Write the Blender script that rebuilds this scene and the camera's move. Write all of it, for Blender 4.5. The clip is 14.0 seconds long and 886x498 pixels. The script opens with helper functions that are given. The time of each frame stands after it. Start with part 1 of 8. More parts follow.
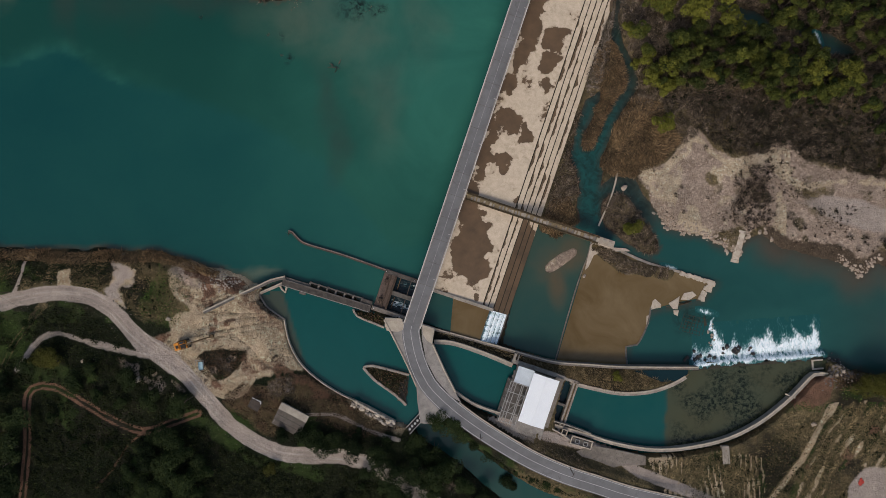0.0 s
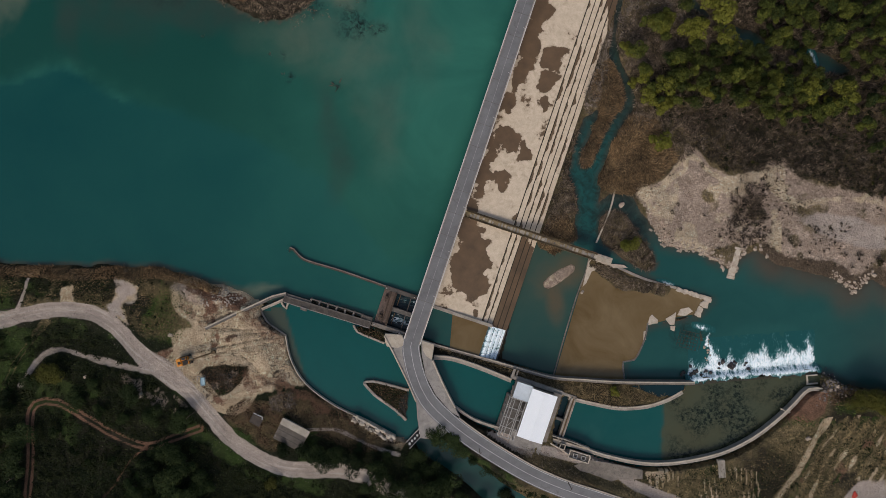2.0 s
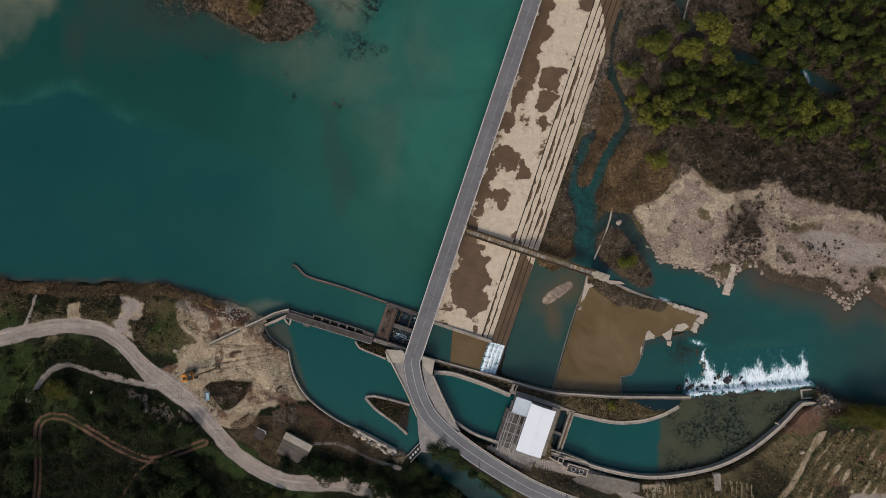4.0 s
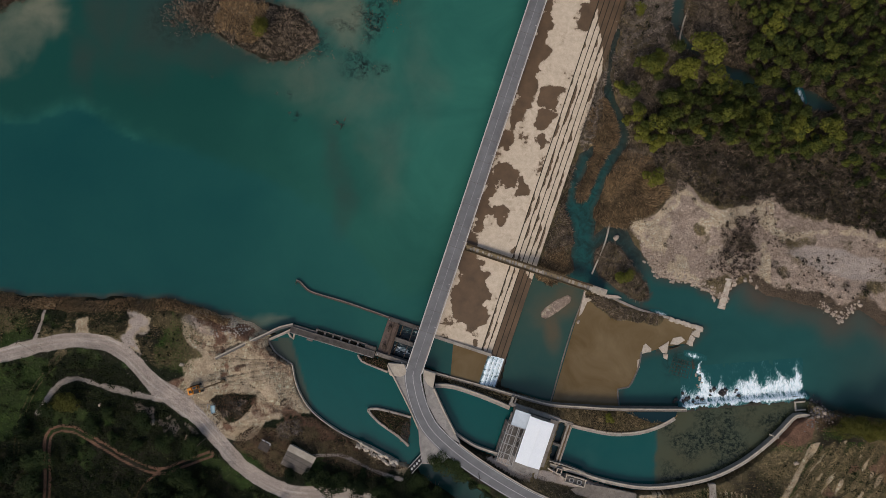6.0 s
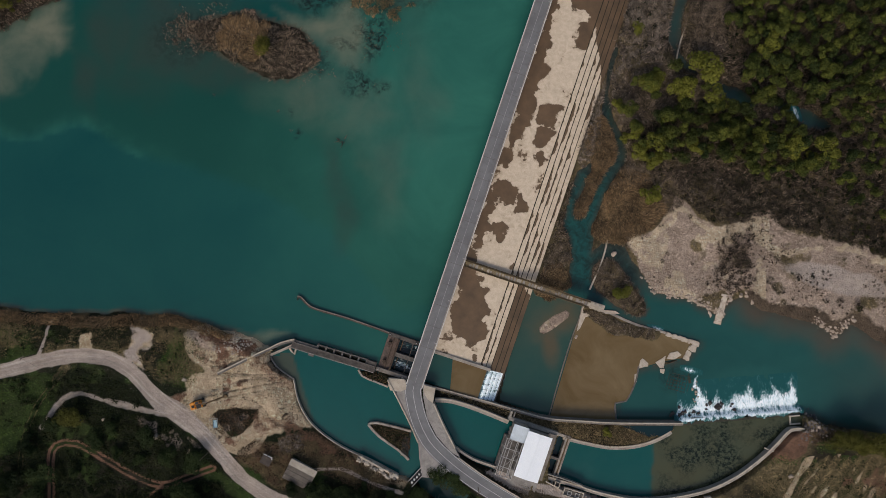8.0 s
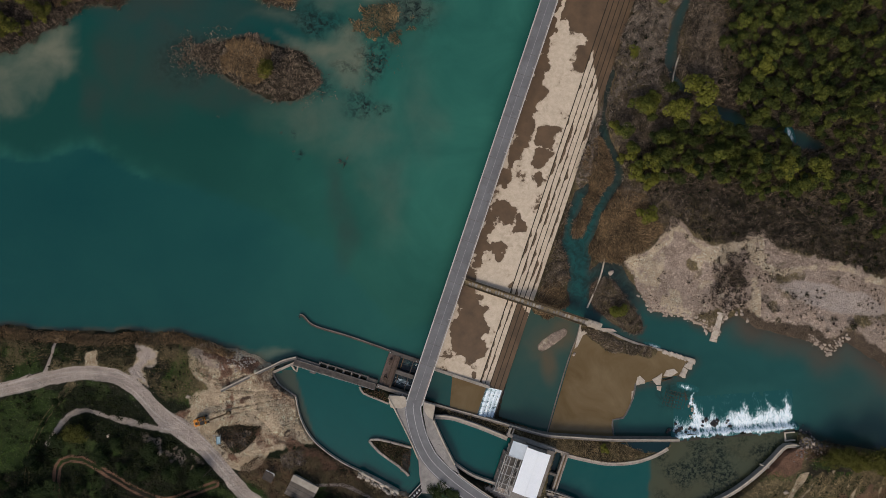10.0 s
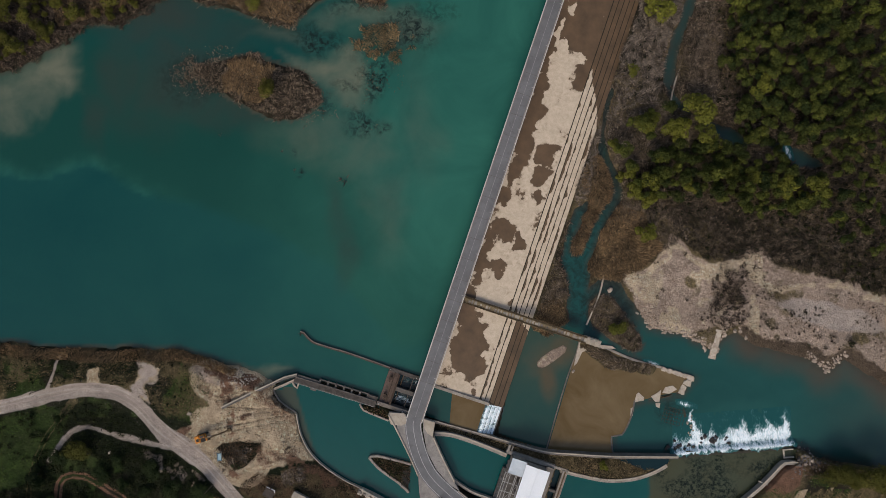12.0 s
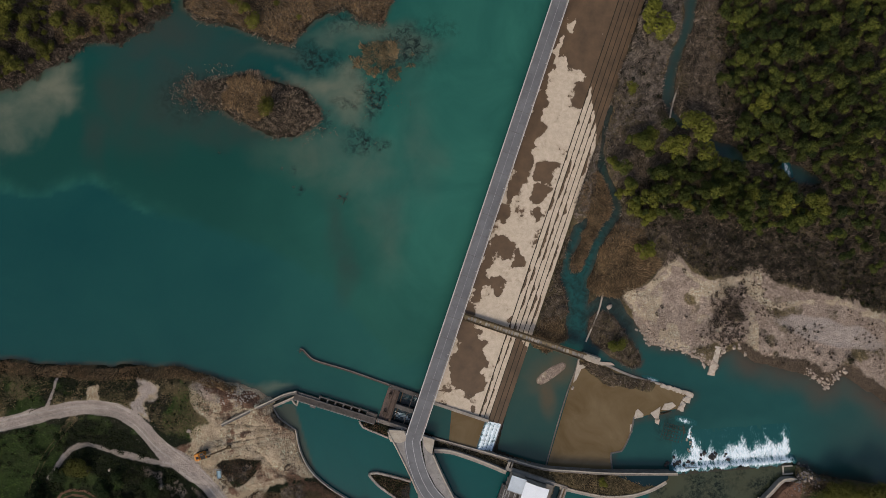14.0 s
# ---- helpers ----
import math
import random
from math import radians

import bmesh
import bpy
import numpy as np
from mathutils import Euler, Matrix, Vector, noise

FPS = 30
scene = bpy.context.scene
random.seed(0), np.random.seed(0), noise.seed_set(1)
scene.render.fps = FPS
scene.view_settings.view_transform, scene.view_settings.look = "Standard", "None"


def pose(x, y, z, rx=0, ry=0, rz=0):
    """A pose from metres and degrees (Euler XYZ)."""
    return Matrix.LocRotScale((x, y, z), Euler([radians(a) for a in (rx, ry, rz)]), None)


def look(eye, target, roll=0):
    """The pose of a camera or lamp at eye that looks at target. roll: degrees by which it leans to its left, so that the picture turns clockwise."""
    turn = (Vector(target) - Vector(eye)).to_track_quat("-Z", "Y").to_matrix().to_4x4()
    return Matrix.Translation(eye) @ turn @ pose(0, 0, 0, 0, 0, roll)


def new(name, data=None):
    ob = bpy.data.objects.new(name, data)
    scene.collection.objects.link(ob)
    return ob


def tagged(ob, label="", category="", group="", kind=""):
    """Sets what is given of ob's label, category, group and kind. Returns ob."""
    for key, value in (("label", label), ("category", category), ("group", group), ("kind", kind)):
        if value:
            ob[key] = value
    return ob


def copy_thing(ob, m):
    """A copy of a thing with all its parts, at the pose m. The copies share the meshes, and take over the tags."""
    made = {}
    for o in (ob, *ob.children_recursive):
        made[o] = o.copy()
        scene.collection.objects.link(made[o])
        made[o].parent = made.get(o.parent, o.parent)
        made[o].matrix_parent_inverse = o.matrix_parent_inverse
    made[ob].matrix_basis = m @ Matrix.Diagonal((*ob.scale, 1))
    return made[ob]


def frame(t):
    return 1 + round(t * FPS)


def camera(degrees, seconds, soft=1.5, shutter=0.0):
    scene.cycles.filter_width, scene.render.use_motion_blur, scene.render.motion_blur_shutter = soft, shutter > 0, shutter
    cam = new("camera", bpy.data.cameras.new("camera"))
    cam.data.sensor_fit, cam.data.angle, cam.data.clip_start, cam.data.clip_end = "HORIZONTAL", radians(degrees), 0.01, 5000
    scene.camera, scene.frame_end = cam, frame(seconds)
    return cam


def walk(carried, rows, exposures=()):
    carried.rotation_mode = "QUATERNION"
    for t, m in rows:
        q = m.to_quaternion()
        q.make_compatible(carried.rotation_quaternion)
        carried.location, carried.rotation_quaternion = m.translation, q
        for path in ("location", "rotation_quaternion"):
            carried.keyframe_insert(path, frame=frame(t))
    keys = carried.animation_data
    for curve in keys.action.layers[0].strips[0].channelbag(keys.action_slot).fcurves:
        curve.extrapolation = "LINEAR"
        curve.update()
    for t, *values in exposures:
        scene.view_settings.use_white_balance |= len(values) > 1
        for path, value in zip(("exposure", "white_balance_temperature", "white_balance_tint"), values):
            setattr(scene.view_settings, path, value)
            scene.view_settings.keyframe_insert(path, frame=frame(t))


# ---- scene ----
cam = camera(72.1, 14.0, soft=0.35)
# seconds, place in metres, tilt in degrees
PATH = [
    (0, -0.601, 2.598, 213.765, -0.6761, 0.0200, 0.0102),
    (0.5, -0.740, 4.105, 214.100, -0.7195, 0.0040, 0.0104),
    (1, -0.916, 5.635, 214.635, -0.7209, -0.0577, -0.0075),
    (1.5, -1.117, 7.199, 215.333, -0.7132, -0.1336, 0.0280),
    (2, -1.292, 8.775, 216.077, -0.7370, -0.1999, 0.0395),
    (2.5, -1.403, 10.355, 216.784, -0.7506, -0.2302, 0.0658),
    (3, -1.442, 11.908, 217.467, -0.7220, -0.2357, 0.0470),
    (5.5, -1.156, 19.554, 223.376, -0.7665, -0.0807, 0.0206),
    (6, -1.231, 21.201, 224.039, -0.8582, -0.0985, -0.0209),
    (6.5, -1.407, 22.931, 224.705, -0.9513, -0.1383, 0.0018),
    (7, -1.624, 24.684, 225.374, -0.9962, -0.1855, 0.0466),
    (7.5, -1.805, 26.407, 225.987, -1.0437, -0.2427, 0.0490),
    (8, -1.877, 28.033, 226.550, -1.0447, -0.2828, 0.0118),
    (10.5, -1.387, 35.382, 230.818, -0.6107, -0.1673, 0.0618),
    (11, -1.279, 36.846, 231.101, -0.5560, -0.1338, 0.0959),
    (11.5, -1.199, 38.346, 231.300, -0.5379, -0.1206, 0.0481),
    (12, -1.129, 39.885, 231.446, -0.5069, -0.1187, 0.0710),
    (12.5, -1.059, 41.452, 231.550, -0.4374, -0.1208, 0.1248),
    (13, -0.978, 43.042, 231.608, -0.4067, -0.1134, 0.1041),
    (13.5, -0.893, 44.638, 231.635, -0.4154, -0.1078, 0.0282),
    (14, -0.820, 46.244, 231.651, -0.4593, -0.1009, 0.0322),
]
walk(cam, [(t, pose(x, y, z, rx, ry, rz)) for t, x, y, z, rx, ry, rz in PATH])

# ---- light ----
SUN_EL, SUN_AZ = radians(42), radians(200)
world = bpy.data.worlds.new("sky")
scene.world = world
world.use_nodes = True
wn = world.node_tree
sky = wn.nodes.new("ShaderNodeTexSky")
sky.sky_type = "NISHITA"
sky.sun_disc = False
sky.sun_elevation, sky.sun_rotation = SUN_EL, SUN_AZ
sky.air_density, sky.dust_density, sky.ozone_density = 1.0, 4.0, 0.6
wn.links.new(sky.outputs[0], wn.nodes["Background"].inputs[0])
wn.nodes["Background"].inputs[1].default_value = 0.13
sun = new("sun", bpy.data.lights.new("sun", "SUN"))
sun.data.energy, sun.data.angle, sun.data.color = 1.15, radians(18), (1.0, 0.95, 0.88)
sun_to = Vector((math.sin(SUN_AZ) * math.cos(SUN_EL), math.cos(SUN_AZ) * math.cos(SUN_EL), math.sin(SUN_EL)))
sun.matrix_world = look(sun_to * 300, (0, 0, 0))


# ---- materials ----
class Nodes:
    """Short hand for building node materials."""

    def __init__(self, name):
        self.mat = bpy.data.materials.new(name)
        self.mat.use_nodes = True
        self.t = self.mat.node_tree
        self.bsdf = self.t.nodes["Principled BSDF"]
        self.geo = self.t.nodes.new("ShaderNodeNewGeometry")

    def put(self, socket, value):
        if hasattr(value, "is_linked"):
            self.t.links.new(value, socket)
        elif isinstance(value, tuple) and len(value) == 3 and socket.type == "RGBA":
            socket.default_value = (*value, 1)
        else:
            socket.default_value = value

    def noise(self, scale, detail=4, rough=0.6, stretch=None, warp=0.0, turn=0.0):
        n = self.t.nodes.new("ShaderNodeTexNoise")
        m = self.t.nodes.new("ShaderNodeMapping")
        m.inputs["Scale"].default_value = stretch or (1, 1, 1)
        m.inputs["Rotation"].default_value = (0, 0, turn)
        self.t.links.new(self.geo.outputs["Position"], m.inputs["Vector"])
        self.t.links.new(m.outputs[0], n.inputs["Vector"])
        n.inputs["Scale"].default_value, n.inputs["Detail"].default_value = scale, detail
        n.inputs["Roughness"].default_value, n.inputs["Distortion"].default_value = rough, warp
        return n.outputs["Fac"]

    def ramp(self, value, low, high, to_low=0.0, to_high=1.0):
        n = self.t.nodes.new("ShaderNodeMapRange")
        n.clamp = True
        self.put(n.inputs[0], value)
        for i, v in enumerate((low, high, to_low, to_high)):
            n.inputs[i + 1].default_value = v
        return n.outputs[0]

    def math(self, kind, a, b=0.0):
        n = self.t.nodes.new("ShaderNodeMath")
        n.operation = kind
        self.put(n.inputs[0], a)
        self.put(n.inputs[1], b)
        return n.outputs[0]

    def mix(self, fac, a, b, kind="MIX"):
        n = self.t.nodes.new("ShaderNodeMix")
        n.data_type, n.blend_type = "RGBA", kind
        self.put(n.inputs[0], fac)
        self.put(n.inputs[6], a)
        self.put(n.inputs[7], b)
        return n.outputs[2]

    def attr(self, name):
        n = self.t.nodes.new("ShaderNodeAttribute")
        n.attribute_name = name
        return n.outputs["Fac"]

    def streaks(self, along, across, scale, detail=5):
        n = self.t.nodes.new("ShaderNodeTexNoise")
        c = self.t.nodes.new("ShaderNodeCombineXYZ")
        self.put(c.inputs[0], along)
        self.put(c.inputs[1], across)
        self.t.links.new(c.outputs[0], n.inputs["Vector"])
        n.inputs["Scale"].default_value, n.inputs["Detail"].default_value = scale, detail
        return n.outputs["Fac"]

    def object_random(self):
        return self.t.nodes.new("ShaderNodeObjectInfo").outputs["Random"]

    def island_random(self):
        return self.geo.outputs["Random Per Island"]

    def bump(self, height, strength, distance):
        n = self.t.nodes.new("ShaderNodeBump")
        n.inputs["Strength"].default_value, n.inputs["Distance"].default_value = strength, distance
        self.put(n.inputs["Height"], height)
        self.t.links.new(n.outputs[0], self.bsdf.inputs["Normal"])

    def done(self, colour, rough=0.9, metal=0.0, spec=0.3):
        self.put(self.bsdf.inputs["Base Color"], colour)
        self.put(self.bsdf.inputs["Roughness"], rough)
        self.bsdf.inputs["Metallic"].default_value = metal
        self.bsdf.inputs["Specular IOR Level"].default_value = spec
        return self.mat


def plain(name, light, dark, scale=0.5, rough=0.85, metal=0.0, bump=0.3, fine=6.0, stain=None, spec=0.3):
    """A worn surface: two tones at a large scale, grain at a fine one, and stains."""
    k = Nodes(name)
    big = k.ramp(k.noise(scale, 5, 0.65, warp=0.6), 0.35, 0.68)
    colour = k.mix(big, light, dark)
    grain = k.noise(fine, 3, 0.7)
    colour = k.mix(k.ramp(grain, 0.3, 0.75, 0.0, 0.35), colour, tuple(c * 0.55 for c in dark))
    if stain:
        colour = k.mix(k.ramp(k.noise(scale * 2.7, 6, 0.7, warp=1.2), 0.55, 0.7, 0.0, 0.8), colour, stain)
    if bump:
        k.bump(grain, bump, 0.06)
    return k.done(colour, rough, metal, spec)


def leafy(name, low, high, tip, rough=0.8):
    """Foliage: each plant has its own tone, each clump of leaves varies round it."""
    k = Nodes(name)
    own = k.math("FRACT", k.math("ADD", k.object_random(), k.attr("tone")))
    colour = k.mix(k.ramp(own, 0.1, 1.0), low, high)
    colour = k.mix(k.math("MULTIPLY", k.ramp(k.island_random(), 0.4, 1.0, 0.0, 0.85), k.ramp(own, 0.0, 1.0, 0.25, 1.0)), colour, tip)
    colour = k.mix(k.ramp(k.noise(0.35, 3), 0.4, 0.7, 0.0, 0.45), colour, low)
    return k.done(colour, rough, 0.0, 0.08)


def stalky(name, tones, scale=0.12):
    """Dry stalks: tone drifts over the bed and from blade to blade."""
    k = Nodes(name)
    a, b, c = tones
    colour = k.mix(k.ramp(k.noise(scale, 4, 0.6), 0.38, 0.62), a, b)
    clump = k.ramp(k.noise(0.9, 3, 0.6, warp=0.5), 0.4, 0.62, 0.25, 1.0)
    colour = k.mix(k.math("MULTIPLY", k.ramp(k.island_random(), 0.35, 0.95, 0.0, 1.0), clump), colour, tuple(1.2 * v for v in c))
    colour = k.mix(k.ramp(k.island_random(), 0.3, 0.0, 0.0, 0.7), colour, tuple(0.4 * v for v in b))
    colour = k.mix(k.attr("tone"), colour, tuple(0.3 * v for v in b))
    return k.done(colour, 0.8, 0.0, 0.15)


def watery(name, deep, pale=None, silt=None, weed=None, murk=None, drift=0.02, spec=0.25, mottled=0.3, thick=0.3, tuft=0.28, tint=None, shoal=None):
    """Cloudy water: body colour with drifting suspended matter, soft ripples, a glossy skin."""
    k = Nodes(name)
    fog = k.ramp(k.noise(drift, 5, 0.6, warp=0.8), 0.35, 0.7, 0.0, mottled)
    colour = k.mix(fog, deep, pale or tuple(c * 1.35 for c in deep))
    if tint:
        colour = k.mix(k.attr("tint"), colour, tint)
    if pale:
        colour = k.mix(k.math("MULTIPLY", k.attr("pale"), k.ramp(k.noise(0.035, 5, 0.6, warp=0.7), 0.25, 0.75, 0.4, 1.0)), colour, pale)
    if murk:
        colour = k.mix(k.math("MULTIPLY", k.attr("murk"), k.ramp(k.noise(0.05, 5, 0.6, warp=0.8), 0.25, 0.7, 0.45, 1.0)), colour, murk)
    if silt:
        colour = k.mix(k.math("MULTIPLY", k.attr("silt"), k.ramp(k.noise(0.06, 6, 0.6, warp=0.35), 0.3, 0.65, thick, 1.0)), colour, silt)
    if shoal:
        colour = k.mix(k.math("MULTIPLY", k.attr("shallow"), k.ramp(k.noise(0.3, 5, 0.65, warp=0.6), 0.3, 0.65, 0.35, 1.0)), colour, shoal)
    if weed:
        colour = k.mix(k.math("MULTIPLY", k.attr("weed"), k.ramp(k.noise(tuft, 6, 0.7, warp=0.28 / tuft), 0.42, 0.6)), colour, weed)
    ripple = k.math("ADD", k.noise(0.9, 3, 0.6), k.noise(3.5, 2, 0.5))
    k.bump(ripple, 0.12, 0.05)
    return k.done(colour, 0.12, 0.0, spec)


def earthy():
    """The ground sheet: soil under whatever covers it, by cover."""
    k = Nodes("earth")
    big, mid, fine = k.noise(0.07, 5, 0.6, warp=0.8), k.noise(0.45, 5, 0.65, warp=0.6), k.noise(3.2, 4, 0.7)
    wide = k.noise(0.17, 6, 0.6, warp=1.2)
    colour = k.mix(k.ramp(mid, 0.35, 0.65), (0.034, 0.028, 0.018), (0.013, 0.013, 0.007))
    covers = (
        ("grass", (0.017, 0.024, 0.008), (0.006, 0.009, 0.003)),
        ("lush", (0.05, 0.082, 0.018), (0.022, 0.038, 0.008)),
        ("dry", (0.27, 0.2, 0.105), (0.085, 0.07, 0.033)),
        ("bare", (0.74, 0.585, 0.405), (0.43, 0.315, 0.195)),
        ("gravel", (0.58, 0.45, 0.35), (0.33, 0.247, 0.188)),
        ("cream", (0.76, 0.62, 0.44), (0.52, 0.4, 0.265)),
        ("red", (0.3, 0.165, 0.105), (0.15, 0.082, 0.052)),
        ("mud", (0.135, 0.098, 0.068), (0.075, 0.055, 0.038)),
        ("track", (0.6, 0.5, 0.425), (0.46, 0.38, 0.32)),
        ("wheel", (0.54, 0.47, 0.41), (0.44, 0.37, 0.315)),
    )
    lanes = k.streaks(k.math("MULTIPLY", k.attr("lane_s"), 0.045), k.attr("lane_d"), 0.95)
    lump = k.noise(1.05, 4, 0.55, warp=0.5)
    drift = k.noise(0.12, 6, 0.68, warp=1.6)
    for name, light, dark in covers:
        tone = k.mix(k.ramp(k.math("ADD", k.math("MULTIPLY", mid, 0.55), k.math("MULTIPLY", wide, 0.55)), 0.42, 0.68), light, dark)
        tone = k.mix(k.ramp(fine, 0.38, 0.72, 0.0, 0.75), tone, tuple(c * 0.55 for c in dark))
        if name in ("track", "wheel"):
            tone = k.mix(k.ramp(lanes, 0.45, 0.65, 0.0, 0.5), tone, tuple(c * 0.6 for c in dark))
            tone = k.mix(k.ramp(lanes, 0.44, 0.34, 0.0, 0.7), tone, (0.6, 0.53, 0.46))
        elif name in ("bare", "cream", "gravel", "dry"):
            tone = k.mix(k.ramp(drift, 0.42, 0.6, 0.0, 0.65), tone, tuple(c * 0.85 for c in dark))
            tone = k.mix(k.ramp(lump, 0.54, 0.7, 0.0, 0.4), tone, tuple(c * 0.7 for c in dark))
            tone = k.mix(k.math("MULTIPLY", k.ramp(lump, 0.5, 0.34, 0.0, 0.7), k.ramp(wide, 0.4, 0.6)), tone, tuple(min(c * 1.3, 0.75) for c in light))
        edge = k.math("ADD", k.attr(name), k.ramp(k.math("ADD", mid, k.math("MULTIPLY", fine, 0.6)), 0.4, 1.2, -0.3, 0.3))
        colour = k.mix(k.ramp(edge, 0.3, 0.62), colour, tone)
    colour = k.mix(k.ramp(big, 0.4, 0.7, 0.0, 0.25), colour, (0.05, 0.04, 0.025))
    specks = k.noise(1.7, 5, 0.75, warp=0.4)
    colour = k.mix(k.ramp(specks, 0.6, 0.68, 0.0, 0.5), colour, (0.035, 0.03, 0.018))
    colour = k.mix(k.ramp(specks, 0.38, 0.3, 0.0, 0.42), colour, (0.42, 0.36, 0.29))
    k.bump(k.math("ADD", k.math("ADD", mid, lump), k.math("ADD", fine, specks)), 1.0, 0.5)
    return k.done(colour, 0.95, 0.0, 0.15)


def silted():
    """Pale spillway concrete under a film of wet brown silt."""
    k = Nodes("spillway_concrete")
    mid, fine = k.noise(0.6, 5, 0.6, warp=0.5), k.noise(4.0, 4, 0.7)
    pale = k.mix(k.ramp(mid, 0.35, 0.7), (0.62, 0.51, 0.385), (0.48, 0.39, 0.285))
    pale = k.mix(k.ramp(fine, 0.4, 0.8, 0.0, 0.55), pale, (0.36, 0.28, 0.19))
    wet = k.mix(k.ramp(k.noise(0.22, 5, 0.6), 0.35, 0.68), (0.135, 0.085, 0.047), (0.085, 0.056, 0.032))
    edge = k.math("ADD", k.attr("silt"), k.ramp(k.math("ADD", mid, k.math("MULTIPLY", fine, 0.2)), 0.35, 0.9, -0.13, 0.13))
    film = k.ramp(edge, 0.47, 0.53)
    rim = k.math("MULTIPLY", k.ramp(edge, 0.36, 0.47), 0.25)
    colour = k.mix(rim, pale, (0.3, 0.22, 0.14))
    colour = k.mix(film, colour, wet)
    k.bump(fine, 0.2, 0.03)
    return k.done(colour, k.ramp(film, 0, 1, 0.85, 0.4), 0.0, 0.3)


def frothy(name, water, streak):
    """Broken white water: froth where the fall churns, thin pale veils round it, dark water between."""
    k = Nodes(name)
    lace = k.math("ADD", k.noise(0.42, 5, 0.6, streak, 1.4), k.math("MULTIPLY", k.noise(1.6, 4, 0.6, streak, 0.9), 0.5))
    thread = k.noise(1.1, 5, 0.6, streak, 1.6)
    raw = k.math("ADD", k.attr("froth"), k.math("ADD", k.ramp(lace, 0.45, 1.05, -0.42, 0.42), k.ramp(thread, 0.33, 0.67, -0.26, 0.26)))
    colour = k.mix(k.ramp(raw, 0.0, 0.55, 0.0, 0.45), water, (0.2, 0.42, 0.42))
    amount = k.ramp(raw, 0.32, 0.85)
    colour = k.mix(amount, colour, k.mix(k.ramp(thread, 0.35, 0.6), (0.62, 0.78, 0.83), (0.93, 0.97, 0.98)))
    k.bump(lace, 0.4, 0.25)
    return k.done(colour, k.ramp(amount, 0, 1, 0.15, 0.7), 0.0, 0.3)


EARTH = earthy()
W_RAPID = frothy("rapids", (0.011, 0.072, 0.07), (1.25, 0.6, 1))
W_FALL = frothy("cascade", (0.05, 0.075, 0.085), (1.0, 1.0, 1))
SPILLWAY = silted()
CONCRETE = plain("old_concrete", (0.38, 0.335, 0.28), (0.21, 0.18, 0.148), 0.35, stain=(0.13, 0.105, 0.075))
PALE_CONCRETE = plain("pale_concrete", (0.5, 0.43, 0.34), (0.34, 0.285, 0.22), 0.3, stain=(0.22, 0.18, 0.13))
DARK_CONCRETE = plain("weathered_concrete", (0.165, 0.148, 0.13), (0.078, 0.069, 0.06), 0.4, stain=(0.05, 0.042, 0.03))
GREY_CONCRETE = plain("grey_concrete", (0.25, 0.215, 0.18), (0.125, 0.105, 0.086), 0.35, stain=(0.065, 0.054, 0.04))
# near-black concrete for step grooves, the river weir sill and sunken pieces
DARKEST_CONCRETE = plain("mossy_concrete", (0.05, 0.043, 0.028), (0.022, 0.02, 0.013), 0.6)
WHITE_CONCRETE = plain("bleached_concrete", (0.56, 0.48, 0.39), (0.36, 0.3, 0.23), 0.5, stain=(0.28, 0.22, 0.15))
PAVING = plain("worn_paving", (0.33, 0.3, 0.27), (0.2, 0.183, 0.165), 0.4, stain=(0.13, 0.115, 0.095))
YARD = plain("stained_yard", (0.24, 0.205, 0.17), (0.13, 0.11, 0.09), 0.35, stain=(0.075, 0.062, 0.047))
ASPHALT = plain("asphalt", (0.19, 0.187, 0.19), (0.135, 0.133, 0.134), 0.12, 0.9, fine=8.0, stain=(0.115, 0.11, 0.112))
PAINT = plain("road_paint", (0.55, 0.54, 0.52), (0.36, 0.35, 0.34), 0.8, 0.7, bump=0)
WORN_PAINT = plain("worn_road_paint", (0.36, 0.35, 0.34), (0.2, 0.195, 0.19), 0.8, 0.7, bump=0)
RAIL = plain("white_rail", (0.72, 0.7, 0.67), (0.5, 0.48, 0.45), 0.5, 0.5, bump=0)
RUST = plain("rusty_steel", (0.17, 0.115, 0.06), (0.085, 0.055, 0.03), 0.7, 0.8, 0.3, stain=(0.22, 0.17, 0.09))
OCHRE = plain("rust_stained_beam", (0.34, 0.265, 0.15), (0.17, 0.12, 0.065), 0.6, 0.85, stain=(0.11, 0.075, 0.04))
DARK_OCHRE = plain("dark_rust_beam", (0.2, 0.145, 0.08), (0.085, 0.06, 0.035), 0.7, 0.85, stain=(0.3, 0.24, 0.15))
STEEL = plain("galvanised_steel", (0.42, 0.41, 0.39), (0.27, 0.26, 0.245), 0.6, 0.55, 0.4)
WHITE_SHEET = plain("white_roof_sheet", (0.9, 0.92, 0.93), (0.85, 0.88, 0.9), 0.15, 0.5, bump=0.05)
GREY_SHEET = plain("grey_roof_sheet", (0.6, 0.65, 0.68), (0.5, 0.55, 0.58), 0.3, 0.5, bump=0.05)
BROWN_SHEET = plain("weathered_roof_sheet", (0.235, 0.205, 0.175), (0.155, 0.132, 0.112), 0.5, 0.8, stain=(0.11, 0.085, 0.065))
ORANGE = plain("orange_paint", (0.75, 0.3, 0.03), (0.5, 0.18, 0.02), 0.9, 0.5)
BLACK = plain("dark_rubber", (0.03, 0.028, 0.026), (0.016, 0.015, 0.014), 1.0, 0.8)
GLASS_DARK = plain("dark_glass", (0.02, 0.025, 0.03), (0.015, 0.018, 0.02), 1.0, 0.1, spec=0.6)
BLUE = plain("pale_blue_paint", (0.4, 0.55, 0.6), (0.28, 0.4, 0.45), 0.9, 0.6)
RED = plain("red_cloth", (0.5, 0.06, 0.035), (0.3, 0.04, 0.03), 1.2, 0.8)
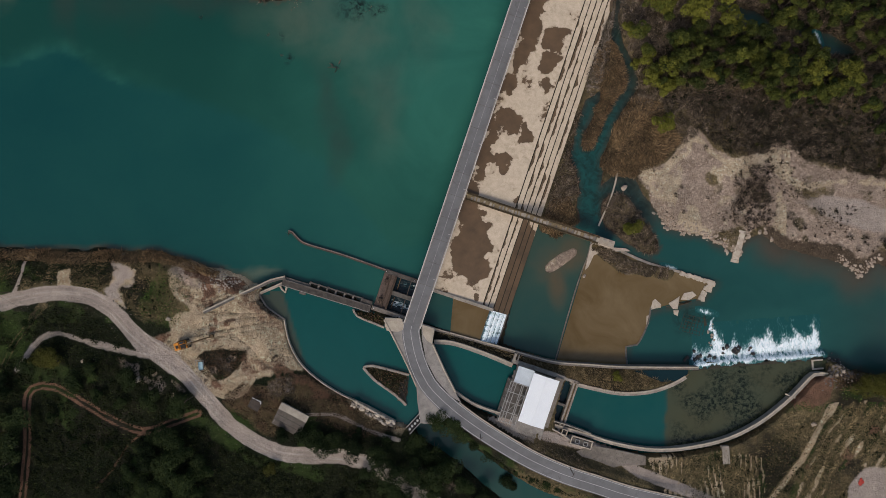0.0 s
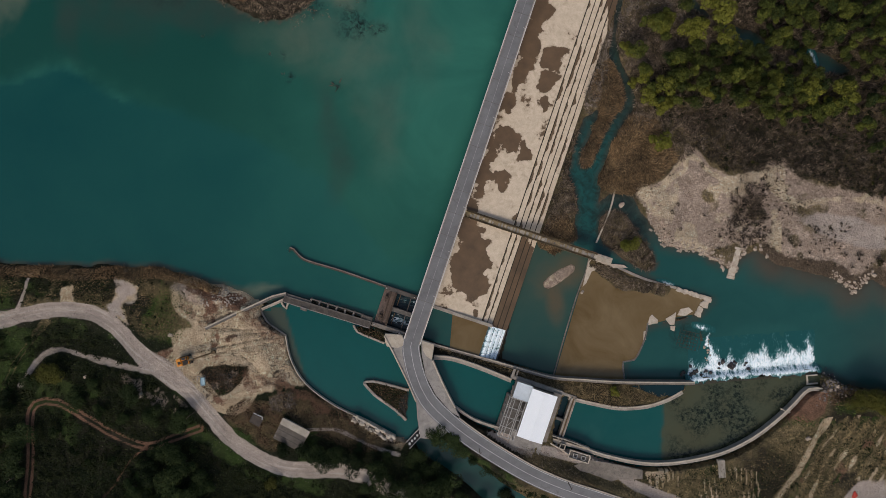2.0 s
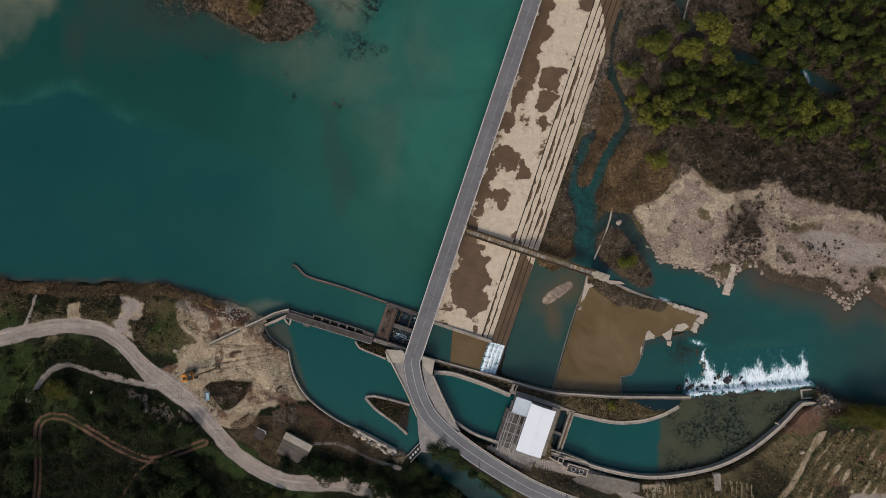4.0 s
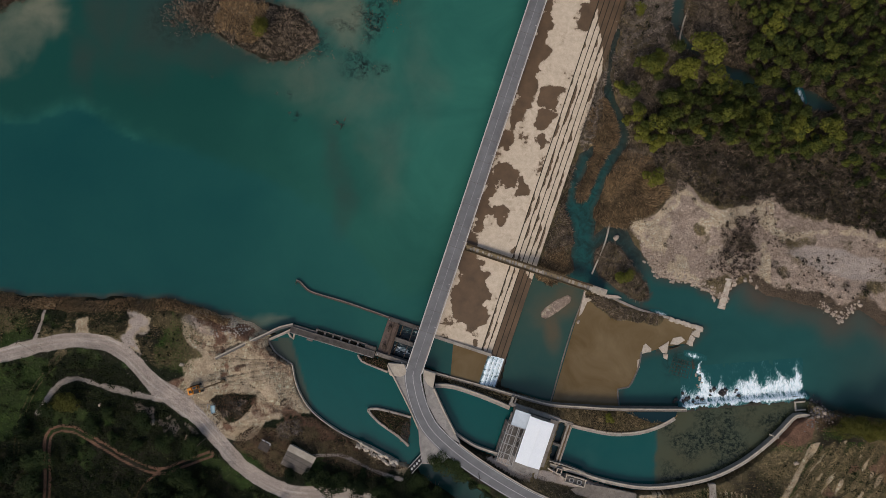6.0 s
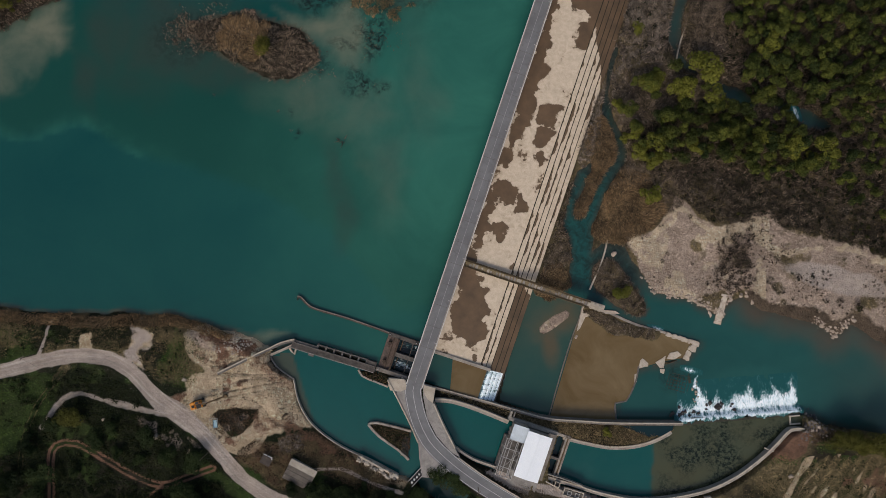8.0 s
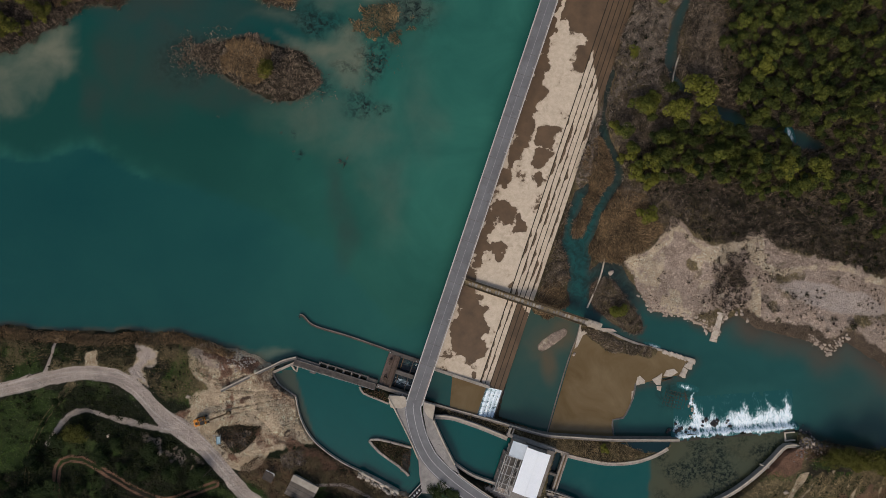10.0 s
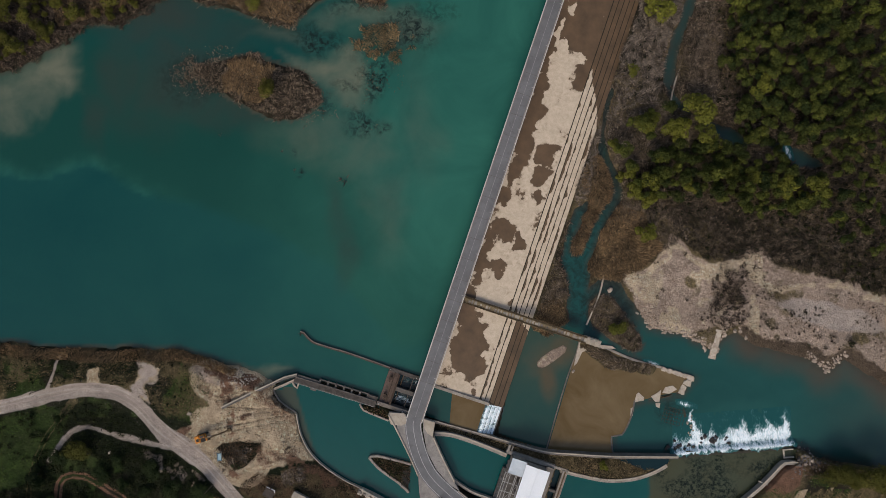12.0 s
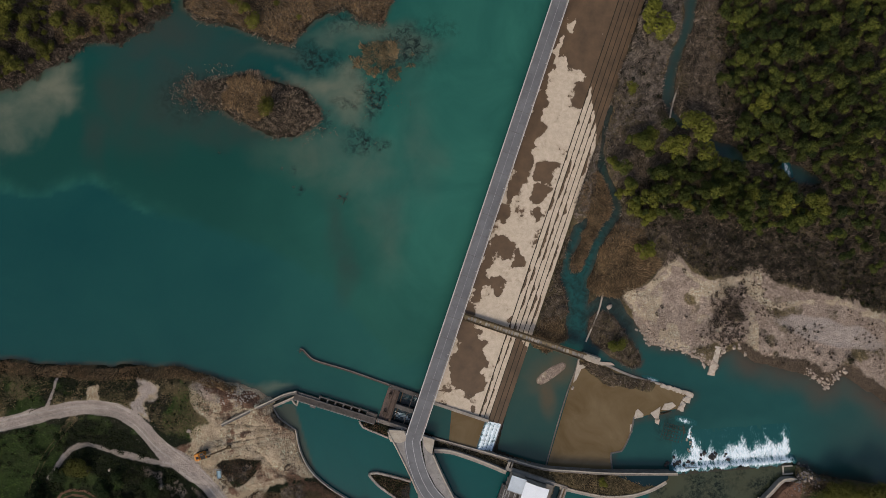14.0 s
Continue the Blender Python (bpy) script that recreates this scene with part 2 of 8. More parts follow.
WOOD = plain("grey_driftwood", (0.13, 0.1, 0.08), (0.06, 0.048, 0.038), 1.2, 0.9)
BARK = plain("bark", (0.1, 0.078, 0.055), (0.05, 0.04, 0.03), 1.5, 0.95)
ROCK = plain("pale_rock", (0.47, 0.385, 0.305), (0.25, 0.195, 0.148), 0.7, 0.95, stain=(0.13, 0.1, 0.08))
GREY_ROCK = plain("grey_rock", (0.2, 0.17, 0.15), (0.075, 0.063, 0.054), 0.7, 0.9)
LEAF_FOREST = leafy("woodland_leaves", (0.014, 0.024, 0.008), (0.075, 0.088, 0.017), (0.16, 0.16, 0.03))
LEAF_YELLOW = leafy("spring_leaves", (0.07, 0.075, 0.014), (0.13, 0.13, 0.02), (0.19, 0.185, 0.032))
LEAF_BANK = leafy("bank_leaves", (0.05, 0.05, 0.011), (0.1, 0.098, 0.018), (0.17, 0.165, 0.03))
LEAF_DARK = leafy("evergreen_leaves", (0.006, 0.011, 0.004), (0.022, 0.034, 0.011), (0.055, 0.072, 0.02))
LEAF_OLIVE = leafy("olive_leaves", (0.022, 0.024, 0.008), (0.07, 0.066, 0.013), (0.15, 0.138, 0.024))
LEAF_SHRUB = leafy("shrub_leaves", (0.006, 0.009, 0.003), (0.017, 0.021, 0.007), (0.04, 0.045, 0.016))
REED = stalky("dry_reeds", ((0.15, 0.094, 0.046), (0.055, 0.037, 0.02), (0.3, 0.205, 0.11)), 0.2)
SCRUB_TWIGS = stalky("dark_twigs", ((0.062, 0.045, 0.031), (0.026, 0.019, 0.013), (0.17, 0.128, 0.094)), 0.3)
# darker twig copy for the scrub floor, shade under bushes put into its colour
DARK_TWIGS = stalky("shaded_twigs", ((0.038, 0.03, 0.019), (0.016, 0.014, 0.009), (0.085, 0.066, 0.046)), 0.3)
BRUSH = stalky("bare_twigs", ((0.1, 0.074, 0.05), (0.042, 0.031, 0.02), (0.27, 0.21, 0.15)), 0.2)
PALE_BRUSH = stalky("bleached_twigs", ((0.15, 0.118, 0.09), (0.055, 0.043, 0.032), (0.34, 0.275, 0.215)), 0.2)
STRAW = stalky("straw", ((0.15, 0.108, 0.055), (0.065, 0.052, 0.024), (0.27, 0.2, 0.11)), 0.2)
FIELD_STRAW = stalky("mown_straw", ((0.26, 0.19, 0.095), (0.1, 0.08, 0.036), (0.46, 0.35, 0.19)), 0.25)
GRASS = stalky("green_grass", ((0.02, 0.03, 0.009), (0.007, 0.011, 0.004), (0.05, 0.058, 0.017)), 0.1)
FRESH_GRASS = stalky("fresh_grass", ((0.055, 0.09, 0.018), (0.022, 0.04, 0.009), (0.1, 0.14, 0.034)), 0.15)
WEEDS = stalky("brown_weeds", ((0.082, 0.05, 0.028), (0.036, 0.024, 0.014), (0.16, 0.105, 0.06)), 0.15)
W_RES = watery("reservoir_water", (0.003, 0.05, 0.047), (0.034, 0.152, 0.108), (0.14, 0.147, 0.1), (0.009, 0.016, 0.014), (0.034, 0.044, 0.034), mottled=0.1, tint=(0.006, 0.052, 0.039), shoal=(0.07, 0.062, 0.04), tuft=0.45)
W_CANAL = watery("canal_water", (0.003, 0.062, 0.057), silt=(0.05, 0.06, 0.042), drift=0.05, thick=0.7)
W_TAIL = watery("tailwater", (0.012, 0.058, 0.05), (0.046, 0.07, 0.05), (0.1, 0.072, 0.04), drift=0.06)
W_RIVER = watery("river_water", (0.009, 0.052, 0.047), (0.02, 0.086, 0.076), (0.075, 0.055, 0.037), (0.012, 0.017, 0.014), (0.026, 0.04, 0.033), drift=0.05, thick=0.6, shoal=(0.05, 0.046, 0.033))
W_BASIN = watery("basin_water", (0.003, 0.062, 0.058), (0.022, 0.09, 0.08), (0.058, 0.06, 0.032), (0.006, 0.011, 0.008), drift=0.05, thick=0.85, tuft=0.95)
W_BROWN = watery("silt_laden_water", (0.108, 0.07, 0.027), (0.17, 0.122, 0.062), drift=0.07, mottled=0.9)
# water for bays and pocket between walls, their shade put into its colour
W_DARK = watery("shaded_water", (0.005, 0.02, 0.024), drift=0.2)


# ---- plan, in metres ----
RESERVOIR = [(-186.1, 5.2), (-156.4, 1.4), (-144.5, 0), (-134.5, 0.2), (-116.6, 0.7), (-100.8, -0.1), (-90.8, -3.3), (-77, -7.3), (-69, -10.1), (-63.1, -12.7), (-56.1, -11.1), (-41.2, -14.6), (-25.3, -19.6), (-12.4, -23.6), (-10.4, -11.6), (-3.5, 8.2)]
RES_NORTH = [(48, 151.8), (-18.5, 151.8), (-20.2, 137.9), (-22.8, 130), (-31.3, 130.8), (-37.8, 136.3), (-45.3, 133.6), (-51.7, 127.8), (-59.2, 121.4), (-69.9, 124.8), (-80.6, 129), (-92.4, 131.2), (-99.5, 135.8), (-96.6, 151.6), (-100.3, 151.6), (-105.9, 133.5), (-116, 127.1), (-123.1, 123), (-136.3, 122.5), (-144.9, 116.1), (-157.8, 108.8), (-168.6, 104.1), (-183.6, 98.1)]
ISLAND = [(-101.7, 103.5), (-94.6, 111.5), (-82.8, 110), (-72.1, 111.7), (-63.5, 106.8), (-52.8, 103), (-46.8, 94.6), (-51.8, 89.7), (-63.6, 86.7), (-72.1, 89.6), (-82.9, 96.1), (-93.6, 98.2)]
CANAL = [(-64.8, -15.3), (-56.2, -12.9), (-45.2, -15.7), (-29.3, -20), (-20.6, -26.8), (-15, -37.2), (-9, -49.6), (-9, -58.6), (-10.8, -62), (-17.4, -60.4), (-27.4, -55), (-37.4, -50.4), (-45.3, -45.2), (-50.9, -39.6), (-54.5, -32.8), (-56.4, -24.8), (-63.2, -20)]
ISLET = [(-28.6, -41.6), (-25.3, -41), (-12.6, -44.2), (-13.6, -54.9), (-17.3, -51.3), (-24.9, -45.8)]
SIDE_ISLET = [(-32.2, -21.1), (-25.3, -22.1), (-20.5, -24.7), (-21.3, -27.5), (-26.2, -25.5), (-30.8, -23.5)]
TAIL_CANAL = [(-9.9, -60.8), (-5.5, -59.4), (2.5, -64.3), (12.6, -71.9), (22.6, -79.1), (32.6, -84.8), (42.7, -88.8), (58.7, -95.1), (58.8, -101.1), (34.7, -94.5), (22.6, -89.6), (15, -84.4), (8.2, -78.3), (0.5, -72.3), (-9.1, -65.9)]
FOREBAY = [(-4.1, -33.8), (2.5, -34.6), (12.5, -37.4), (24, -41.6), (18.9, -58.8), (11.5, -56.2), (3.7, -51.2)]
BASIN = [(43.9, -47.5), (51.1, -50), (63.3, -52.2), (73.4, -51.8), (81.5, -49.1), (86.5, -46.3), (90.6, -42.8), (103.7, -41.8), (119.9, -41.4), (133.6, -39.4), (135.3, -43.2), (130.4, -45.9), (126.4, -50.3), (122, -54.8), (114, -61.5), (103.9, -67.6), (93.8, -70.7), (81.6, -72.3), (71.5, -72.3), (59.3, -70.1), (49.2, -66.6), (40, -63)]
STILL = [(-7.1, -16.1), (-3.9, -14.1), (17.3, -21.3), (14.1, -33), (-8.3, -26.2)]
TEALPOOL = [(35, 12.4), (24.5, -20.1), (21.3, -33.5), (40, -40.4), (52.7, 2.7), (53.3, 8.3)]
BROWNPOOL = [(52.6, 2.7), (61.4, -0.8), (73.5, -4.8), (85.7, -8.3), (96.3, -11.9), (91.8, -17.6), (83.7, -19), (74, -21.7), (72.8, -27.2), (69.2, -33.9), (65.3, -35.1), (65.6, -41.6), (40, -40.6)]
RIVER_S = [(65.5, -35.2), (65.7, -41.7), (91.1, -42.5), (104.3, -40.5), (124.7, -39.2), (134.4, -38.4), (139.9, -40.5), (145.1, -43.5), (158.9, -45.5), (185.8, -50.6)]
GRAVEL_SHORE = [(68, 24.8), (73.1, 16.4), (80.2, 6.8), (91.2, 4.6), (98.9, 1.5), (104.9, -2.1), (107.9, 3.2), (113.2, 5.9), (122.1, 0.1), (133.1, -3.2), (141.9, -4.7), (149, -9.6), (155.6, -4.3), (164, -10.4), (172.9, -16.2), (201.7, -30.3)]
STREAM_A = [(96.3, 154.1), (95.9, 139.2), (92, 124.6), (87.7, 112.6), (86.4, 103.4), (89.9, 94.6), (98.7, 88.5), (106.2, 83.2), (117.2, 78.9), (127.7, 78), (137, 73.2), (145.8, 70.6), (156.8, 72.8)]
STREAM_B = [(64.9, 99.4), (61.9, 87.4), (61.4, 75.3), (65.9, 64.4), (66.3, 58.2), (61.9, 50.8), (57.6, 43.5), (53.6, 35.8), (51.9, 24.8), (52.4, 16), (58.1, 7.2)]
STREAM_POOL = [(50.3, 53.4), (47, 42.4), (44.8, 33.1), (47, 28), (48, 21.2), (47, 11), (51.2, 6.4), (54.6, 13.6), (52, 16.6), (54.6, 21.2), (57.1, 28.8), (54.6, 31), (58.8, 38.2), (63, 48.3), (66.5, 56), (58, 58)]
REED_ISLET = [(58.2, 75.2), (63.3, 66.5), (64.8, 58.8), (60, 52.3), (56.7, 44.6), (51.7, 35.4), (49.1, 38), (53.4, 49), (55.6, 55.5), (53.4, 64.3)]
BRUSH_ISLET = [(57, 17.2), (63.4, 20.1), (70, 11.7), (77.3, 0.8), (73.3, -1.9), (64.5, 3.4), (56.8, 9.5)]
REED_BANK = [(33.9, 9.3), (37.3, 17.4), (43, 19.4), (46.6, 14.8), (47.8, 9.9), (44, 7.3), (40, 4.3), (34.9, 5.9)]
POOL_BAR = [(36.4, -6.3), (40.1, -2.8), (46.1, 0.2), (46.8, -2.2), (42.1, -5.9), (37.5, -8.3)]
GRAVEL_BAR = [(68.3, 28.2), (77.4, 30.4), (87.2, 42.4), (101.5, 33.3), (112.4, 34.1), (122.3, 38.1), (125.6, 27.1), (138.8, 21.7), (156.3, 21.7), (178.2, 14), (200.3, 0.9), (200.5, -34.3), (171.9, -15.8), (148.1, -9.2), (132.3, -2.9), (121.3, 0.4), (112.5, 7), (104.3, -1.3), (90.7, 4.8), (79.7, 7)]
TRACK = [(-184, -26.2), (-162.4, -20.9), (-154.5, -18.8), (-142.7, -16.2), (-132.9, -15.2), (-123.1, -16.6), (-115.3, -21.3), (-107.5, -30.1), (-97.7, -37.4), (-89.9, -43.7), (-82, -52.8), (-76.2, -59.7), (-68.3, -65.6), (-58.5, -70.3), (-48.7, -71.7), (-36.9, -71.7), (-27, -74.5), (-17.2, -79.6), (-5.4, -87.3), (14.3, -100.2)]
BRANCH = [(-102.5, -37.4), (-115.2, -34.6), (-125, -31.9), (-133.8, -29.1), (-140.3, -31.1), (-144.7, -36), (-148.6, -41.9)]
SPUR = [(-86.8, -39.9), (-79, -48.8), (-71.1, -48.8), (-65.2, -38.9), (-68.1, -31.1), (-89.7, -33.1)]
BARE = [(-95.6, -7.6), (-88.7, -3.6), (-72, -7.9), (-65.2, -14.4), (-56.4, -24.2), (-53.5, -33.5), (-48.6, -42.5), (-55.5, -44.5), (-62.3, -42.9), (-70.2, -48.8), (-78.1, -51.2), (-86.9, -48.8), (-97.7, -39), (-104.5, -30.1), (-95.7, -28.2), (-85.8, -23.3), (-91.3, -17.4), (-95.6, -13.4)]
TONGUE = [(-115.9, -4), (-112.2, -2.7), (-107.3, -7.6), (-107.7, -12.5), (-112.3, -13.1), (-110.9, -20.3), (-117.2, -17.4), (-116.8, -11.5)]
SCRAPE = [(-134.4, -7.6), (-130.5, -7.2), (-128.6, -14.4), (-135.2, -15)]
DARK_A = [(-86, -37.4), (-79.3, -34.6), (-70.6, -34.6), (-68.3, -36.2), (-71.4, -41.8), (-79.3, -45.7), (-84.1, -43.3)]
DARK_B = [(-77, -51.7), (-72.1, -47.2), (-66.2, -46.8), (-60.3, -48.4), (-56.4, -53.1), (-58.4, -64.5), (-64.3, -63.6), (-70.2, -58.6), (-76.5, -55.1)]
REDTRACK = [(-147.2, -102.1), (-145.3, -70.5), (-145.6, -54.7), (-143.2, -48.4), (-135.9, -48), (-125.2, -53.7), (-115.4, -59.6), (-104.6, -63.4), (-95.7, -60.6), (-85.9, -57.1)]
REDTRACK_B = [(-104.6, -63.4), (-110.5, -68.5), (-115.5, -76.4), (-120.4, -82.3)]
FIELD_A = [(72.6, -74.8), (99.6, -71.7), (111.6, -74.7), (113, -83.8), (108.7, -97.9), (70.7, -97.9), (78.6, -83.8)]
FIELD_B = [(135.4, -55.3), (144.4, -54.1), (182.4, -57.7), (182.6, -81.8), (154.6, -78.8), (144.6, -74.1), (136.6, -79.8), (130.7, -97.9), (122.7, -97.9), (126.6, -83.8)]
GRAVEL_C = [(142.7, -83.8), (148.6, -77.7), (182.6, -75.7), (182.9, -101.9), (140.8, -101.9)]
REDEARTH = [(123.3, -51.6), (130.2, -45.2), (137.8, -44.6), (135.9, -52.6), (130.3, -56), (123.3, -55.6)]
LANE = [(35.5, -65.7), (46.5, -68.7), (58.6, -71.7), (68.6, -78.8), (82.6, -84.2), (100.7, -91.8), (118.8, -101.9)]
LANE_B = [(112.7, -91.8), (126.6, -74.7), (136.4, -55.7)]
ROAD = [(-11.1, -26.2), (-11.1, -31.1), (-9.7, -38.9), (-6, -46.8), (0.5, -53.7), (8.4, -60), (18.2, -66.5), (30, -73.4), (41.8, -78.7), (53.6, -82.7), (65.4, -86.6), (85.1, -91.2), (108.7, -96.1)]
ROADWALL_L = [(-21.1, -24.4), (-17.1, -32.1), (-12.8, -40.9), (-9.9, -47.6)]
ROADWALL_R = [(-4.2, -33.1), (-0.5, -41.4), (3.7, -49.7)]
FORE_S = [(3.7, -50), (10.4, -54.4), (19.1, -57.5)]
FORE_N = [(-3.8, -32.6), (2.5, -33), (12.4, -36.2), (23.7, -40.8)]
WALL_A = [(-8.7, -26.9), (2.5, -30.1), (14.1, -33.3), (26.5, -36.9), (38.5, -40.1), (50.5, -41.1), (64.5, -41.9), (89.7, -42.1)]
WALL_B = [(44.7, -47.6), (52.8, -49.6), (62.8, -51.4), (72.9, -50.8), (80.9, -48.2), (85.7, -45.5)]
BASINWALL = [(37.6, -62.2), (48.6, -65.4), (58.6, -68.6), (70.6, -71), (80.6, -71.2), (92.6, -69.4), (102.6, -66.4), (112.6, -61), (121.5, -53.9), (126.1, -49.3), (130.9, -44.5), (135.7, -44.5)]
CANALWALL = [(-17.3, -60.5), (-27.3, -55.1), (-37.2, -50.5), (-45.1, -45.3), (-50.8, -39.8), (-54.6, -32.6), (-56.3, -24.7)]
JETTY = [(-54.8, 6.2), (-53.5, 5.8), (-51.9, 4), (-49.9, 2.3), (-46, 0.9), (-37.1, -1.7), (-27.2, -5.1), (-20.8, -7.4)]
WALKWAY = [(-55.7, -10.6), (-48.8, -12.5), (-37, -16.3), (-26.1, -19.6)]
LANDARM = [(-83.4, -21.8), (-72.5, -16.5), (-64.6, -12.9), (-60.6, -11), (-55.7, -9.8)]
POOLWALL = [(52.7, 3.5), (51.1, -2.8), (48.1, -10.9), (44.1, -24.1), (39.5, -40.7)]
POOLWEIR = [(55.1, 8.3), (60.1, 20.4), (61.9, 28.5)]
WEIR_N = [(53.6, 5.3), (63.3, -0.8), (73.5, -5.2), (85.6, -8.5), (96.8, -12.3)]
BROKEN = [(73.9, -21), (72.7, -27.1), (69.1, -34.3), (65.1, -35.1), (65.5, -41.2)]
LINE_UP = [(92.7, 112.9), (88.8, 101.5), (87.3, 93.9)]


# ---- building helpers ----
def link_mesh(name, verts, faces, mat, smooth=False):
    """A mesh object from number arrays; faces is an array of triangles or of quads."""
    verts, faces = np.asarray(verts, np.float32), np.asarray(faces, np.int32)
    me = bpy.data.meshes.new(name)
    me.vertices.add(len(verts))
    me.vertices.foreach_set("co", verts.ravel())
    me.loops.add(faces.size)
    me.loops.foreach_set("vertex_index", faces.ravel())
    me.polygons.add(len(faces))
    me.polygons.foreach_set("loop_start", np.arange(len(faces), dtype=np.int32) * faces.shape[1])
    me.polygons.foreach_set("use_smooth", np.full(len(faces), smooth))
    me.update(calc_edges=True)
    me.materials.append(mat)
    return new(name, me)


def set_attr(ob, name, values):
    ob.data.attributes.new(name, "FLOAT", "POINT").data.foreach_set("value", np.asarray(values, np.float32))


def thing(name, label, category, at=None, group="", kind=""):
    """An Empty at a thing's base, to hold its parts."""
    ob = new(name)
    ob.empty_display_size = 0.5
    if at is not None:
        ob.matrix_world = at
    return tagged(ob, label, category, group, kind)


def part(name, bm, mat, parent=None, label="", smooth=False):
    me = bpy.data.meshes.new(name)
    bm.normal_update()
    bm.to_mesh(me)
    bm.free()
    me.materials.append(mat)
    if smooth:
        me.polygons.foreach_set("use_smooth", np.full(len(me.polygons), True))
    ob = new(name, me)
    ob.parent = parent
    return tagged(ob, label)


def box(bm, x0, x1, y0, y1, z0, z1, m=None, bevel=0.0):
    got = bmesh.ops.create_cube(bm, size=1.0, matrix=Matrix.Translation(((x0 + x1) / 2, (y0 + y1) / 2, (z0 + z1) / 2)) @ Matrix.Diagonal((x1 - x0, y1 - y0, z1 - z0, 1)))
    if bevel:
        edges = list({e for v in got["verts"] for e in v.link_edges})
        got = bmesh.ops.bevel(bm, geom=edges, offset=bevel, segments=1, affect="EDGES", profile=0.5)
    if m is not None:
        bmesh.ops.transform(bm, matrix=m, verts=list({v for v in got["verts"]}))
    return bm


def boxes(*dims, bevel=0.0):
    bm = bmesh.new()
    for d in dims:
        box(bm, *d, bevel=bevel)
    return bm


def beam(bm, a, b, wide, high):
    """A square bar from a to b."""
    a, b = Vector(a), Vector(b)
    length = (b - a).length
    q = (b - a).to_track_quat("X", "Z").to_matrix().to_4x4()
    m = Matrix.Translation((a + b) / 2) @ q @ Matrix.Diagonal((length, wide, high, 1))
    bmesh.ops.create_cube(bm, size=1.0, matrix=m)
    return bm


def rod(bm, a, b, r, r2=None, seg=8):
    a, b = Vector(a), Vector(b)
    q = (b - a).to_track_quat("Z", "Y").to_matrix().to_4x4()
    bmesh.ops.create_cone(bm, cap_ends=True, segments=seg, radius1=r, radius2=r if r2 is None else r2, depth=(b - a).length, matrix=Matrix.Translation((a + b) / 2) @ q)
    return bm


def smooth_line(points, step=1.5, closed=False):
    """A rounded line through the points (Catmull-Rom), at even steps."""
    p = np.array(points, float)
    n = len(p)
    out = []
    for i in range(n if closed else n - 1):
        if closed:
            a, b, c, d = p[(i - 1) % n], p[i], p[(i + 1) % n], p[(i + 2) % n]
        else:
            a, b, c, d = p[max(i - 1, 0)], p[i], p[i + 1], p[min(i + 2, n - 1)]
        k = max(2, int(np.linalg.norm(c - b) / step))
        for s in np.arange(k) / k:
            out.append(0.5 * (2 * b + (c - a) * s + (2 * a - 5 * b + 4 * c - d) * s**2 + (3 * b - a - 3 * c + d) * s**3))
    if not closed:
        out.append(p[-1])
    return np.array(out)


def normals(line):
    t = np.gradient(line, axis=0)
    t /= np.linalg.norm(t, axis=1)[:, None] + 1e-9
    return np.stack([-t[:, 1], t[:, 0]], 1)


def ribbon(line, left, right, z0, z1, bevel=0.0):
    """A wall or strip along a plan line, from the offset left to the offset right; z1 may be an array."""
    line = np.array(line, float)
    n = normals(line)
    top = np.broadcast_to(np.asarray(z1, float), len(line))
    low = np.broadcast_to(np.asarray(z0, float), len(line))
    bm = bmesh.new()
    rows = []
    for p, d, a, b in zip(line, n, low, top):
        section = [(left, a), (left, b - bevel), (left - bevel, b), (right + bevel, b), (right, b - bevel), (right, a)] if bevel else [(left, a), (left, b), (right, b), (right, a)]
        rows.append([bm.verts.new((p[0] + d[0] * o, p[1] + d[1] * o, z)) for o, z in section])
    for r, s in zip(rows, rows[1:]):
        for i in range(len(r)):
            j = (i + 1) % len(r)
            bm.faces.new((r[i], r[j], s[j], s[i]))
    bm.faces.new(rows[0][::-1])
    bm.faces.new(rows[-1])
    bmesh.ops.recalc_face_normals(bm, faces=bm.faces)
    return bm


def slab(outline, z0, z1, bevel=0.0):
    """A flat plate with the outline."""
    bm = bmesh.new()
    low = [bm.verts.new((x, y, z0)) for x, y in outline]
    top = [bm.verts.new((x, y, z1)) for x, y in outline]
    bm.faces.new(top)
    for i in range(len(low)):
        j = (i + 1) % len(low)
        bm.faces.new((low[i], low[j], top[j], top[i]))
    bmesh.ops.recalc_face_normals(bm, faces=bm.faces)
    return bm


LATTICE = np.random.RandomState(7).rand(256, 256)


def value_noise(x, y):
    i, j = np.floor(x).astype(int), np.floor(y).astype(int)
    f, g = x - i, y - j
    f, g = f * f * (3 - 2 * f), g * g * (3 - 2 * g)
    a, b = LATTICE[i % 256, j % 256], LATTICE[(i + 1) % 256, j % 256]
    c, d = LATTICE[i % 256, (j + 1) % 256], LATTICE[(i + 1) % 256, (j + 1) % 256]
    return (a * (1 - f) + b * f) * (1 - g) + (c * (1 - f) + d * f) * g


def fbm(x, y, size, octaves=4, shift=0.0):
    """Smooth noise from -1 to 1 whose largest forms measure about size metres."""
    total, amp, norm = 0, 1.0, 0
    for o in range(octaves):
        k = 2.0**o / size
        total = total + amp * (value_noise(x * k + shift + 17.3 * o, y * k + shift * 1.7 + 9.1 * o) * 2 - 1)
        norm += amp
        amp *= 0.5
    return total / norm * 1.6


def ease(x, a, b):
    s = np.clip((x - a) / (b - a), 0, 1)
    return s * s * (3 - 2 * s)


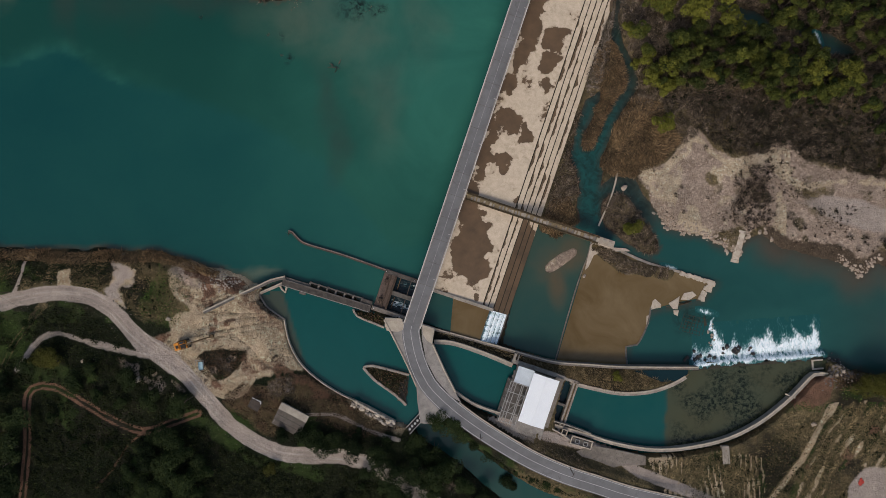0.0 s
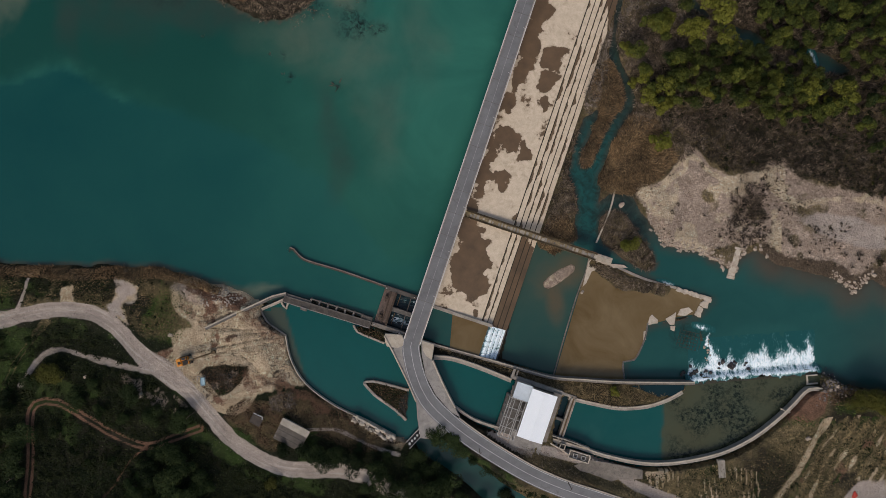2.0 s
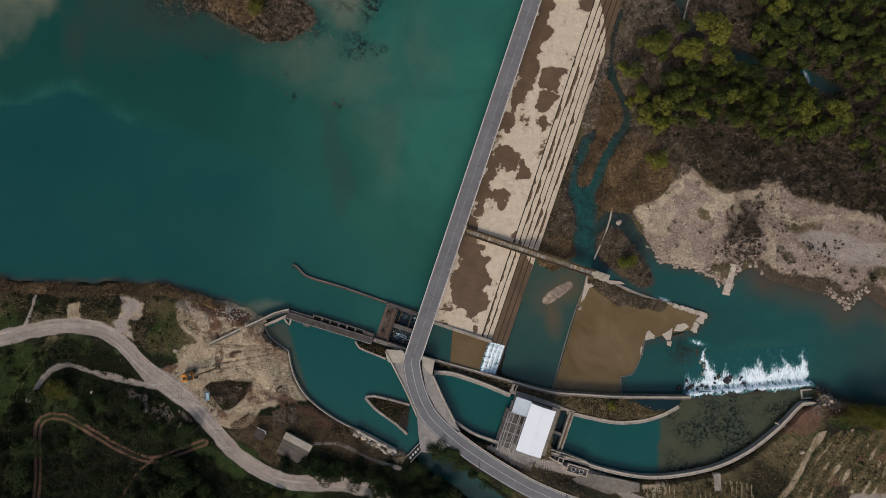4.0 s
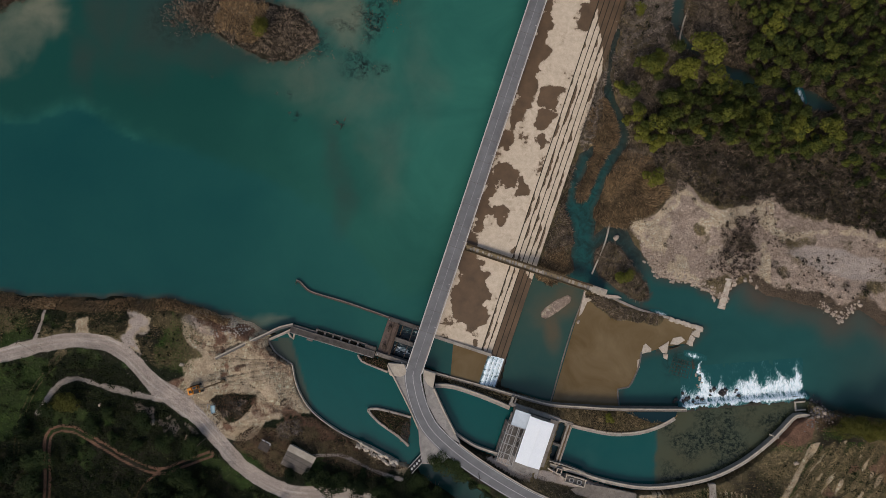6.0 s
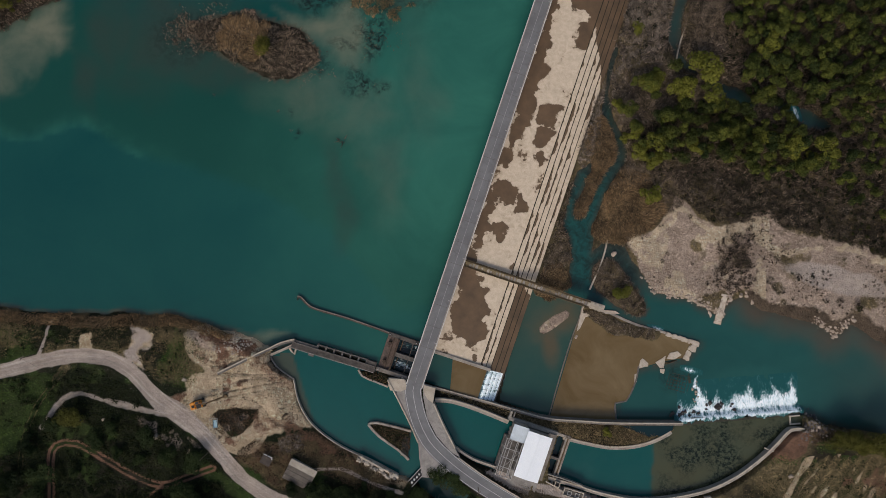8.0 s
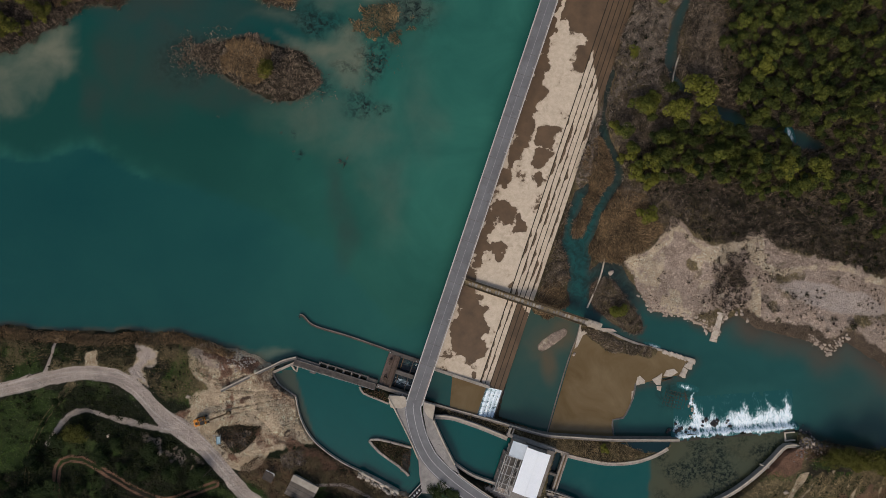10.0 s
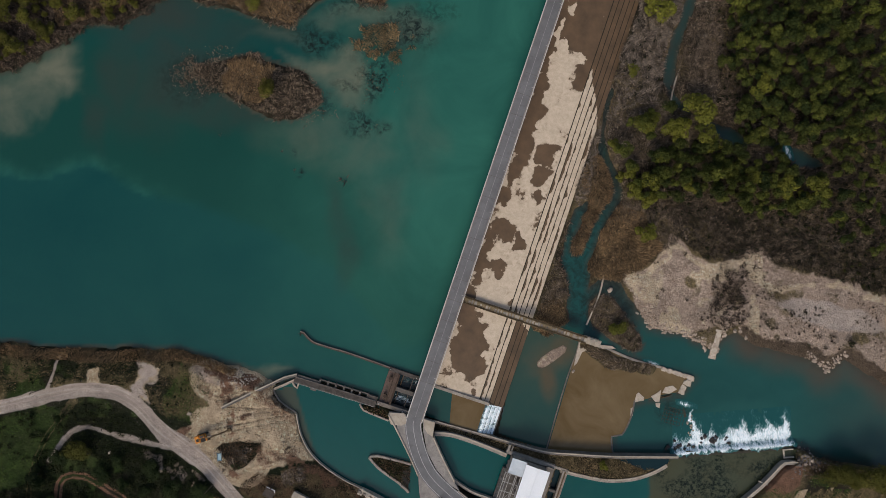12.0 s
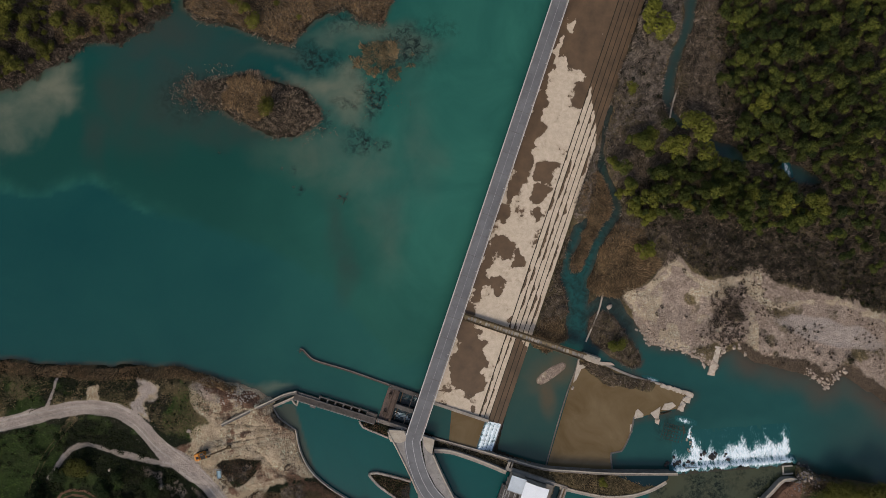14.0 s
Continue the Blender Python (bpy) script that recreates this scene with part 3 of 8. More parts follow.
def off_line(x, y, line):
    """Distance to a line in the plan."""
    line = np.asarray(line, float)
    best = np.full(np.shape(x), 1e9)
    for (ax, ay), (bx, by) in zip(line, line[1:]):
        dx, dy = bx - ax, by - ay
        s = np.clip(((x - ax) * dx + (y - ay) * dy) / (dx * dx + dy * dy + 1e-9), 0, 1)
        best = np.minimum(best, (x - ax - s * dx) ** 2 + (y - ay - s * dy) ** 2)
    return np.sqrt(best)


def off_shape(x, y, shape):
    """Signed distance to a closed outline: negative inside."""
    p = np.asarray(shape, float)
    d = off_line(x, y, np.vstack([p, p[:1]]))
    inside = np.zeros(np.shape(x), bool)
    for (ax, ay), (bx, by) in zip(p, np.roll(p, -1, 0)):
        cross = (ay > y) != (by > y)
        inside ^= cross & (x < (bx - ax) * (y - ay) / (by - ay + 1e-12) + ax)
    return np.where(inside, -d, d)


# the dam's own axes: u along the bridge to the north, v across it downstream
DAM_O, DAM_U, DAM_V = np.array((-11.0, -25.3)), np.array((0.3167, 0.9485)), np.array((0.9485, -0.3167))
DAM = Matrix(((DAM_V[0], DAM_U[0], 0, DAM_O[0]), (DAM_V[1], DAM_U[1], 0, DAM_O[1]), (0, 0, 1, 0), (0, 0, 0, 1)))  # local x is v, local y is u


def dam_uv(x, y):
    a, b = x - DAM_O[0], y - DAM_O[1]
    return a * DAM_U[0] + b * DAM_U[1], a * DAM_V[0] + b * DAM_V[1]


def at_dam(v, u):
    return tuple(DAM_O + DAM_V * v + DAM_U * u)


# ---- ground ----
RES_ALL = RESERVOIR[:-1] + [at_dam(0, 20), at_dam(0, 186), at_dam(0, 300), (-60, 300)] + RES_NORTH[1:] + [(-320, 80), (-320, 30)]
RIVER = RIVER_S + [(420, -90), (420, -70)] + GRAVEL_SHORE[::-1] + [(60, 26), (52, 18), (50, 4), (63, -2), (97, -13), (92, -18), (74, -22)]
STRIP = WALL_A + WALL_B[::-1] + FORE_N[::-1]
DOWN = [at_dam(2.8, 400), at_dam(2.8, 0)] + WALL_A[1:] + RIVER_S[3:] + [(900, -80), (900, 700)]


def road_z(x):
    return 3.0 - 2.5 * ease(x, 15, 100)


def axis(low, high, step):
    """Even steps in view, ever longer ones out to the horizon."""
    core = np.arange(low, high + step, step)
    far = np.cumsum(step * 1.25 ** np.arange(1, 33))
    far = far[far < 2600]
    return np.concatenate([low - far[::-1], core, core[-1] + far])


DARK_A, DARK_B = (list(map(tuple, smooth_line(s, 1.5, True))) for s in (DARK_A, DARK_B))
GX, GY = axis(-182, 184, 0.6), axis(-104, 156, 0.6)
X, Y = np.meshgrid(GX, GY)
ROAD = [(-11.16, -25.8), (-11.85, -28.2), (-11.3, -32.5)] + ROAD[2:]
ROAD_L, TRACK_L, BRANCH_L = smooth_line(ROAD, 3), smooth_line(TRACK, 3), smooth_line(BRANCH, 3)
wob = fbm(X, Y, 7, 4) * 1.1
wob_big = fbm(X, Y, 22, 4, 3.1)
U, V = dam_uv(X, Y)
d_down, d_strip = off_shape(X, Y, DOWN), off_shape(X, Y, STRIP)
H = 2.7 - 3.5 * ease(X, 20, 46) + wob_big * 0.45 + fbm(X, Y, 3, 3, 5) * 0.12
H += 2.0 * ease(-Y, 60, 100) * ease(-X, 30, 110)
north = ease(Y, 8, 60)
H = np.where(d_down < 0, -3.6 + 1.3 * north + wob_big * 0.55 + fbm(X, Y, 3, 3, 5) * 0.2, H)
H = np.where((d_strip < 1.4) & (X > -4.5) & (d_down > -0.3), -1.35 - 0.9 * ease(X, 20, 50) + fbm(X, Y, 4, 3, 2) * 0.25, H)
H = np.where((V < 0) & (Y > 60), 0.9 + wob_big * 0.5, H)


def along(x, y, line):
    """Length along a plan line and signed offset from it, at the nearest point."""
    best, run, off, length = np.full(np.shape(x), 1e9), np.zeros(np.shape(x)), np.zeros(np.shape(x)), 0.0
    for (ax, ay), (bx, by) in zip(line, line[1:]):
        dx, dy = bx - ax, by - ay
        size = math.hypot(dx, dy)
        s = np.clip(((x - ax) * dx + (y - ay) * dy) / size**2, 0, 1)
        d = (x - ax - s * dx) ** 2 + (y - ay - s * dy) ** 2
        near = d < best
        best, run = np.where(near, d, best), np.where(near, length + s * size, run)
        off = np.where(near, ((y - ay) * dx - (x - ax) * dy) / size, off)
        length += size
    return run, off


def carve(h, dist, level, depth, slope, bank):
    """Cuts a water bed: down to depth inside, a bank of that slope outside."""
    bed = level - np.minimum(depth, 0.12 - dist * slope)
    return np.where(dist < 0, np.minimum(h, bed), np.minimum(h, level + 0.15 + dist * bank) if bank else h)


d_res = off_shape(X, Y, RES_ALL) + wob * 0.9
H = carve(H, d_res, 0.0, 4.0, 0.5, 0.5)
d_isle = off_shape(X, Y, smooth_line(ISLAND, 3, True)) + wob * 1.0 + 5.0 * ease(-X, 82, 92)
H = np.where(d_isle < 1.5, np.maximum(H, 0.75 - np.maximum(d_isle + 2.5, 0) * 0.3), H)
d_river = off_shape(X, Y, RIVER) + wob * 0.7
H = carve(H, np.where(d_down < 0.5, d_river, 99), -4.9, 2.5, 0.3, 0.28)
d_sa = off_line(X, Y, smooth_line(STREAM_A, 3)) - 2.1 - 1.3 * np.exp(-(((X - 108) / 9) ** 2)) + 0.9 * np.exp(-(((X - 95) / 5) ** 2)) * (Y < 100) + wob * 0.9 + 2.6 * np.exp(-(((X - 122) / 6.5) ** 2)) - 1.2 * np.exp(-(((X - 137) / 5) ** 2)) + 2.8 * ease(X, 144, 150) + 2.4 * np.exp(-(((X - 99) / 3.5) ** 2)) * (Y < 95)
d_sb = off_line(X, Y, smooth_line(STREAM_B, 3)) - 2.3 + 0.9 * ease(Y, 60, 80) - 2.0 * ease(-Y, -40, -10) + wob * 0.8
d_sc = off_shape(X, Y, STREAM_POOL) + wob * 0.8
d_stream = np.minimum(np.minimum(d_sa, d_sb), d_sc)
H = carve(H, d_stream, -4.9, 1.5, 0.5, 0.5)
d_teal = off_shape(X, Y, TEALPOOL)
H = np.where(d_teal < 0.5, np.minimum(H, -6.0), H)
for shape, top in ((REED_ISLET, -4.2), (BRUSH_ISLET, -4.1), (REED_BANK, -4.0)):
    d = off_shape(X, Y, smooth_line(shape, 3, True)) + wob * 0.7
    H = np.where(d < 1.2, np.maximum(H, top - np.maximum(d + 2, 0) * 0.35), H)
d_bar = off_shape(X, Y, smooth_line(POOL_BAR, 2, True)) + wob * 0.3
H = np.where(d_bar < 4, np.maximum(H, -4.4 - np.maximum(d_bar + 1.6, 0) * 0.16), H)
H = np.where(off_shape(X, Y, BROWNPOOL) < 0.3, np.minimum(H, -6), H)
d_scrub = off_line(X, Y, [(54.5, 1.0), (66, -6.5), (79, -8.5)]) - 3.2 + wob * 0.9
d_scrub = np.where(off_shape(X, Y, BROWNPOOL) < 0, d_scrub, 9)
H = np.where(d_scrub < 1.0, np.maximum(H, -4.2 - np.maximum(d_scrub + 1.2, 0) * 0.4), H)
H = np.where((V > 1.5) & (V < 31.2) & (U > -0.2), -6.5, H)
for shape, level in ((CANAL, -0.3), (FOREBAY, -0.3), (BASIN, -3.6), (STILL, -1.4)):
    reach = {-0.3: 0.55, -3.6: 0.8, -1.4: 0.25}[level]
    H = np.where(off_shape(X, Y, smooth_line(shape, 2, True) if shape is not STILL else shape) < reach, level - 1.6, H)
d_tail = off_shape(X, Y, smooth_line(TAIL_CANAL, 3, True)) + wob * 0.3
H = carve(H, d_tail, -1.2, 1.5, 1.0, 0.7)
d_islet = np.minimum(off_shape(X, Y, ISLET), off_shape(X, Y, SIDE_ISLET))
H = np.where(d_islet < -0.2, 0.45 + fbm(X, Y, 3, 3) * 0.3, H)
d_road, d_track, d_branch = off_line(X, Y, ROAD_L), off_line(X, Y, TRACK_L), off_line(X, Y, BRANCH_L)
level_by_road = 1 - ease(d_road, 4.2, 8.0)
level_by_road *= (d_tail > 0.5) & (off_shape(X, Y, CANAL) > 0.3) & (off_shape(X, Y, FOREBAY) > 0.3) & (d_down > 0)
H = H * (1 - level_by_road) + (road_z(X) - 0.25) * level_by_road
pad = 1 - ease(np.maximum(np.maximum(-26 - U, U + 2), np.maximum(36.5 - V, V - 53.2)), -0.3, 2.6)
pad = pad * (off_shape(X, Y, FOREBAY) > 0.6) * (d_road > 4.2) * (d_strip > 1.4) * (off_shape(X, Y, BASIN) > 1) * (V < 53.4)
H = H * (1 - pad) + 0.95 * pad
H = np.where((off_line(X, Y, FORE_N) < 1.7) & (X > -4.4), np.minimum(H, -1.0), H)
d_crest = off_line(X, Y, [(89, -42.6), (104, -41), (124, -39.6), (135, -38.6)])
H = np.where(d_crest < 2.6, np.minimum(H, -5.6), H)
H = np.where((U < 15) & (U > 0) & (V > -15) & (V < 0), -4, H)
H = np.where(off_shape(X, Y, [(67, -43.2), (74, -43.0), (86.5, -42.9), (86.2, -44.6), (82.5, -46.8), (77, -47.2), (72, -45.2)]) < -0.3, -3.0, H)

south_of = (d_down > 0) & (d_strip > 0) & (Y < 60)
bank = (1 - ease(off_line(X, Y, CANALWALL), 1.0, 9.0)) * (off_shape(X, Y, CANAL) > 0.3) * south_of
H = H * (1 - 0.85 * bank) + 1.1 * 0.85 * bank
# churned earth: heaps, ruts and clods on the building site
site = (1 - ease(off_shape(X, Y, BARE), -2, 1)) * (d_res > 1)
H += site * (0.3 * fbm(X, Y, 2.4, 3, 11) + 0.5 * np.exp(-(((X + 86) / 7) ** 2 + ((Y + 9) / 4.5) ** 2)) * (1 + 1.2 * fbm(X, Y, 2.5, 3, 15)))
RUTS = ([(-93, -10), (-90, -17), (-84, -19.5), (-74, -16)], [(-91.5, -9), (-88.5, -16), (-83, -18), (-74, -14.5)], [(-90, -31), (-76, -28), (-60, -25)], [(-90, -33), (-76, -30), (-60, -27)], [(-66, -37), (-60, -43), (-56, -46)], [(-84, -21.5), (-70, -22.5), (-58, -22)], [(-86, -28), (-74, -24.5), (-62, -23.5)], [(-72, -31), (-67, -35), (-63, -40), (-58, -42)])
d_rut = np.minimum.reduce([off_line(X, Y, smooth_line(r, 2)) for r in RUTS])
H -= site * 0.28 * np.exp(-((d_rut / 0.7) ** 2))
H += (d_track > 2.6) * (d_track < 4) * 0.15 * south_of

# what covers the ground, from 0 to 1
south = (d_down > 0) & (d_strip > 0) & (Y < 60)
track = np.maximum.reduce([
    1 - ease(d_track + 0.3 * fbm(X, Y, 4, 3, 23) - 1.2 * np.exp(-((X + 99) ** 2 + (Y + 35) ** 2) / 90), 2.0, 3.4),
    0.6 - 0.6 * ease(d_branch + wob * 0.4, 0.6, 1.9),
    0.9 - ease(off_line(X, Y, LANE), 1.0, 2.6) * (0.9),
    0.8 - 0.8 * ease(off_shape(X, Y, GRAVEL_C) + wob, -2, 1.5),
])
track = np.maximum(track, 0.75 * pad)
track = np.maximum(track, 0.75 * (1 - ease(np.hypot((X - 150) / 26, (Y - 13 + (X - 146) * 0.22) / 6) + wob * 0.12, 0.6, 1.1)) * (d_down < 0))
wheel = np.exp(-(((d_track - 1.0) / 0.45) ** 2)) * (0.62 + 0.5 * fbm(X, Y, 9, 3, 29)) * south_of
in_bare = np.minimum.reduce([off_shape(X, Y, BARE), off_shape(X, Y, TONGUE) + 0.6, off_shape(X, Y, SCRAPE) + 0.6])
in_dark = np.minimum(off_shape(X, Y, DARK_A), off_shape(X, Y, DARK_B)) + wob * 0.7
bare = (1 - ease(in_bare + wob * 1.2, -1.5, 1.8)) * ease(in_dark, -0.8, 0.8)
bare *= 0.8 + 0.55 * fbm(X, Y, 4.5, 4, 19) + 0.25 * ease(X, -92, -80)
bare = np.maximum(bare, 0.8 * (1 - ease(off_line(X, Y, smooth_line(SPUR[:4], 2)) + wob * 0.4, 1.8, 3.2)))
bare = np.maximum(bare, 0.55 * (1 - ease(off_line(X, Y, CANALWALL) + wob, 2, 8)))
fields = np.minimum(off_shape(X, Y, FIELD_A), off_shape(X, Y, FIELD_B)) + wob
dry = np.maximum(1 - ease(fields, -3, 2), 0.95 * (1 - ease(off_line(X, Y, LANE_B), 0.8, 2.0)))
dry = np.maximum(dry, 0.55 + 0.4 * fbm(X, Y, 11, 3, 8)) * ease(X, 12, 32)
rough = np.minimum(off_shape(X, Y, DARK_B) + wob * 0.6, off_shape(X, Y, [(-62, -46), (-52, -43), (-40, -52), (-26, -57), (-14, -63), (-22, -65), (-36, -62), (-48, -57), (-60, -50)]) + wob)
dry = np.maximum(dry, 0.62 * (1 - ease(rough, -1.5, 1.5)))
grass = (0.62 + 0.5 * fbm(X, Y, 14, 4, 4)) * south * (1 - 0.55 * ease(X, 10, 35))
d_red = off_line(X, Y, smooth_line(REDTRACK, 3))
red = np.maximum(np.exp(-(((d_red - 0.95) / 0.55) ** 2)) * (0.9 + 0.4 * fbm(X, Y, 7, 3, 3)), 0.55 - ease(off_line(X, Y, smooth_line(REDTRACK_B, 3)) + wob * 0.3, 0.4, 1.4))
in_red = 1 - ease(off_shape(X, Y, REDEARTH) + wob * 0.6, -1.0, 1.0)
red = np.maximum(red, 0.85 * in_red)
gravel = (1 - ease(off_shape(X, Y, GRAVEL_BAR) + wob * 1.6 + wob_big * 1.5, -2.5, 2.5)) * (0.95 + 0.35 * fbm(X, Y, 5, 4, 6))
gravel = np.maximum(gravel, (1 - ease(off_shape(X, Y, [(112, 35), (118, 37.5), (127, 33), (143, 29.5), (158, 24), (180, 15), (180, 5), (140, 15), (120, 20)]) + wob * 1.8, -2, 2)) * (0.85 + 0.4 * fbm(X, Y, 5, 4, 6)))
gravel *= 1 - 0.45 * (1 - ease(np.hypot((X - 108) / 7, (Y - 22) / 11) + wob * 0.25, 0.5, 1.1))
gravel = np.maximum(gravel, 1 - ease(d_bar, -0.5, 1.0))
creamy = np.minimum(off_line(X, Y, [(116, 33), (121, 26), (127, 22), (135, 23), (145, 25), (156, 22.5), (172, 16)]) - 1.3, off_line(X, Y, [(120.5, 26), (125, 29), (133, 27.5)]) - 0.9)
cream = 0.9 * (1 - ease(creamy + 1.5 * wob + 1.2 * fbm(X, Y, 2.5, 3, 8), -1.4, 1.4))
cream = np.maximum(cream, 0.62 * ease(fbm(X, Y, 9, 5, 91), 0.2, 0.55) * (gravel > 0.5) * (d_down < 0) * (X < 122))
cream = np.maximum(cream, 0.7 * (1 - ease(np.abs(off_shape(X, Y, GRAVEL_BAR) + 3 + wob * 2), 0.5, 2.2)) * (X < 125) * (Y > 24))
gravel *= 1 - 0.6 * ease(fbm(X, Y, 8, 5, 95), 0.12, 0.5) * (d_down < 0) * (X > 78)
mud = np.maximum((1 - ease(H, -4.9, -4.4)) * (d_down < 0), (1 - ease(H, -0.3, 0.25)) * (V < 0) * (Y < 60)) * 0.75

mud = np.maximum(mud, 0.85 * (1 - ease(d_river + wob, 2.5, 6.5)) * (d_down < 0) * ease(X, 111, 118))
dry = np.maximum(dry, (0.48 + 0.75 * fbm(X, Y, 8, 4, 37)) * ease(Y + 2 * wob, -30, -20) * south_of * (X < -60))
cream = np.maximum(cream, 0.75 * (1 - ease(np.hypot((X + 84) / 10, (Y + 8.0 + (X + 84) * 0.25) / 4.0) + wob * 0.3, 0.5, 1.1)) * (fbm(X, Y, 4, 4, 77) > -0.2) * south_of * (d_res > 0.5))
gravel = np.maximum(gravel, 0.9 * (1 - ease(np.hypot((X + 84) / 12, (Y + 9.5 + (X + 84) * 0.25) / 5.0) + wob * 0.2, 0.6, 1.1)) * south_of * (d_res > 0.5))
track = np.maximum(track, 0.65 * (1 - ease(off_shape(X, Y, TONGUE) + wob * 2.2 + 1.2 * fbm(X, Y, 2.5, 3, 9), -2.0, 1.0)))
lush = np.maximum.reduce([1 - ease(off_shape(X, Y, [(-190, -27), (-156, -25), (-141, -24.5), (-146, -36), (-156, -50), (-190, -62)]) + wob, -3, 1.5), 0.9 * (1 - ease(off_line(X, Y, [(-88, -57), (-76, -67), (-62, -74.5), (-50, -76)]) + wob, 1.5, 4)),
                          0.9 * (1 - ease(off_line(X, Y, [(118, -56), (128, -54.5), (133, -54)]) + wob, 1, 4)), 0.9 * (1 - ease(off_line(X, Y, [(138, -51), (150, -50), (175, -52)]) + wob, 1, 3.5)), 0.8 * (1 - ease(off_line(X, Y, [(122, -90), (130, -76), (137, -64)]) + wob, 1, 3)), 0.85 * (1 - ease(off_line(X, Y, ROAD_L[10:] + (-1.5, -5.0)) + wob, 0.5, 2.4))])
lush = np.maximum(lush, ease(fbm(X, Y, 12, 4, 47), 0.1, 0.6) * 0.8 * (Y > -26) * (X < -88))
lush = np.maximum(lush, 0.8 * ease(fbm(X, Y, 15, 4, 57), 0.15, 0.6) * (Y < -40) * (X < -20))
lush = np.maximum(lush, 0.55 * site * ease(fbm(X, Y, 5, 4, 87), 0.25, 0.6))
lush = np.maximum(lush, 0.9 * ease(fbm(X, Y, 6, 4, 67), -0.1, 0.35) * (1 - ease(np.hypot((X + 97) / 9, (Y + 18) / 11), 0.6, 1.1)))
red = np.maximum(red, 0.5 * site * ease(fbm(X, Y, 8, 4, 73) + 0.5 * ease(X, -80, -62) - 0.2, 0.15, 0.5) * (Y > -47))
mud = np.maximum(mud, 0.5 * site * np.exp(-((d_rut / 0.65) ** 2)))
lush = lush * (0.75 + 0.5 * fbm(X, Y, 6, 3, 27)) * south_of
stripes = 0.5 + 0.5 * np.sin((X * 0.87 - Y * 0.5 + 1.4 * fbm(X, Y, 14, 3, 4)) * 1.55)
in_b = off_shape(X, Y, FIELD_B) < 1
dry = np.where(in_b, np.maximum(dry * (0.6 + 0.5 * stripes) + 0.25 * fbm(X, Y, 5, 3, 2), 0), dry)
bare = np.where(in_b, np.maximum(bare, 0.6 * ease(stripes + 0.8 * fbm(X, Y, 6, 4, 12), 0.62, 1.15)), bare)
red = np.where(in_b, np.maximum(red, 0.6 * ease(fbm(X, Y, 9, 4, 16), 0.1, 0.6)), red)
lush = np.where(in_b, np.maximum(lush, 0.85 * ease(0.9 - stripes + 0.9 * fbm(X, Y, 9, 4, 22), 0.4, 0.85)), lush)
stripes = 0.5 + 0.5 * np.sin((X * 0.98 + Y * 0.12 + 0.8 * fbm(X, Y, 10, 3, 4)) * 3.3)
dry = np.where(off_shape(X, Y, FIELD_A) < 1, np.maximum(dry * (0.6 + 0.45 * stripes) + 0.2 * fbm(X, Y, 5, 3, 6), 0), dry)
in_a = off_shape(X, Y, FIELD_A) < 1
bare = np.where(in_a, np.maximum(bare, 0.7 * ease(stripes + 0.7 * fbm(X, Y, 6, 4, 12), 0.5, 0.95)), bare)
lush = np.where(in_a, np.maximum(lush, 0.6 * ease(fbm(X, Y, 9, 4, 26), 0.05, 0.5)), lush)
bare = np.maximum(bare, 0.62 * (1 - ease(off_line(X, Y, LANE_B) + wob * 0.3, 0.6, 1.8)))
# the building site: smooth apron, haul path, clay heap, reddish slope
apron = 1 - ease(np.hypot((X + 89) / 8.5, (Y + 26.5) / 5.5) + wob * 0.2, 0.6, 1.15)
haul = 1 - ease(off_line(X, Y, smooth_line([(-84, -30.6), (-74, -28.4), (-64, -26.8), (-56.5, -24.8)], 2)) + wob * 0.4, 0.8, 2.0)
ledge = (1 - ease(off_shape(X, Y, [(-71.4, -9.5), (-67, -11), (-63.8, -14.3), (-66.5, -15.6), (-70.5, -14)]), -0.6, 0.6)) * (d_res > 0.2)
heap = (1 - ease(np.hypot((X + 82) / 10.5, (Y + 9 + (X + 82) * 0.32) / 6.5) + wob * 0.22, 0.6, 1.1)) * south_of * (d_res > 0.6)
bare = np.maximum.reduce([bare, 0.85 * haul, 0.9 * apron, ledge])
cream = np.maximum(cream, heap * (0.62 + 0.4 * fbm(X, Y, 5, 4, 77)))
slope = 1 - ease(off_shape(X, Y, [(-58, -40), (-50, -41.5), (-40, -49.5), (-30, -55.5), (-34, -58.5), (-46, -55), (-52, -50), (-60, -45)]) + wob, -2, 1.5)
red = np.maximum(red, 0.62 * slope * ease(fbm(X, Y, 5, 4, 63), -0.35, 0.3))
red = np.maximum(red, 0.42 * (1 - ease(off_shape(X, Y, DARK_B) + wob, -2, 0.5)) * ease(fbm(X, Y, 4, 4, 65), -0.3, 0.3))
bare = bare * (1 - 0.75 * slope)
loose = site * (1 - apron) * (1 - haul) * ease(in_dark, -0.5, 0.5)
cracks = 1 - ease(np.abs(fbm(X, Y, 8, 4, 121)), 0.0, 0.07)
mud = np.maximum(mud, 0.62 * loose * cracks)
cream = np.maximum(cream, 0.75 * loose * ease(fbm(X, Y, 7, 5, 123), 0.12, 0.4))
red = np.maximum(red, 0.68 * loose * ease(fbm(X, Y, 9, 5, 125), 0.1, 0.45))
grass = np.maximum(grass, 0.6 * loose * ease(fbm(X, Y, 5, 5, 127), 0.3, 0.5))
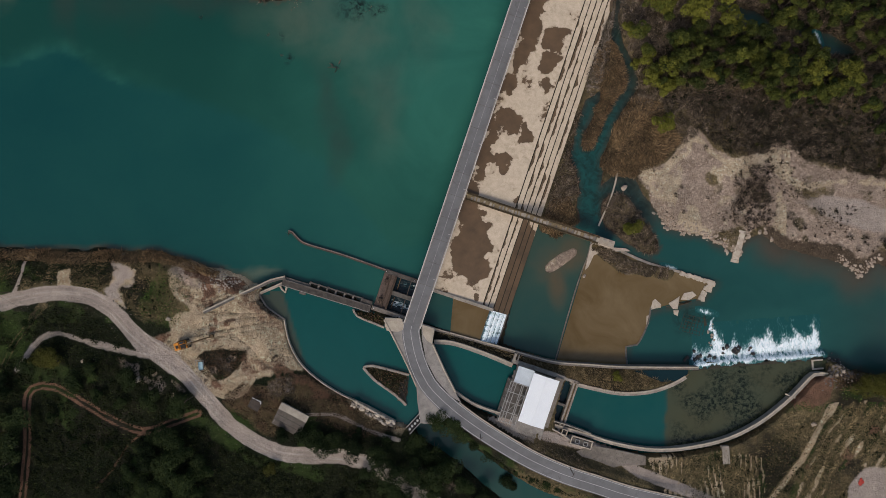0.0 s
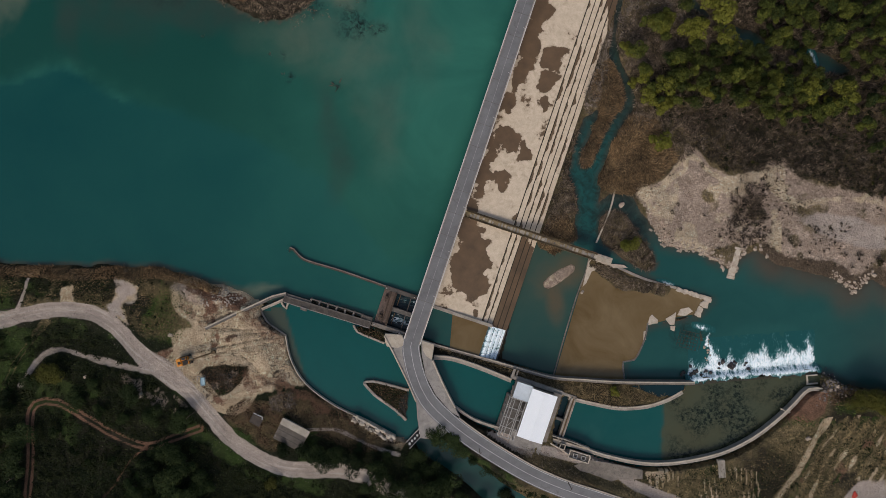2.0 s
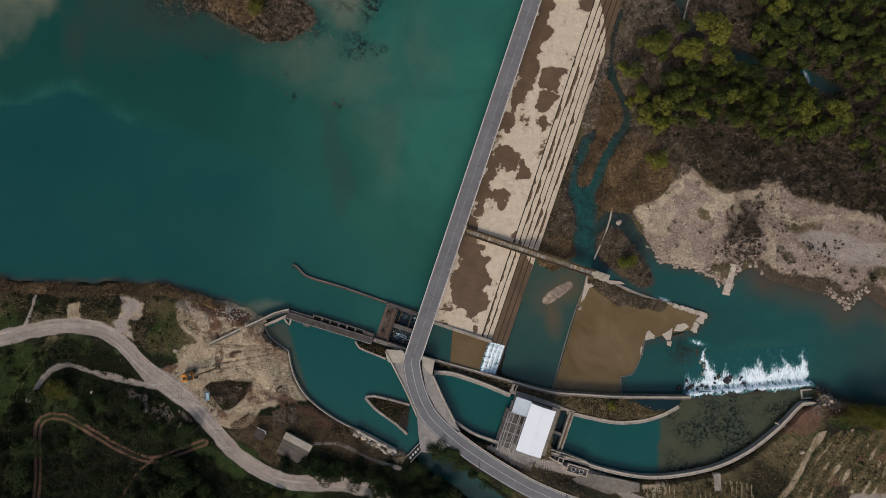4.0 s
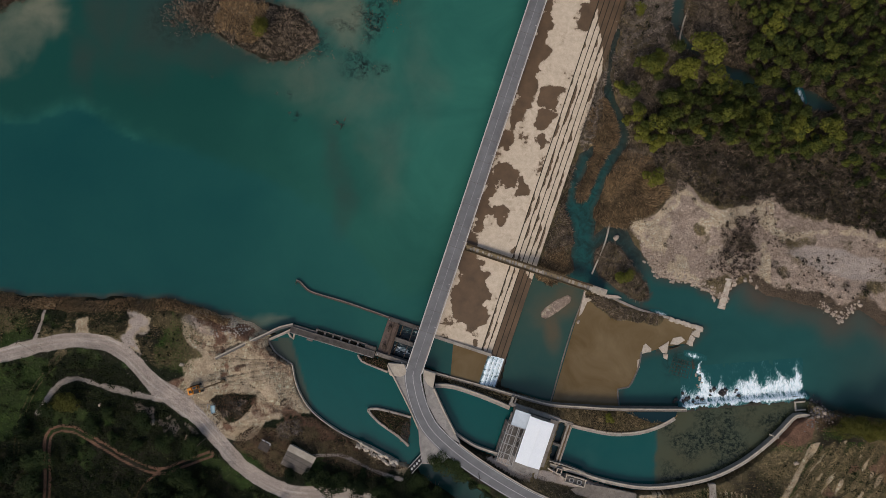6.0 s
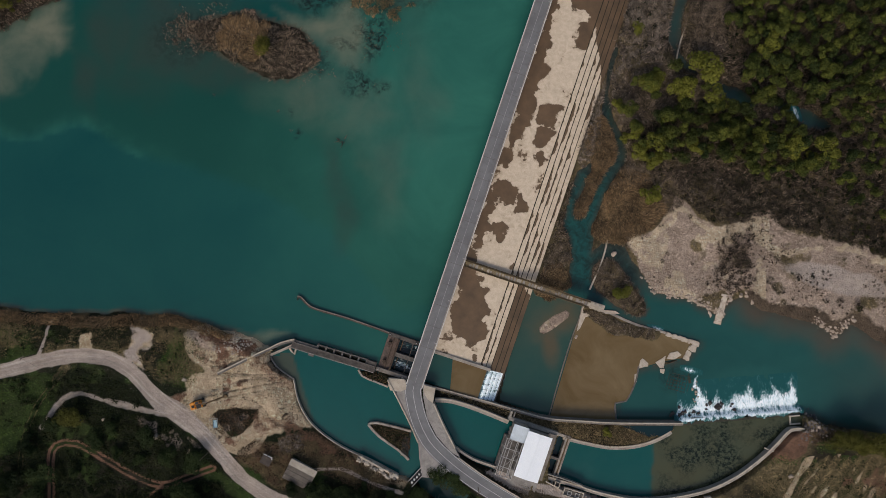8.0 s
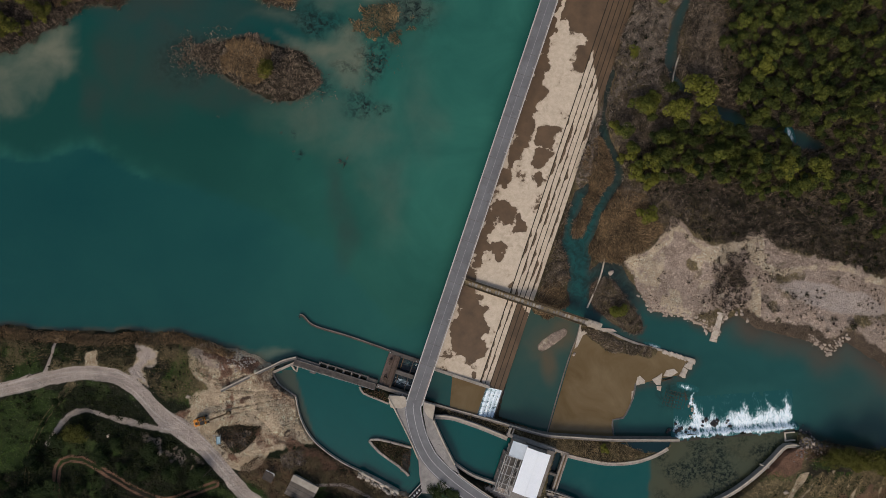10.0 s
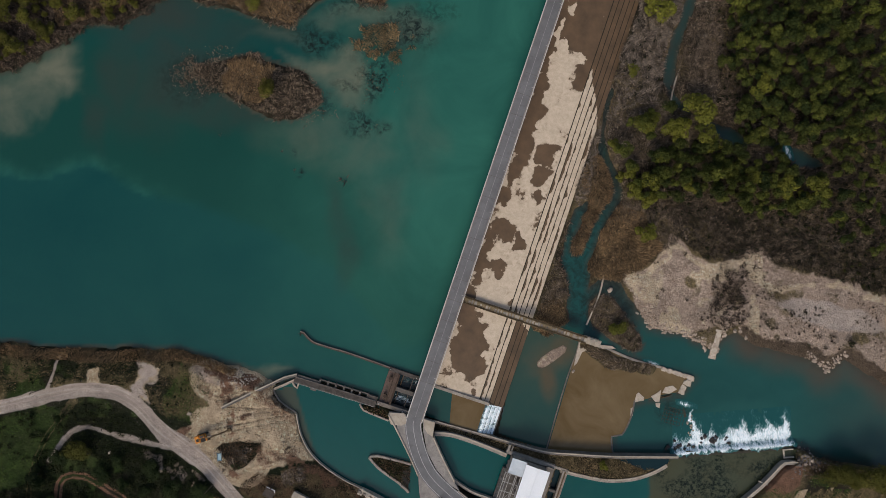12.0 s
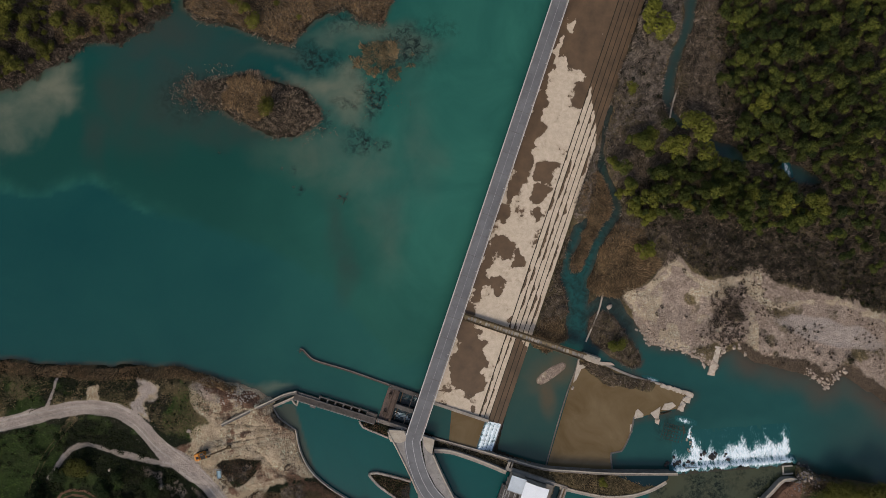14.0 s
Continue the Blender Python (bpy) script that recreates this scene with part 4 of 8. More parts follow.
# footpaths and wheel marks in the grass
foot_path = np.minimum(off_line(X, Y, [(-145.1, -1.6), (-146.6, -8), (-149.2, -15)]) - 0.1, off_line(X, Y, smooth_line([(-47.5, -57.5), (-41, -57.4), (-36.2, -58.4), (-25.3, -63.5), (-16, -66.5)], 2)) - 0.2)
track = np.maximum(track, 0.7 * (1 - ease(foot_path + wob * 0.2, 0.2, 1.0)))
lawn_d = off_line(X, Y, smooth_line([(-139.6, -19.6), (-145.1, -26.7), (-150.7, -34.6), (-155.4, -47.3), (-157, -60)], 2))
dry = np.maximum(dry, 0.75 * np.exp(-(((lawn_d - 0.75) / 0.35) ** 2)))
# stony ground below the track
stony = (1 - ease(off_shape(X, Y, [(-118, -36.5), (-106, -38.5), (-97, -43), (-89, -51), (-92, -54), (-101, -49.5), (-112, -42)]) + wob * 1.5, -1.5, 1.5)) * ease(fbm(X, Y, 4, 4, 69), -0.1, 0.35)
gravel = np.maximum(gravel, 0.62 * stony)
lane_s, lane_d = along(X, Y, TRACK_L)
branch_s, branch_d = along(X, Y, BRANCH_L)
on_branch = d_branch < d_track
near_lane = np.minimum(d_branch, d_track) < 4.5
lane_s, lane_d = np.where(on_branch, branch_s + 400, lane_s) * near_lane, np.where(on_branch, branch_d, lane_d) * near_lane
lush = np.maximum(lush, 0.95 * (1 - ease(off_shape(X, Y, [(-190, -28), (-156, -24), (-141, -21.5), (-144, -34), (-155, -50), (-190, -62)]) + wob, -1, 2)) * (0.85 + 0.3 * fbm(X, Y, 6, 3, 27)))
below = (X < -60) & (lane_d < -1.5) & (in_bare > 1.5) & south_of & near_lane
below |= (X < -60) & south_of & (in_bare > 1.5) & (Y < np.interp(X, TRACK_L[:, 0], TRACK_L[:, 1]) - 3)
dry = np.where(below & (lawn_d > 1.6), dry * 0.3, dry)
n_rows, n_cols = X.shape
idx = np.arange(n_rows * n_cols).reshape(n_rows, n_cols)
quads = np.stack([idx[:-1, :-1], idx[:-1, 1:], idx[1:, 1:], idx[1:, :-1]], -1).reshape(-1, 4)
ground = link_mesh("ground", np.stack([X, Y, H], -1).reshape(-1, 3), quads, EARTH, True)
tagged(ground, "brown earth with tracks, gravel banks and rough grass", "ground", kind="structure")
for name, values in (("grass", grass), ("lush", lush), ("dry", dry), ("bare", bare), ("gravel", gravel), ("cream", cream), ("red", red), ("mud", mud), ("track", track), ("wheel", wheel)):
    set_attr(ground, name, np.clip(values, 0, 1).ravel())
for name, values in (("lane_s", lane_s), ("lane_d", lane_d)):
    set_attr(ground, name, values.ravel())


def ground_z(x, y):
    """Height of the ground at plan points."""
    x, y = np.atleast_1d(np.asarray(x, float)), np.atleast_1d(np.asarray(y, float))
    i = np.clip(np.searchsorted(GX, x) - 1, 0, len(GX) - 2)
    j = np.clip(np.searchsorted(GY, y) - 1, 0, len(GY) - 2)
    f, g = (x - GX[i]) / (GX[i + 1] - GX[i]), (y - GY[j]) / (GY[j + 1] - GY[j])
    return (H[j, i] * (1 - f) + H[j, i + 1] * f) * (1 - g) + (H[j + 1, i] * (1 - f) + H[j + 1, i + 1] * f) * g


def cover(values, x, y):
    i = np.clip(np.searchsorted(GX, x), 0, len(GX) - 1)
    j = np.clip(np.searchsorted(GY, y), 0, len(GY) - 1)
    return values[j, i]


# ---- water ----
def sheet(name, shape, z, mat, label, cell=1.2, grow=0.6, avoid=None, **attrs):
    """A water surface over an outline, as a fine grid with its own cloudiness."""
    p = np.array(shape)
    gx, gy = np.arange(p[:, 0].min() - 2, p[:, 0].max() + 2, cell), np.arange(p[:, 1].min() - 2, p[:, 1].max() + 2, cell)
    x, y = np.meshgrid(gx, gy)
    keep = off_shape(x[:-1, :-1] + cell / 2, y[:-1, :-1] + cell / 2, shape) < grow
    if avoid:
        keep &= ~avoid(x[:-1, :-1] + cell / 2, y[:-1, :-1] + cell / 2)
    k = np.arange(x.size).reshape(x.shape)
    q = np.stack([k[:-1, :-1], k[:-1, 1:], k[1:, 1:], k[1:, :-1]], -1)[keep]
    used, q = np.unique(q, return_inverse=True)
    q = q.reshape(-1, 4)
    x, y = x.ravel()[used], y.ravel()[used]
    ob = link_mesh(name, np.stack([x, y, np.full(len(x), z)], 1), q, mat, True)
    set_attr(ob, "shallow", 1 - ease(z - ground_z(x, y), 0.05, 1.1))
    for key, rule in attrs.items():
        set_attr(ob, key, np.clip(rule(x, y), 0, 1))
    return tagged(ob, label, "water", kind="structure")


def blots(*spots):
    """Soft-edged patches: centre x, y, radii, strength."""
    def rule(x, y):
        v = np.zeros_like(x)
        for cx, cy, rx, ry, s in spots:
            wx, wy = x + fbm(x, y, 12, 4, 2) * 4.5, y + fbm(x, y, 12, 4, 9) * 4.5
            v = np.maximum(v, s * (1 - ease(np.hypot((wx - cx) / rx, (wy - cy) / ry), 0.12, 1.3)))
        return v
    return rule


# the front between the deep blue water and the greener inflow
FRONT = ((-169, 66.5), (-156, 64.4), (-141, 67.2), (-132.5, 67.2), (-126, 63.5), (-113, 57.9), (-98, 52.8), (-78.7, 46.7), (-57.2, 38.1), (-42, 27.4), (-20, 0))
PALE_BAY = [(-178, 100), (-158, 113), (-144, 121), (-136, 117), (-136.5, 97), (-147, 88), (-163, 78), (-178, 74)]
SAND = [(-63, 113), (-52, 110), (-42, 113), (-36, 118), (-29, 108), (-29, 97), (-33, 91), (-39, 93), (-45, 100), (-56, 104)]


def past_front(x, y):
    line = np.array(FRONT)
    return y - np.interp(x, line[:, 0], line[:, 1]) + 1.6 * fbm(x, y, 14, 4, 3) + 0.8 * fbm(x, y, 3, 3, 7)


def res_pale(x, y):
    u, v = dam_uv(x, y)
    w = v + 8 * fbm(x, y, 30, 5, 2)
    near = (0.4 * ease(w, -78, -46) + 0.6 * ease(w, -48, -14)) * (0.4 + 0.6 * ease(y, 0, 55)) * (1 - 0.35 * ease(v, -9, -2)) + 0.32 * ease(y, 25, 75) * ease(w, -105, -65) * (1 - ease(w, -45, -20))
    d = past_front(x, y)
    wisp = ease(d, -0.9, 0.9) * (1 - ease(d, 1.5, 9)) * (1 - ease(x, -128, -84)) * (0.22 + 0.3 * fbm(x, y, 6, 4, 5))
    return np.maximum(near, wisp) + 0.08 * fbm(x, y, 40, 4, 2)


def res_tint(x, y):
    d = past_front(x, y)
    return ease(d, -1, 5) * (1 - 0.6 * ease(d, 40, 60))


res_spots = blots((-30, 126, 22, 5, 0.55), (-14, 120, 16, 8, 0.35), (-64, -9, 7, 3, 0.8), (-50, 80, 22, 12, 0.42), (-30, 76, 16, 14, 0.4), (-36, 96, 12, 12, 0.5), (-8, 84, 9, 24, 0.22), (-22, 52, 10, 22, 0.25), (-60, 117, 16, 4, 0.3))


def res_silt(x, y):
    bay = (1 - ease(off_shape(x, y, PALE_BAY) + 2.2 * fbm(x, y, 9, 4, 4) + 1.0 * fbm(x, y, 2.5, 3, 4), -9, 1.2)) * (0.62 + 0.3 * ease(y, 84, 104))
    sand = (1 - ease(off_shape(x, y, SAND) + 2.6 * fbm(x, y, 8, 4, 8), -4, 2.5)) * 0.85
    return np.maximum.reduce([bay, sand, res_spots(x, y)])


res_weed = blots((-27, 102.7, 6, 10, 1.1), (-31.4, 85.5, 8, 5.5, 1.0), (-22.8, 82.2, 4, 3, 0.9), (-46, 118, 10, 6, 0.95), (-24, 114, 12, 7, 0.9), (-12, 118, 11, 9, 1.0), (-36, 131, 9, 7, 0.8), (-4, 128, 11, 6, 0.6), (-60.4, 74.7, 2.4, 2.0, 1.0), (-54.7, 67.2, 2.6, 1.9, 1.0), (-92, 103, 16, 10, 0.8), (-48, 92, 6, 6, 0.8), (-38, 100, 6, 5, 0.7), (-17, 124, 10, 6, 0.9))
res_murk = blots((-98, 103, 26, 20, 0.95), (-80, 89, 26, 9, 0.8), (-72, 119, 34, 8, 0.6), (-108, 126, 30, 14, 0.95), (-122, 108, 10, 26, 0.7), (-132, 88, 8, 14, 0.6), (-112, 86, 20, 10, 0.35), (-41, 53, 7, 15, 0.5), (-39, 36, 6, 15, 0.5), (-18, 118, 18, 12, 0.8))


def in_gates(x, y):
    u, v = dam_uv(x, y)
    return (v > 1.0) | ((u > -1.5) & (u < 13.6) & (v > -13.5)) | ((u < 0.5) & (v > -16))


sheet("reservoir_water", RES_ALL, 0.0, W_RES, "cloudy teal reservoir water with pale shallows", 1.2, 3.0, in_gates, pale=res_pale, silt=res_silt, weed=res_weed, murk=res_murk, tint=res_tint)
river_shape = [at_dam(30, 300), at_dam(30, 14), at_dam(31, 0), (40, -41), (65, -42), (90, -42.5), (96, -38.5), (134, -37.5), (146, -46), (420, -110), (420, 40), (170, 160), (170, 300)]
sheet("river_water", river_shape, -4.9, W_RIVER, "teal river water, brown along the gravel bank", 1.2, 0.0,
      murk=lambda x, y: np.maximum.reduce([1.3 * ease(x, 94, 104) * (y > 60), 1.3 * ease(y, 35, 70), 1.1 * (1 - ease(np.hypot((x - 64) / 7, (y - 20) / 9), 0.5, 1.2)), 0.9 * (1 - ease(np.hypot((x - 72) / 5, (y - 11) / 12), 0.5, 1.2))]), pale=lambda x, y: 0.4 + 0.2 * ease(x, 118, 140) * (y < 0) + 0.22 * fbm(x, y, 20, 4) + 0.9 * (1 - ease(np.hypot((x - 112) / 30, (y + 31) / 14) + 0.2 * fbm(x, y, 8, 3), 0.3, 1.0)), silt=lambda x, y: (1 - ease(off_line(x, y, GRAVEL_SHORE[7:]) + 1.5 * fbm(x, y, 9, 3), 0, 13)) * 0.9 + 0.3 * ease(x, 130, 175) * ease(-y, 10, 25), weed=lambda x, y: 0.65 * (x < 74) * ease(y, 2, 12) + 0.8 * (1 - ease(np.hypot((x - 89) / 9, (y + 26) / 7), 0.3, 1.1)))
sheet("canal_water", smooth_line(CANAL, 2, True), -0.3, W_CANAL, "still teal canal water", 1.0, 0.5, silt=lambda x, y: 1 - ease(x + 0.3 * (y + 20), -56.2, -55.0))
sheet("forebay_water", FOREBAY, -0.3, W_CANAL, "still teal forebay water", 0.8, 1.0, silt=lambda x, y: x * 0)
sheet("basin_water", smooth_line(BASIN, 2, True), -3.6, W_BASIN, "teal basin water turning to weedy olive shallows", 0.9, 1.5, pale=lambda x, y: 0.5 * (1 - ease(np.hypot((x - 53) / 6, (y + 60) / 8), 0.2, 1)) * (0.6 + 0.7 * fbm(x, y, 4, 3)),
      # last term paints the outer wall's shadow band into the water beside real weed
      silt=lambda x, y: ease(x + 1.2 * fbm(x, y, 6, 3), 79.0, 80.6), weed=lambda x, y: ease(x, 79, 84) * (0.5 + 1.3 * fbm(x, y, 9, 5, 3) - 0.45 * ease(y, -52, -44) * ease(x, 104, 112) + 0.5 * ease(-off_line(x, y, BASINWALL), -5, -1.5)))
sheet("tail_canal_water", smooth_line(TAIL_CANAL, 3, True), -1.2, W_TAIL, "dark teal canal water between trees", 1.2, 1.2, pale=lambda x, y: x * 0, silt=lambda x, y: x * 0)


def pool(name, shape, z, mat, label):
    p = part(name, slab(shape, z - 0.05, z), mat)
    return tagged(p, label, "water", kind="structure")


sheet("tail_pool", [at_dam(30.8, 47.4), at_dam(30.8, 0), (40, -40.6), (53.4, 3.3)], -4.7, W_TAIL, "teal tailwater pool with a brown sand plume", 0.8, 0.0,
      pale=lambda x, y: 0.25 + ease(y, -30, 2) * 0.75, silt=lambda x, y: np.maximum((1 - ease(off_shape(x, y, POOL_BAR) + 2 * fbm(x, y, 5, 3), 0, 8)) * 0.8, 0.9 * (1 - ease(np.hypot((x - 40 + (y + 12) * 0.1) / 4.5, (y + 12) / 12), 0.3, 1.1))))
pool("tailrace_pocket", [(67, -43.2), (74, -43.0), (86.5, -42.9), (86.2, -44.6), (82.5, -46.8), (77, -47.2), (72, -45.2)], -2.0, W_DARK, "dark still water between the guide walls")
pool("silt_pool", BROWNPOOL, -4.5, W_BROWN, "shallow brown silt pool behind a broken weir")
pool("stilling_pool", [at_dam(2.9, 0.4), at_dam(2.9, 12.8), at_dam(10.5, 12.8), at_dam(13.5, 0.4)], -1.4, W_TAIL, "dark teal stilling pool under the bridge")
pool("stilling_shelf", [at_dam(10.504, 12.8), at_dam(24.6, 12.8), at_dam(24.6, 0.4), at_dam(13.504, 0.4)], -1.4, W_BROWN, "brown water over a concrete shelf")
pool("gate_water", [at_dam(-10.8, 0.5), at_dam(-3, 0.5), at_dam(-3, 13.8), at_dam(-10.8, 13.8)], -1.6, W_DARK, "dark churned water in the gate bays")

# ---- spillway ----
# silt patches and bare patches on the slab: u, v, half-lengths along u and v, strength
SILT_SPOTS = ((116, 6.4, 15, 3.6, 1.0), (103, 6.0, 10, 2.6, 1.0), (111, 15.6, 4.6, 4.2, 1.1), (101.6, 16.9, 4.9, 3.9, 1.1), (92.3, 18.6, 2.9, 1.8, 1.0), (76, 9.0, 3.6, 5.0, 1.0), (73.5, 16.6, 3.2, 2.4, 1.0), (67, 5.0, 9, 2.0, 1.0),
              (62.5, 9.5, 2.6, 4.0, 0.9), (57, 5.0, 4.5, 2.0, 1.0), (52.4, 21, 1.6, 1.2, 0.9), (43.5, 9.0, 1.8, 4.6, 0.95), (40, 4.6, 3, 2.0, 0.9), (30.6, 12.2, 11.0, 7.8, 2.6), (25, 14.5, 5.6, 5.4, 1.6), (16.6, 19.3, 2.0, 1.3, 1.0), (17.5, 6.2, 0.8, 3.5, 0.8),
              (132, 5.5, 10, 2.9, 1.1), (150, 20, 12, 5.5, 1.2), (164, 13, 12, 9, 1.3), (205, 12, 42, 34, 1.5), (155, 13, 6, 4, 1.0), (144, 4.5, 8, 1.2, 0.8))
PALE_SPOTS = ((165.5, 7.3, 2.6, 2.4), (147.4, 15.9, 2.4, 1.7), (156, 5.0, 4.5, 1.0), (152, 8.2, 3.5, 2.2), (141, 11.5, 9, 5.0), (38, 18.5, 3.4, 3.0), (29.5, 19.4, 1.6, 2.2))


def silt_film(u, v):
    """How thickly silt lies on the spillway slab."""
    wu, wv = u + fbm(u, v, 6, 5, 1) * 2.9 + fbm(u, v, 1.6, 3, 4) * 0.7, v + fbm(u, v, 5, 5, 6) * 1.9 + fbm(u, v, 1.4, 3, 9) * 0.6
    s = 0.31 + 0.2 * fbm(u, v, 7, 4, 3) + 0.1 * fbm(u, v, 2.2, 3, 8) + (0.17 + 0.3 * fbm(u * 0.8, v, 4.5, 4, 14)) * (1 - ease(v, 6.0, 12)) * ease(u, 30, 38)
    for cu, cv, ru, rv, k in SILT_SPOTS:
        s = np.maximum(s, 0.5 + k * 0.75 * (0.98 - (np.abs((wu - cu) / ru) ** 3 + np.abs((wv - cv) / rv) ** 3) ** (1 / 3)))
    for cu, cv, ru, rv in PALE_SPOTS:
        s = np.minimum(s, 0.5 - 0.7 * (1.0 - np.hypot((wu - cu) / ru, (wv - cv) / rv)) + 0.0)
    low_steps = np.clip((v - 24.6) / 1.5, 0, 1)
    wet = np.maximum(1 - ease(wu, 40 + 1.2 * (31 - v), 48 + 1.2 * (31 - v)), ease(wu + 2.2 * (v - 25), 136, 144))
    on_tread = (v - 21.3) / 2.0
    across = on_tread - np.floor(on_tread)
    lip = 0.62 - 1.5 * (across - 0.18) + 0.62 * fbm(u, np.floor(on_tread) * 7.3, 5.5, 5, 4) + 0.2 * fbm(u, v, 1.5, 2, 6)
    s = np.where(v > 21.3, np.clip(lip, 0.1, 0.9), s)
    return np.where(v > 21.3, np.maximum(s, wet * np.maximum(low_steps, ease(u, 60, 130)) * 0.9), s)


def strip(name, v0, v1, z0, z1, u0, u1, parent, step=0.3):
    """A strip of the spillway with a skirt down its lower side, with its silt."""
    us, vs = np.arange(u0, u1 + step, step), np.linspace(v0, v1, max(3, int((v1 - v0) / step) + 1))
    v, u = np.meshgrid(vs, us)
    z = z0 + (z1 - z0) * (v - v0) / (v1 - v0)
    v, u = np.hstack([v, v[:, -1:]]), np.hstack([u, u[:, -1:]])
    z = np.hstack([z, np.full((len(us), 1), -6.2)])
    k = np.arange(v.size).reshape(v.shape)
    q = np.stack([k[:-1, :-1], k[:-1, 1:], k[1:, 1:], k[1:, :-1]], -1).reshape(-1, 4)
    ob = link_mesh(name, np.stack([v, u, z], -1).reshape(-1, 3), q, SPILLWAY)
    set_attr(ob, "silt", np.clip(silt_film(u, v), 0, 1).ravel())
    ob.parent = parent
    return ob


spillway = thing("spillway", "pale concrete spillway slab with brown silt patches and long steps", "spillway", DAM, kind="structure")
strip("slab", 2.6, 21.25, -0.55, -1.0, 13.0, 300, spillway, 0.32)
for i in range(5):
    v0 = 21.3 + 2.0 * i
    strip("step", v0 + 0.36, v0 + 1.98, -1.3 - 0.55 * i, -1.36 - 0.55 * i, 13.0 if i < 2 else 12.2, 300, spillway, 0.4)
    part("groove", boxes((v0 - 0.1, v0 + 0.42, 12.3, 300, -6.2, -1.62 - 0.55 * i)), DARKEST_CONCRETE, spillway, "dark groove at the foot of a step")
    if i > 1:
        part("sill", boxes((v0 + 0.1, v0 + 2.06, 0.6, 12.1, -6, -1.95 - 0.5 * i)), DARK_CONCRETE, spillway, "wet concrete sill under the cascade")

end_wall = tagged(part("retaining_wall", boxes((2.8, 25.4, 11.9, 13.1, -6, -0.3), bevel=0.06), CONCRETE), "low concrete wall closing the spillway slab", "wall", kind="structure")
end_wall.matrix_world = DAM
crest = tagged(part("weir_crest", boxes((-3.0, 2.7, 13, 300, -6, -0.35), bevel=0.05), DARK_CONCRETE), "dark concrete weir crest under the bridge", "weir", kind="structure")
crest.matrix_world = DAM

# ---- bridge ----
END = 262.0
bridge = thing("road_bridge", "long narrow concrete road bridge with white railings over the weir", "bridge", DAM)
part("deck", boxes((-3.1, 3.1, -1.2, END, 2.2, 2.94), bevel=0.05), CONCRETE, bridge)
part("roadway", boxes((-2.55, 2.55, -1.2, END, 2.94, 3.0)), ASPHALT, bridge, "grey worn asphalt roadway")
part("centre_line", boxes((-0.07, 0.07, 0, END, 3.0, 3.006)), WORN_PAINT, bridge, "faded pale centre line")
for s in (-1, 1):
    part("kerb", boxes((min(s * 2.56, s * 2.9), max(s * 2.56, s * 2.9), -1.2, END, 2.942, 3.16), bevel=0.03), CONCRETE, bridge)
    part("handrail", boxes((s * 2.98 - 0.13, s * 2.98 + 0.13, -1.2, END, 3.98, 4.1), (s * 2.98 - 0.05, s * 2.98 + 0.05, -1.2, END, 3.5, 3.58)), RAIL, bridge, "white painted handrail")
    post = bmesh.new()
    box(post, -0.08, 0.08, -0.08, 0.08, 2.942, 3.98, bevel=0.02)
    first = part("post", post, RAIL, bridge)
    first.location = (s * 2.98, 0, 0)
    for k in range(1, 88):
        p = new("post", first.data)
        p.parent, p.location = bridge, (s * 2.98, k * 3.0 - 0.6, 0)
joint = part("expansion_joint", boxes((-2.5, 2.5, -0.05, 0.05, 3.0, 3.012)), DARK_CONCRETE, bridge, "dark expansion joint")
pier = part("pier", boxes((-2.6, 2.6, -0.6, 0.6, -6, 2.2), bevel=0.15), DARK_CONCRETE, bridge)
joint.location, pier.location = (0, 13.6, 0), (0, 13.6, 0)
for k in range(1, 16):
    for src in (joint, pier):
        p = new(src.name.split(".")[0], src.data)
        p.parent, p.location = bridge, (0, 13.6 + k * 8.15 * (2 if src is pier else 1), 0)
lamp = thing("lamp_post", "short white lamp post on the bridge railing", "lamp", group="bridge lamps")
bm = rod(bmesh.new(), (0, 0, 0), (0, 0, 2.2), 0.09, 0.06)
part("pole", bm, RAIL, lamp)
part("arm", beam(bmesh.new(), (0, 0, 2.1), (-0.75, 0, 2.25), 0.09, 0.08), RAIL, lamp)
part("head", boxes((-1.1, -0.6, -0.13, 0.13, 2.2, 2.34), bevel=0.03), STEEL, lamp, "grey lamp head")
lamp.matrix_world = DAM @ pose(3.0, 16.5, 2.94)
for k in range(1, 14):
    copy_thing(lamp, DAM @ pose(3.0, 16.5 + k * 16.3, 2.94))

# ---- road and aprons ----
rz = road_z(ROAD_L[:, 0]) - 0.012
tagged(part("road", ribbon(ROAD_L, 3.1, -3.1, rz - 0.5, rz + 0.0), ASPHALT), "curving two-lane grey asphalt road", "road", kind="structure")
for name, o, w in (("edge_line", 2.75, 0.09), ("edge_line", -2.75, 0.09), ("centre_line", 0.0, 0.08)):
    tagged(part(name, ribbon(ROAD_L[1:], o + w, o - w, rz[1:] - 0.02, rz[1:] + 0.01), PAINT), "thin faded white road line", "road marking", kind="structure")
kerb_line = ROAD_L[12:]
tagged(part("kerb", ribbon(kerb_line, 3.55, 3.15, rz[12:] - 0.5, rz[12:] + 0.16), PALE_CONCRETE), "pale concrete kerb along the road", "kerb", kind="structure")
PLAZA_L = [(-20.9, -23.6), (-14.6, -24.2), (-13.9, -27), (-13.8, -33), (-12, -41), (-8.5, -47.5), (-3.5, -54), (1.5, -58.0), (-2, -61), (-8.5, -60.5), (-9.5, -53.5), (-9.9, -47.6), (-12.8, -40.9), (-17.1, -32.1)]
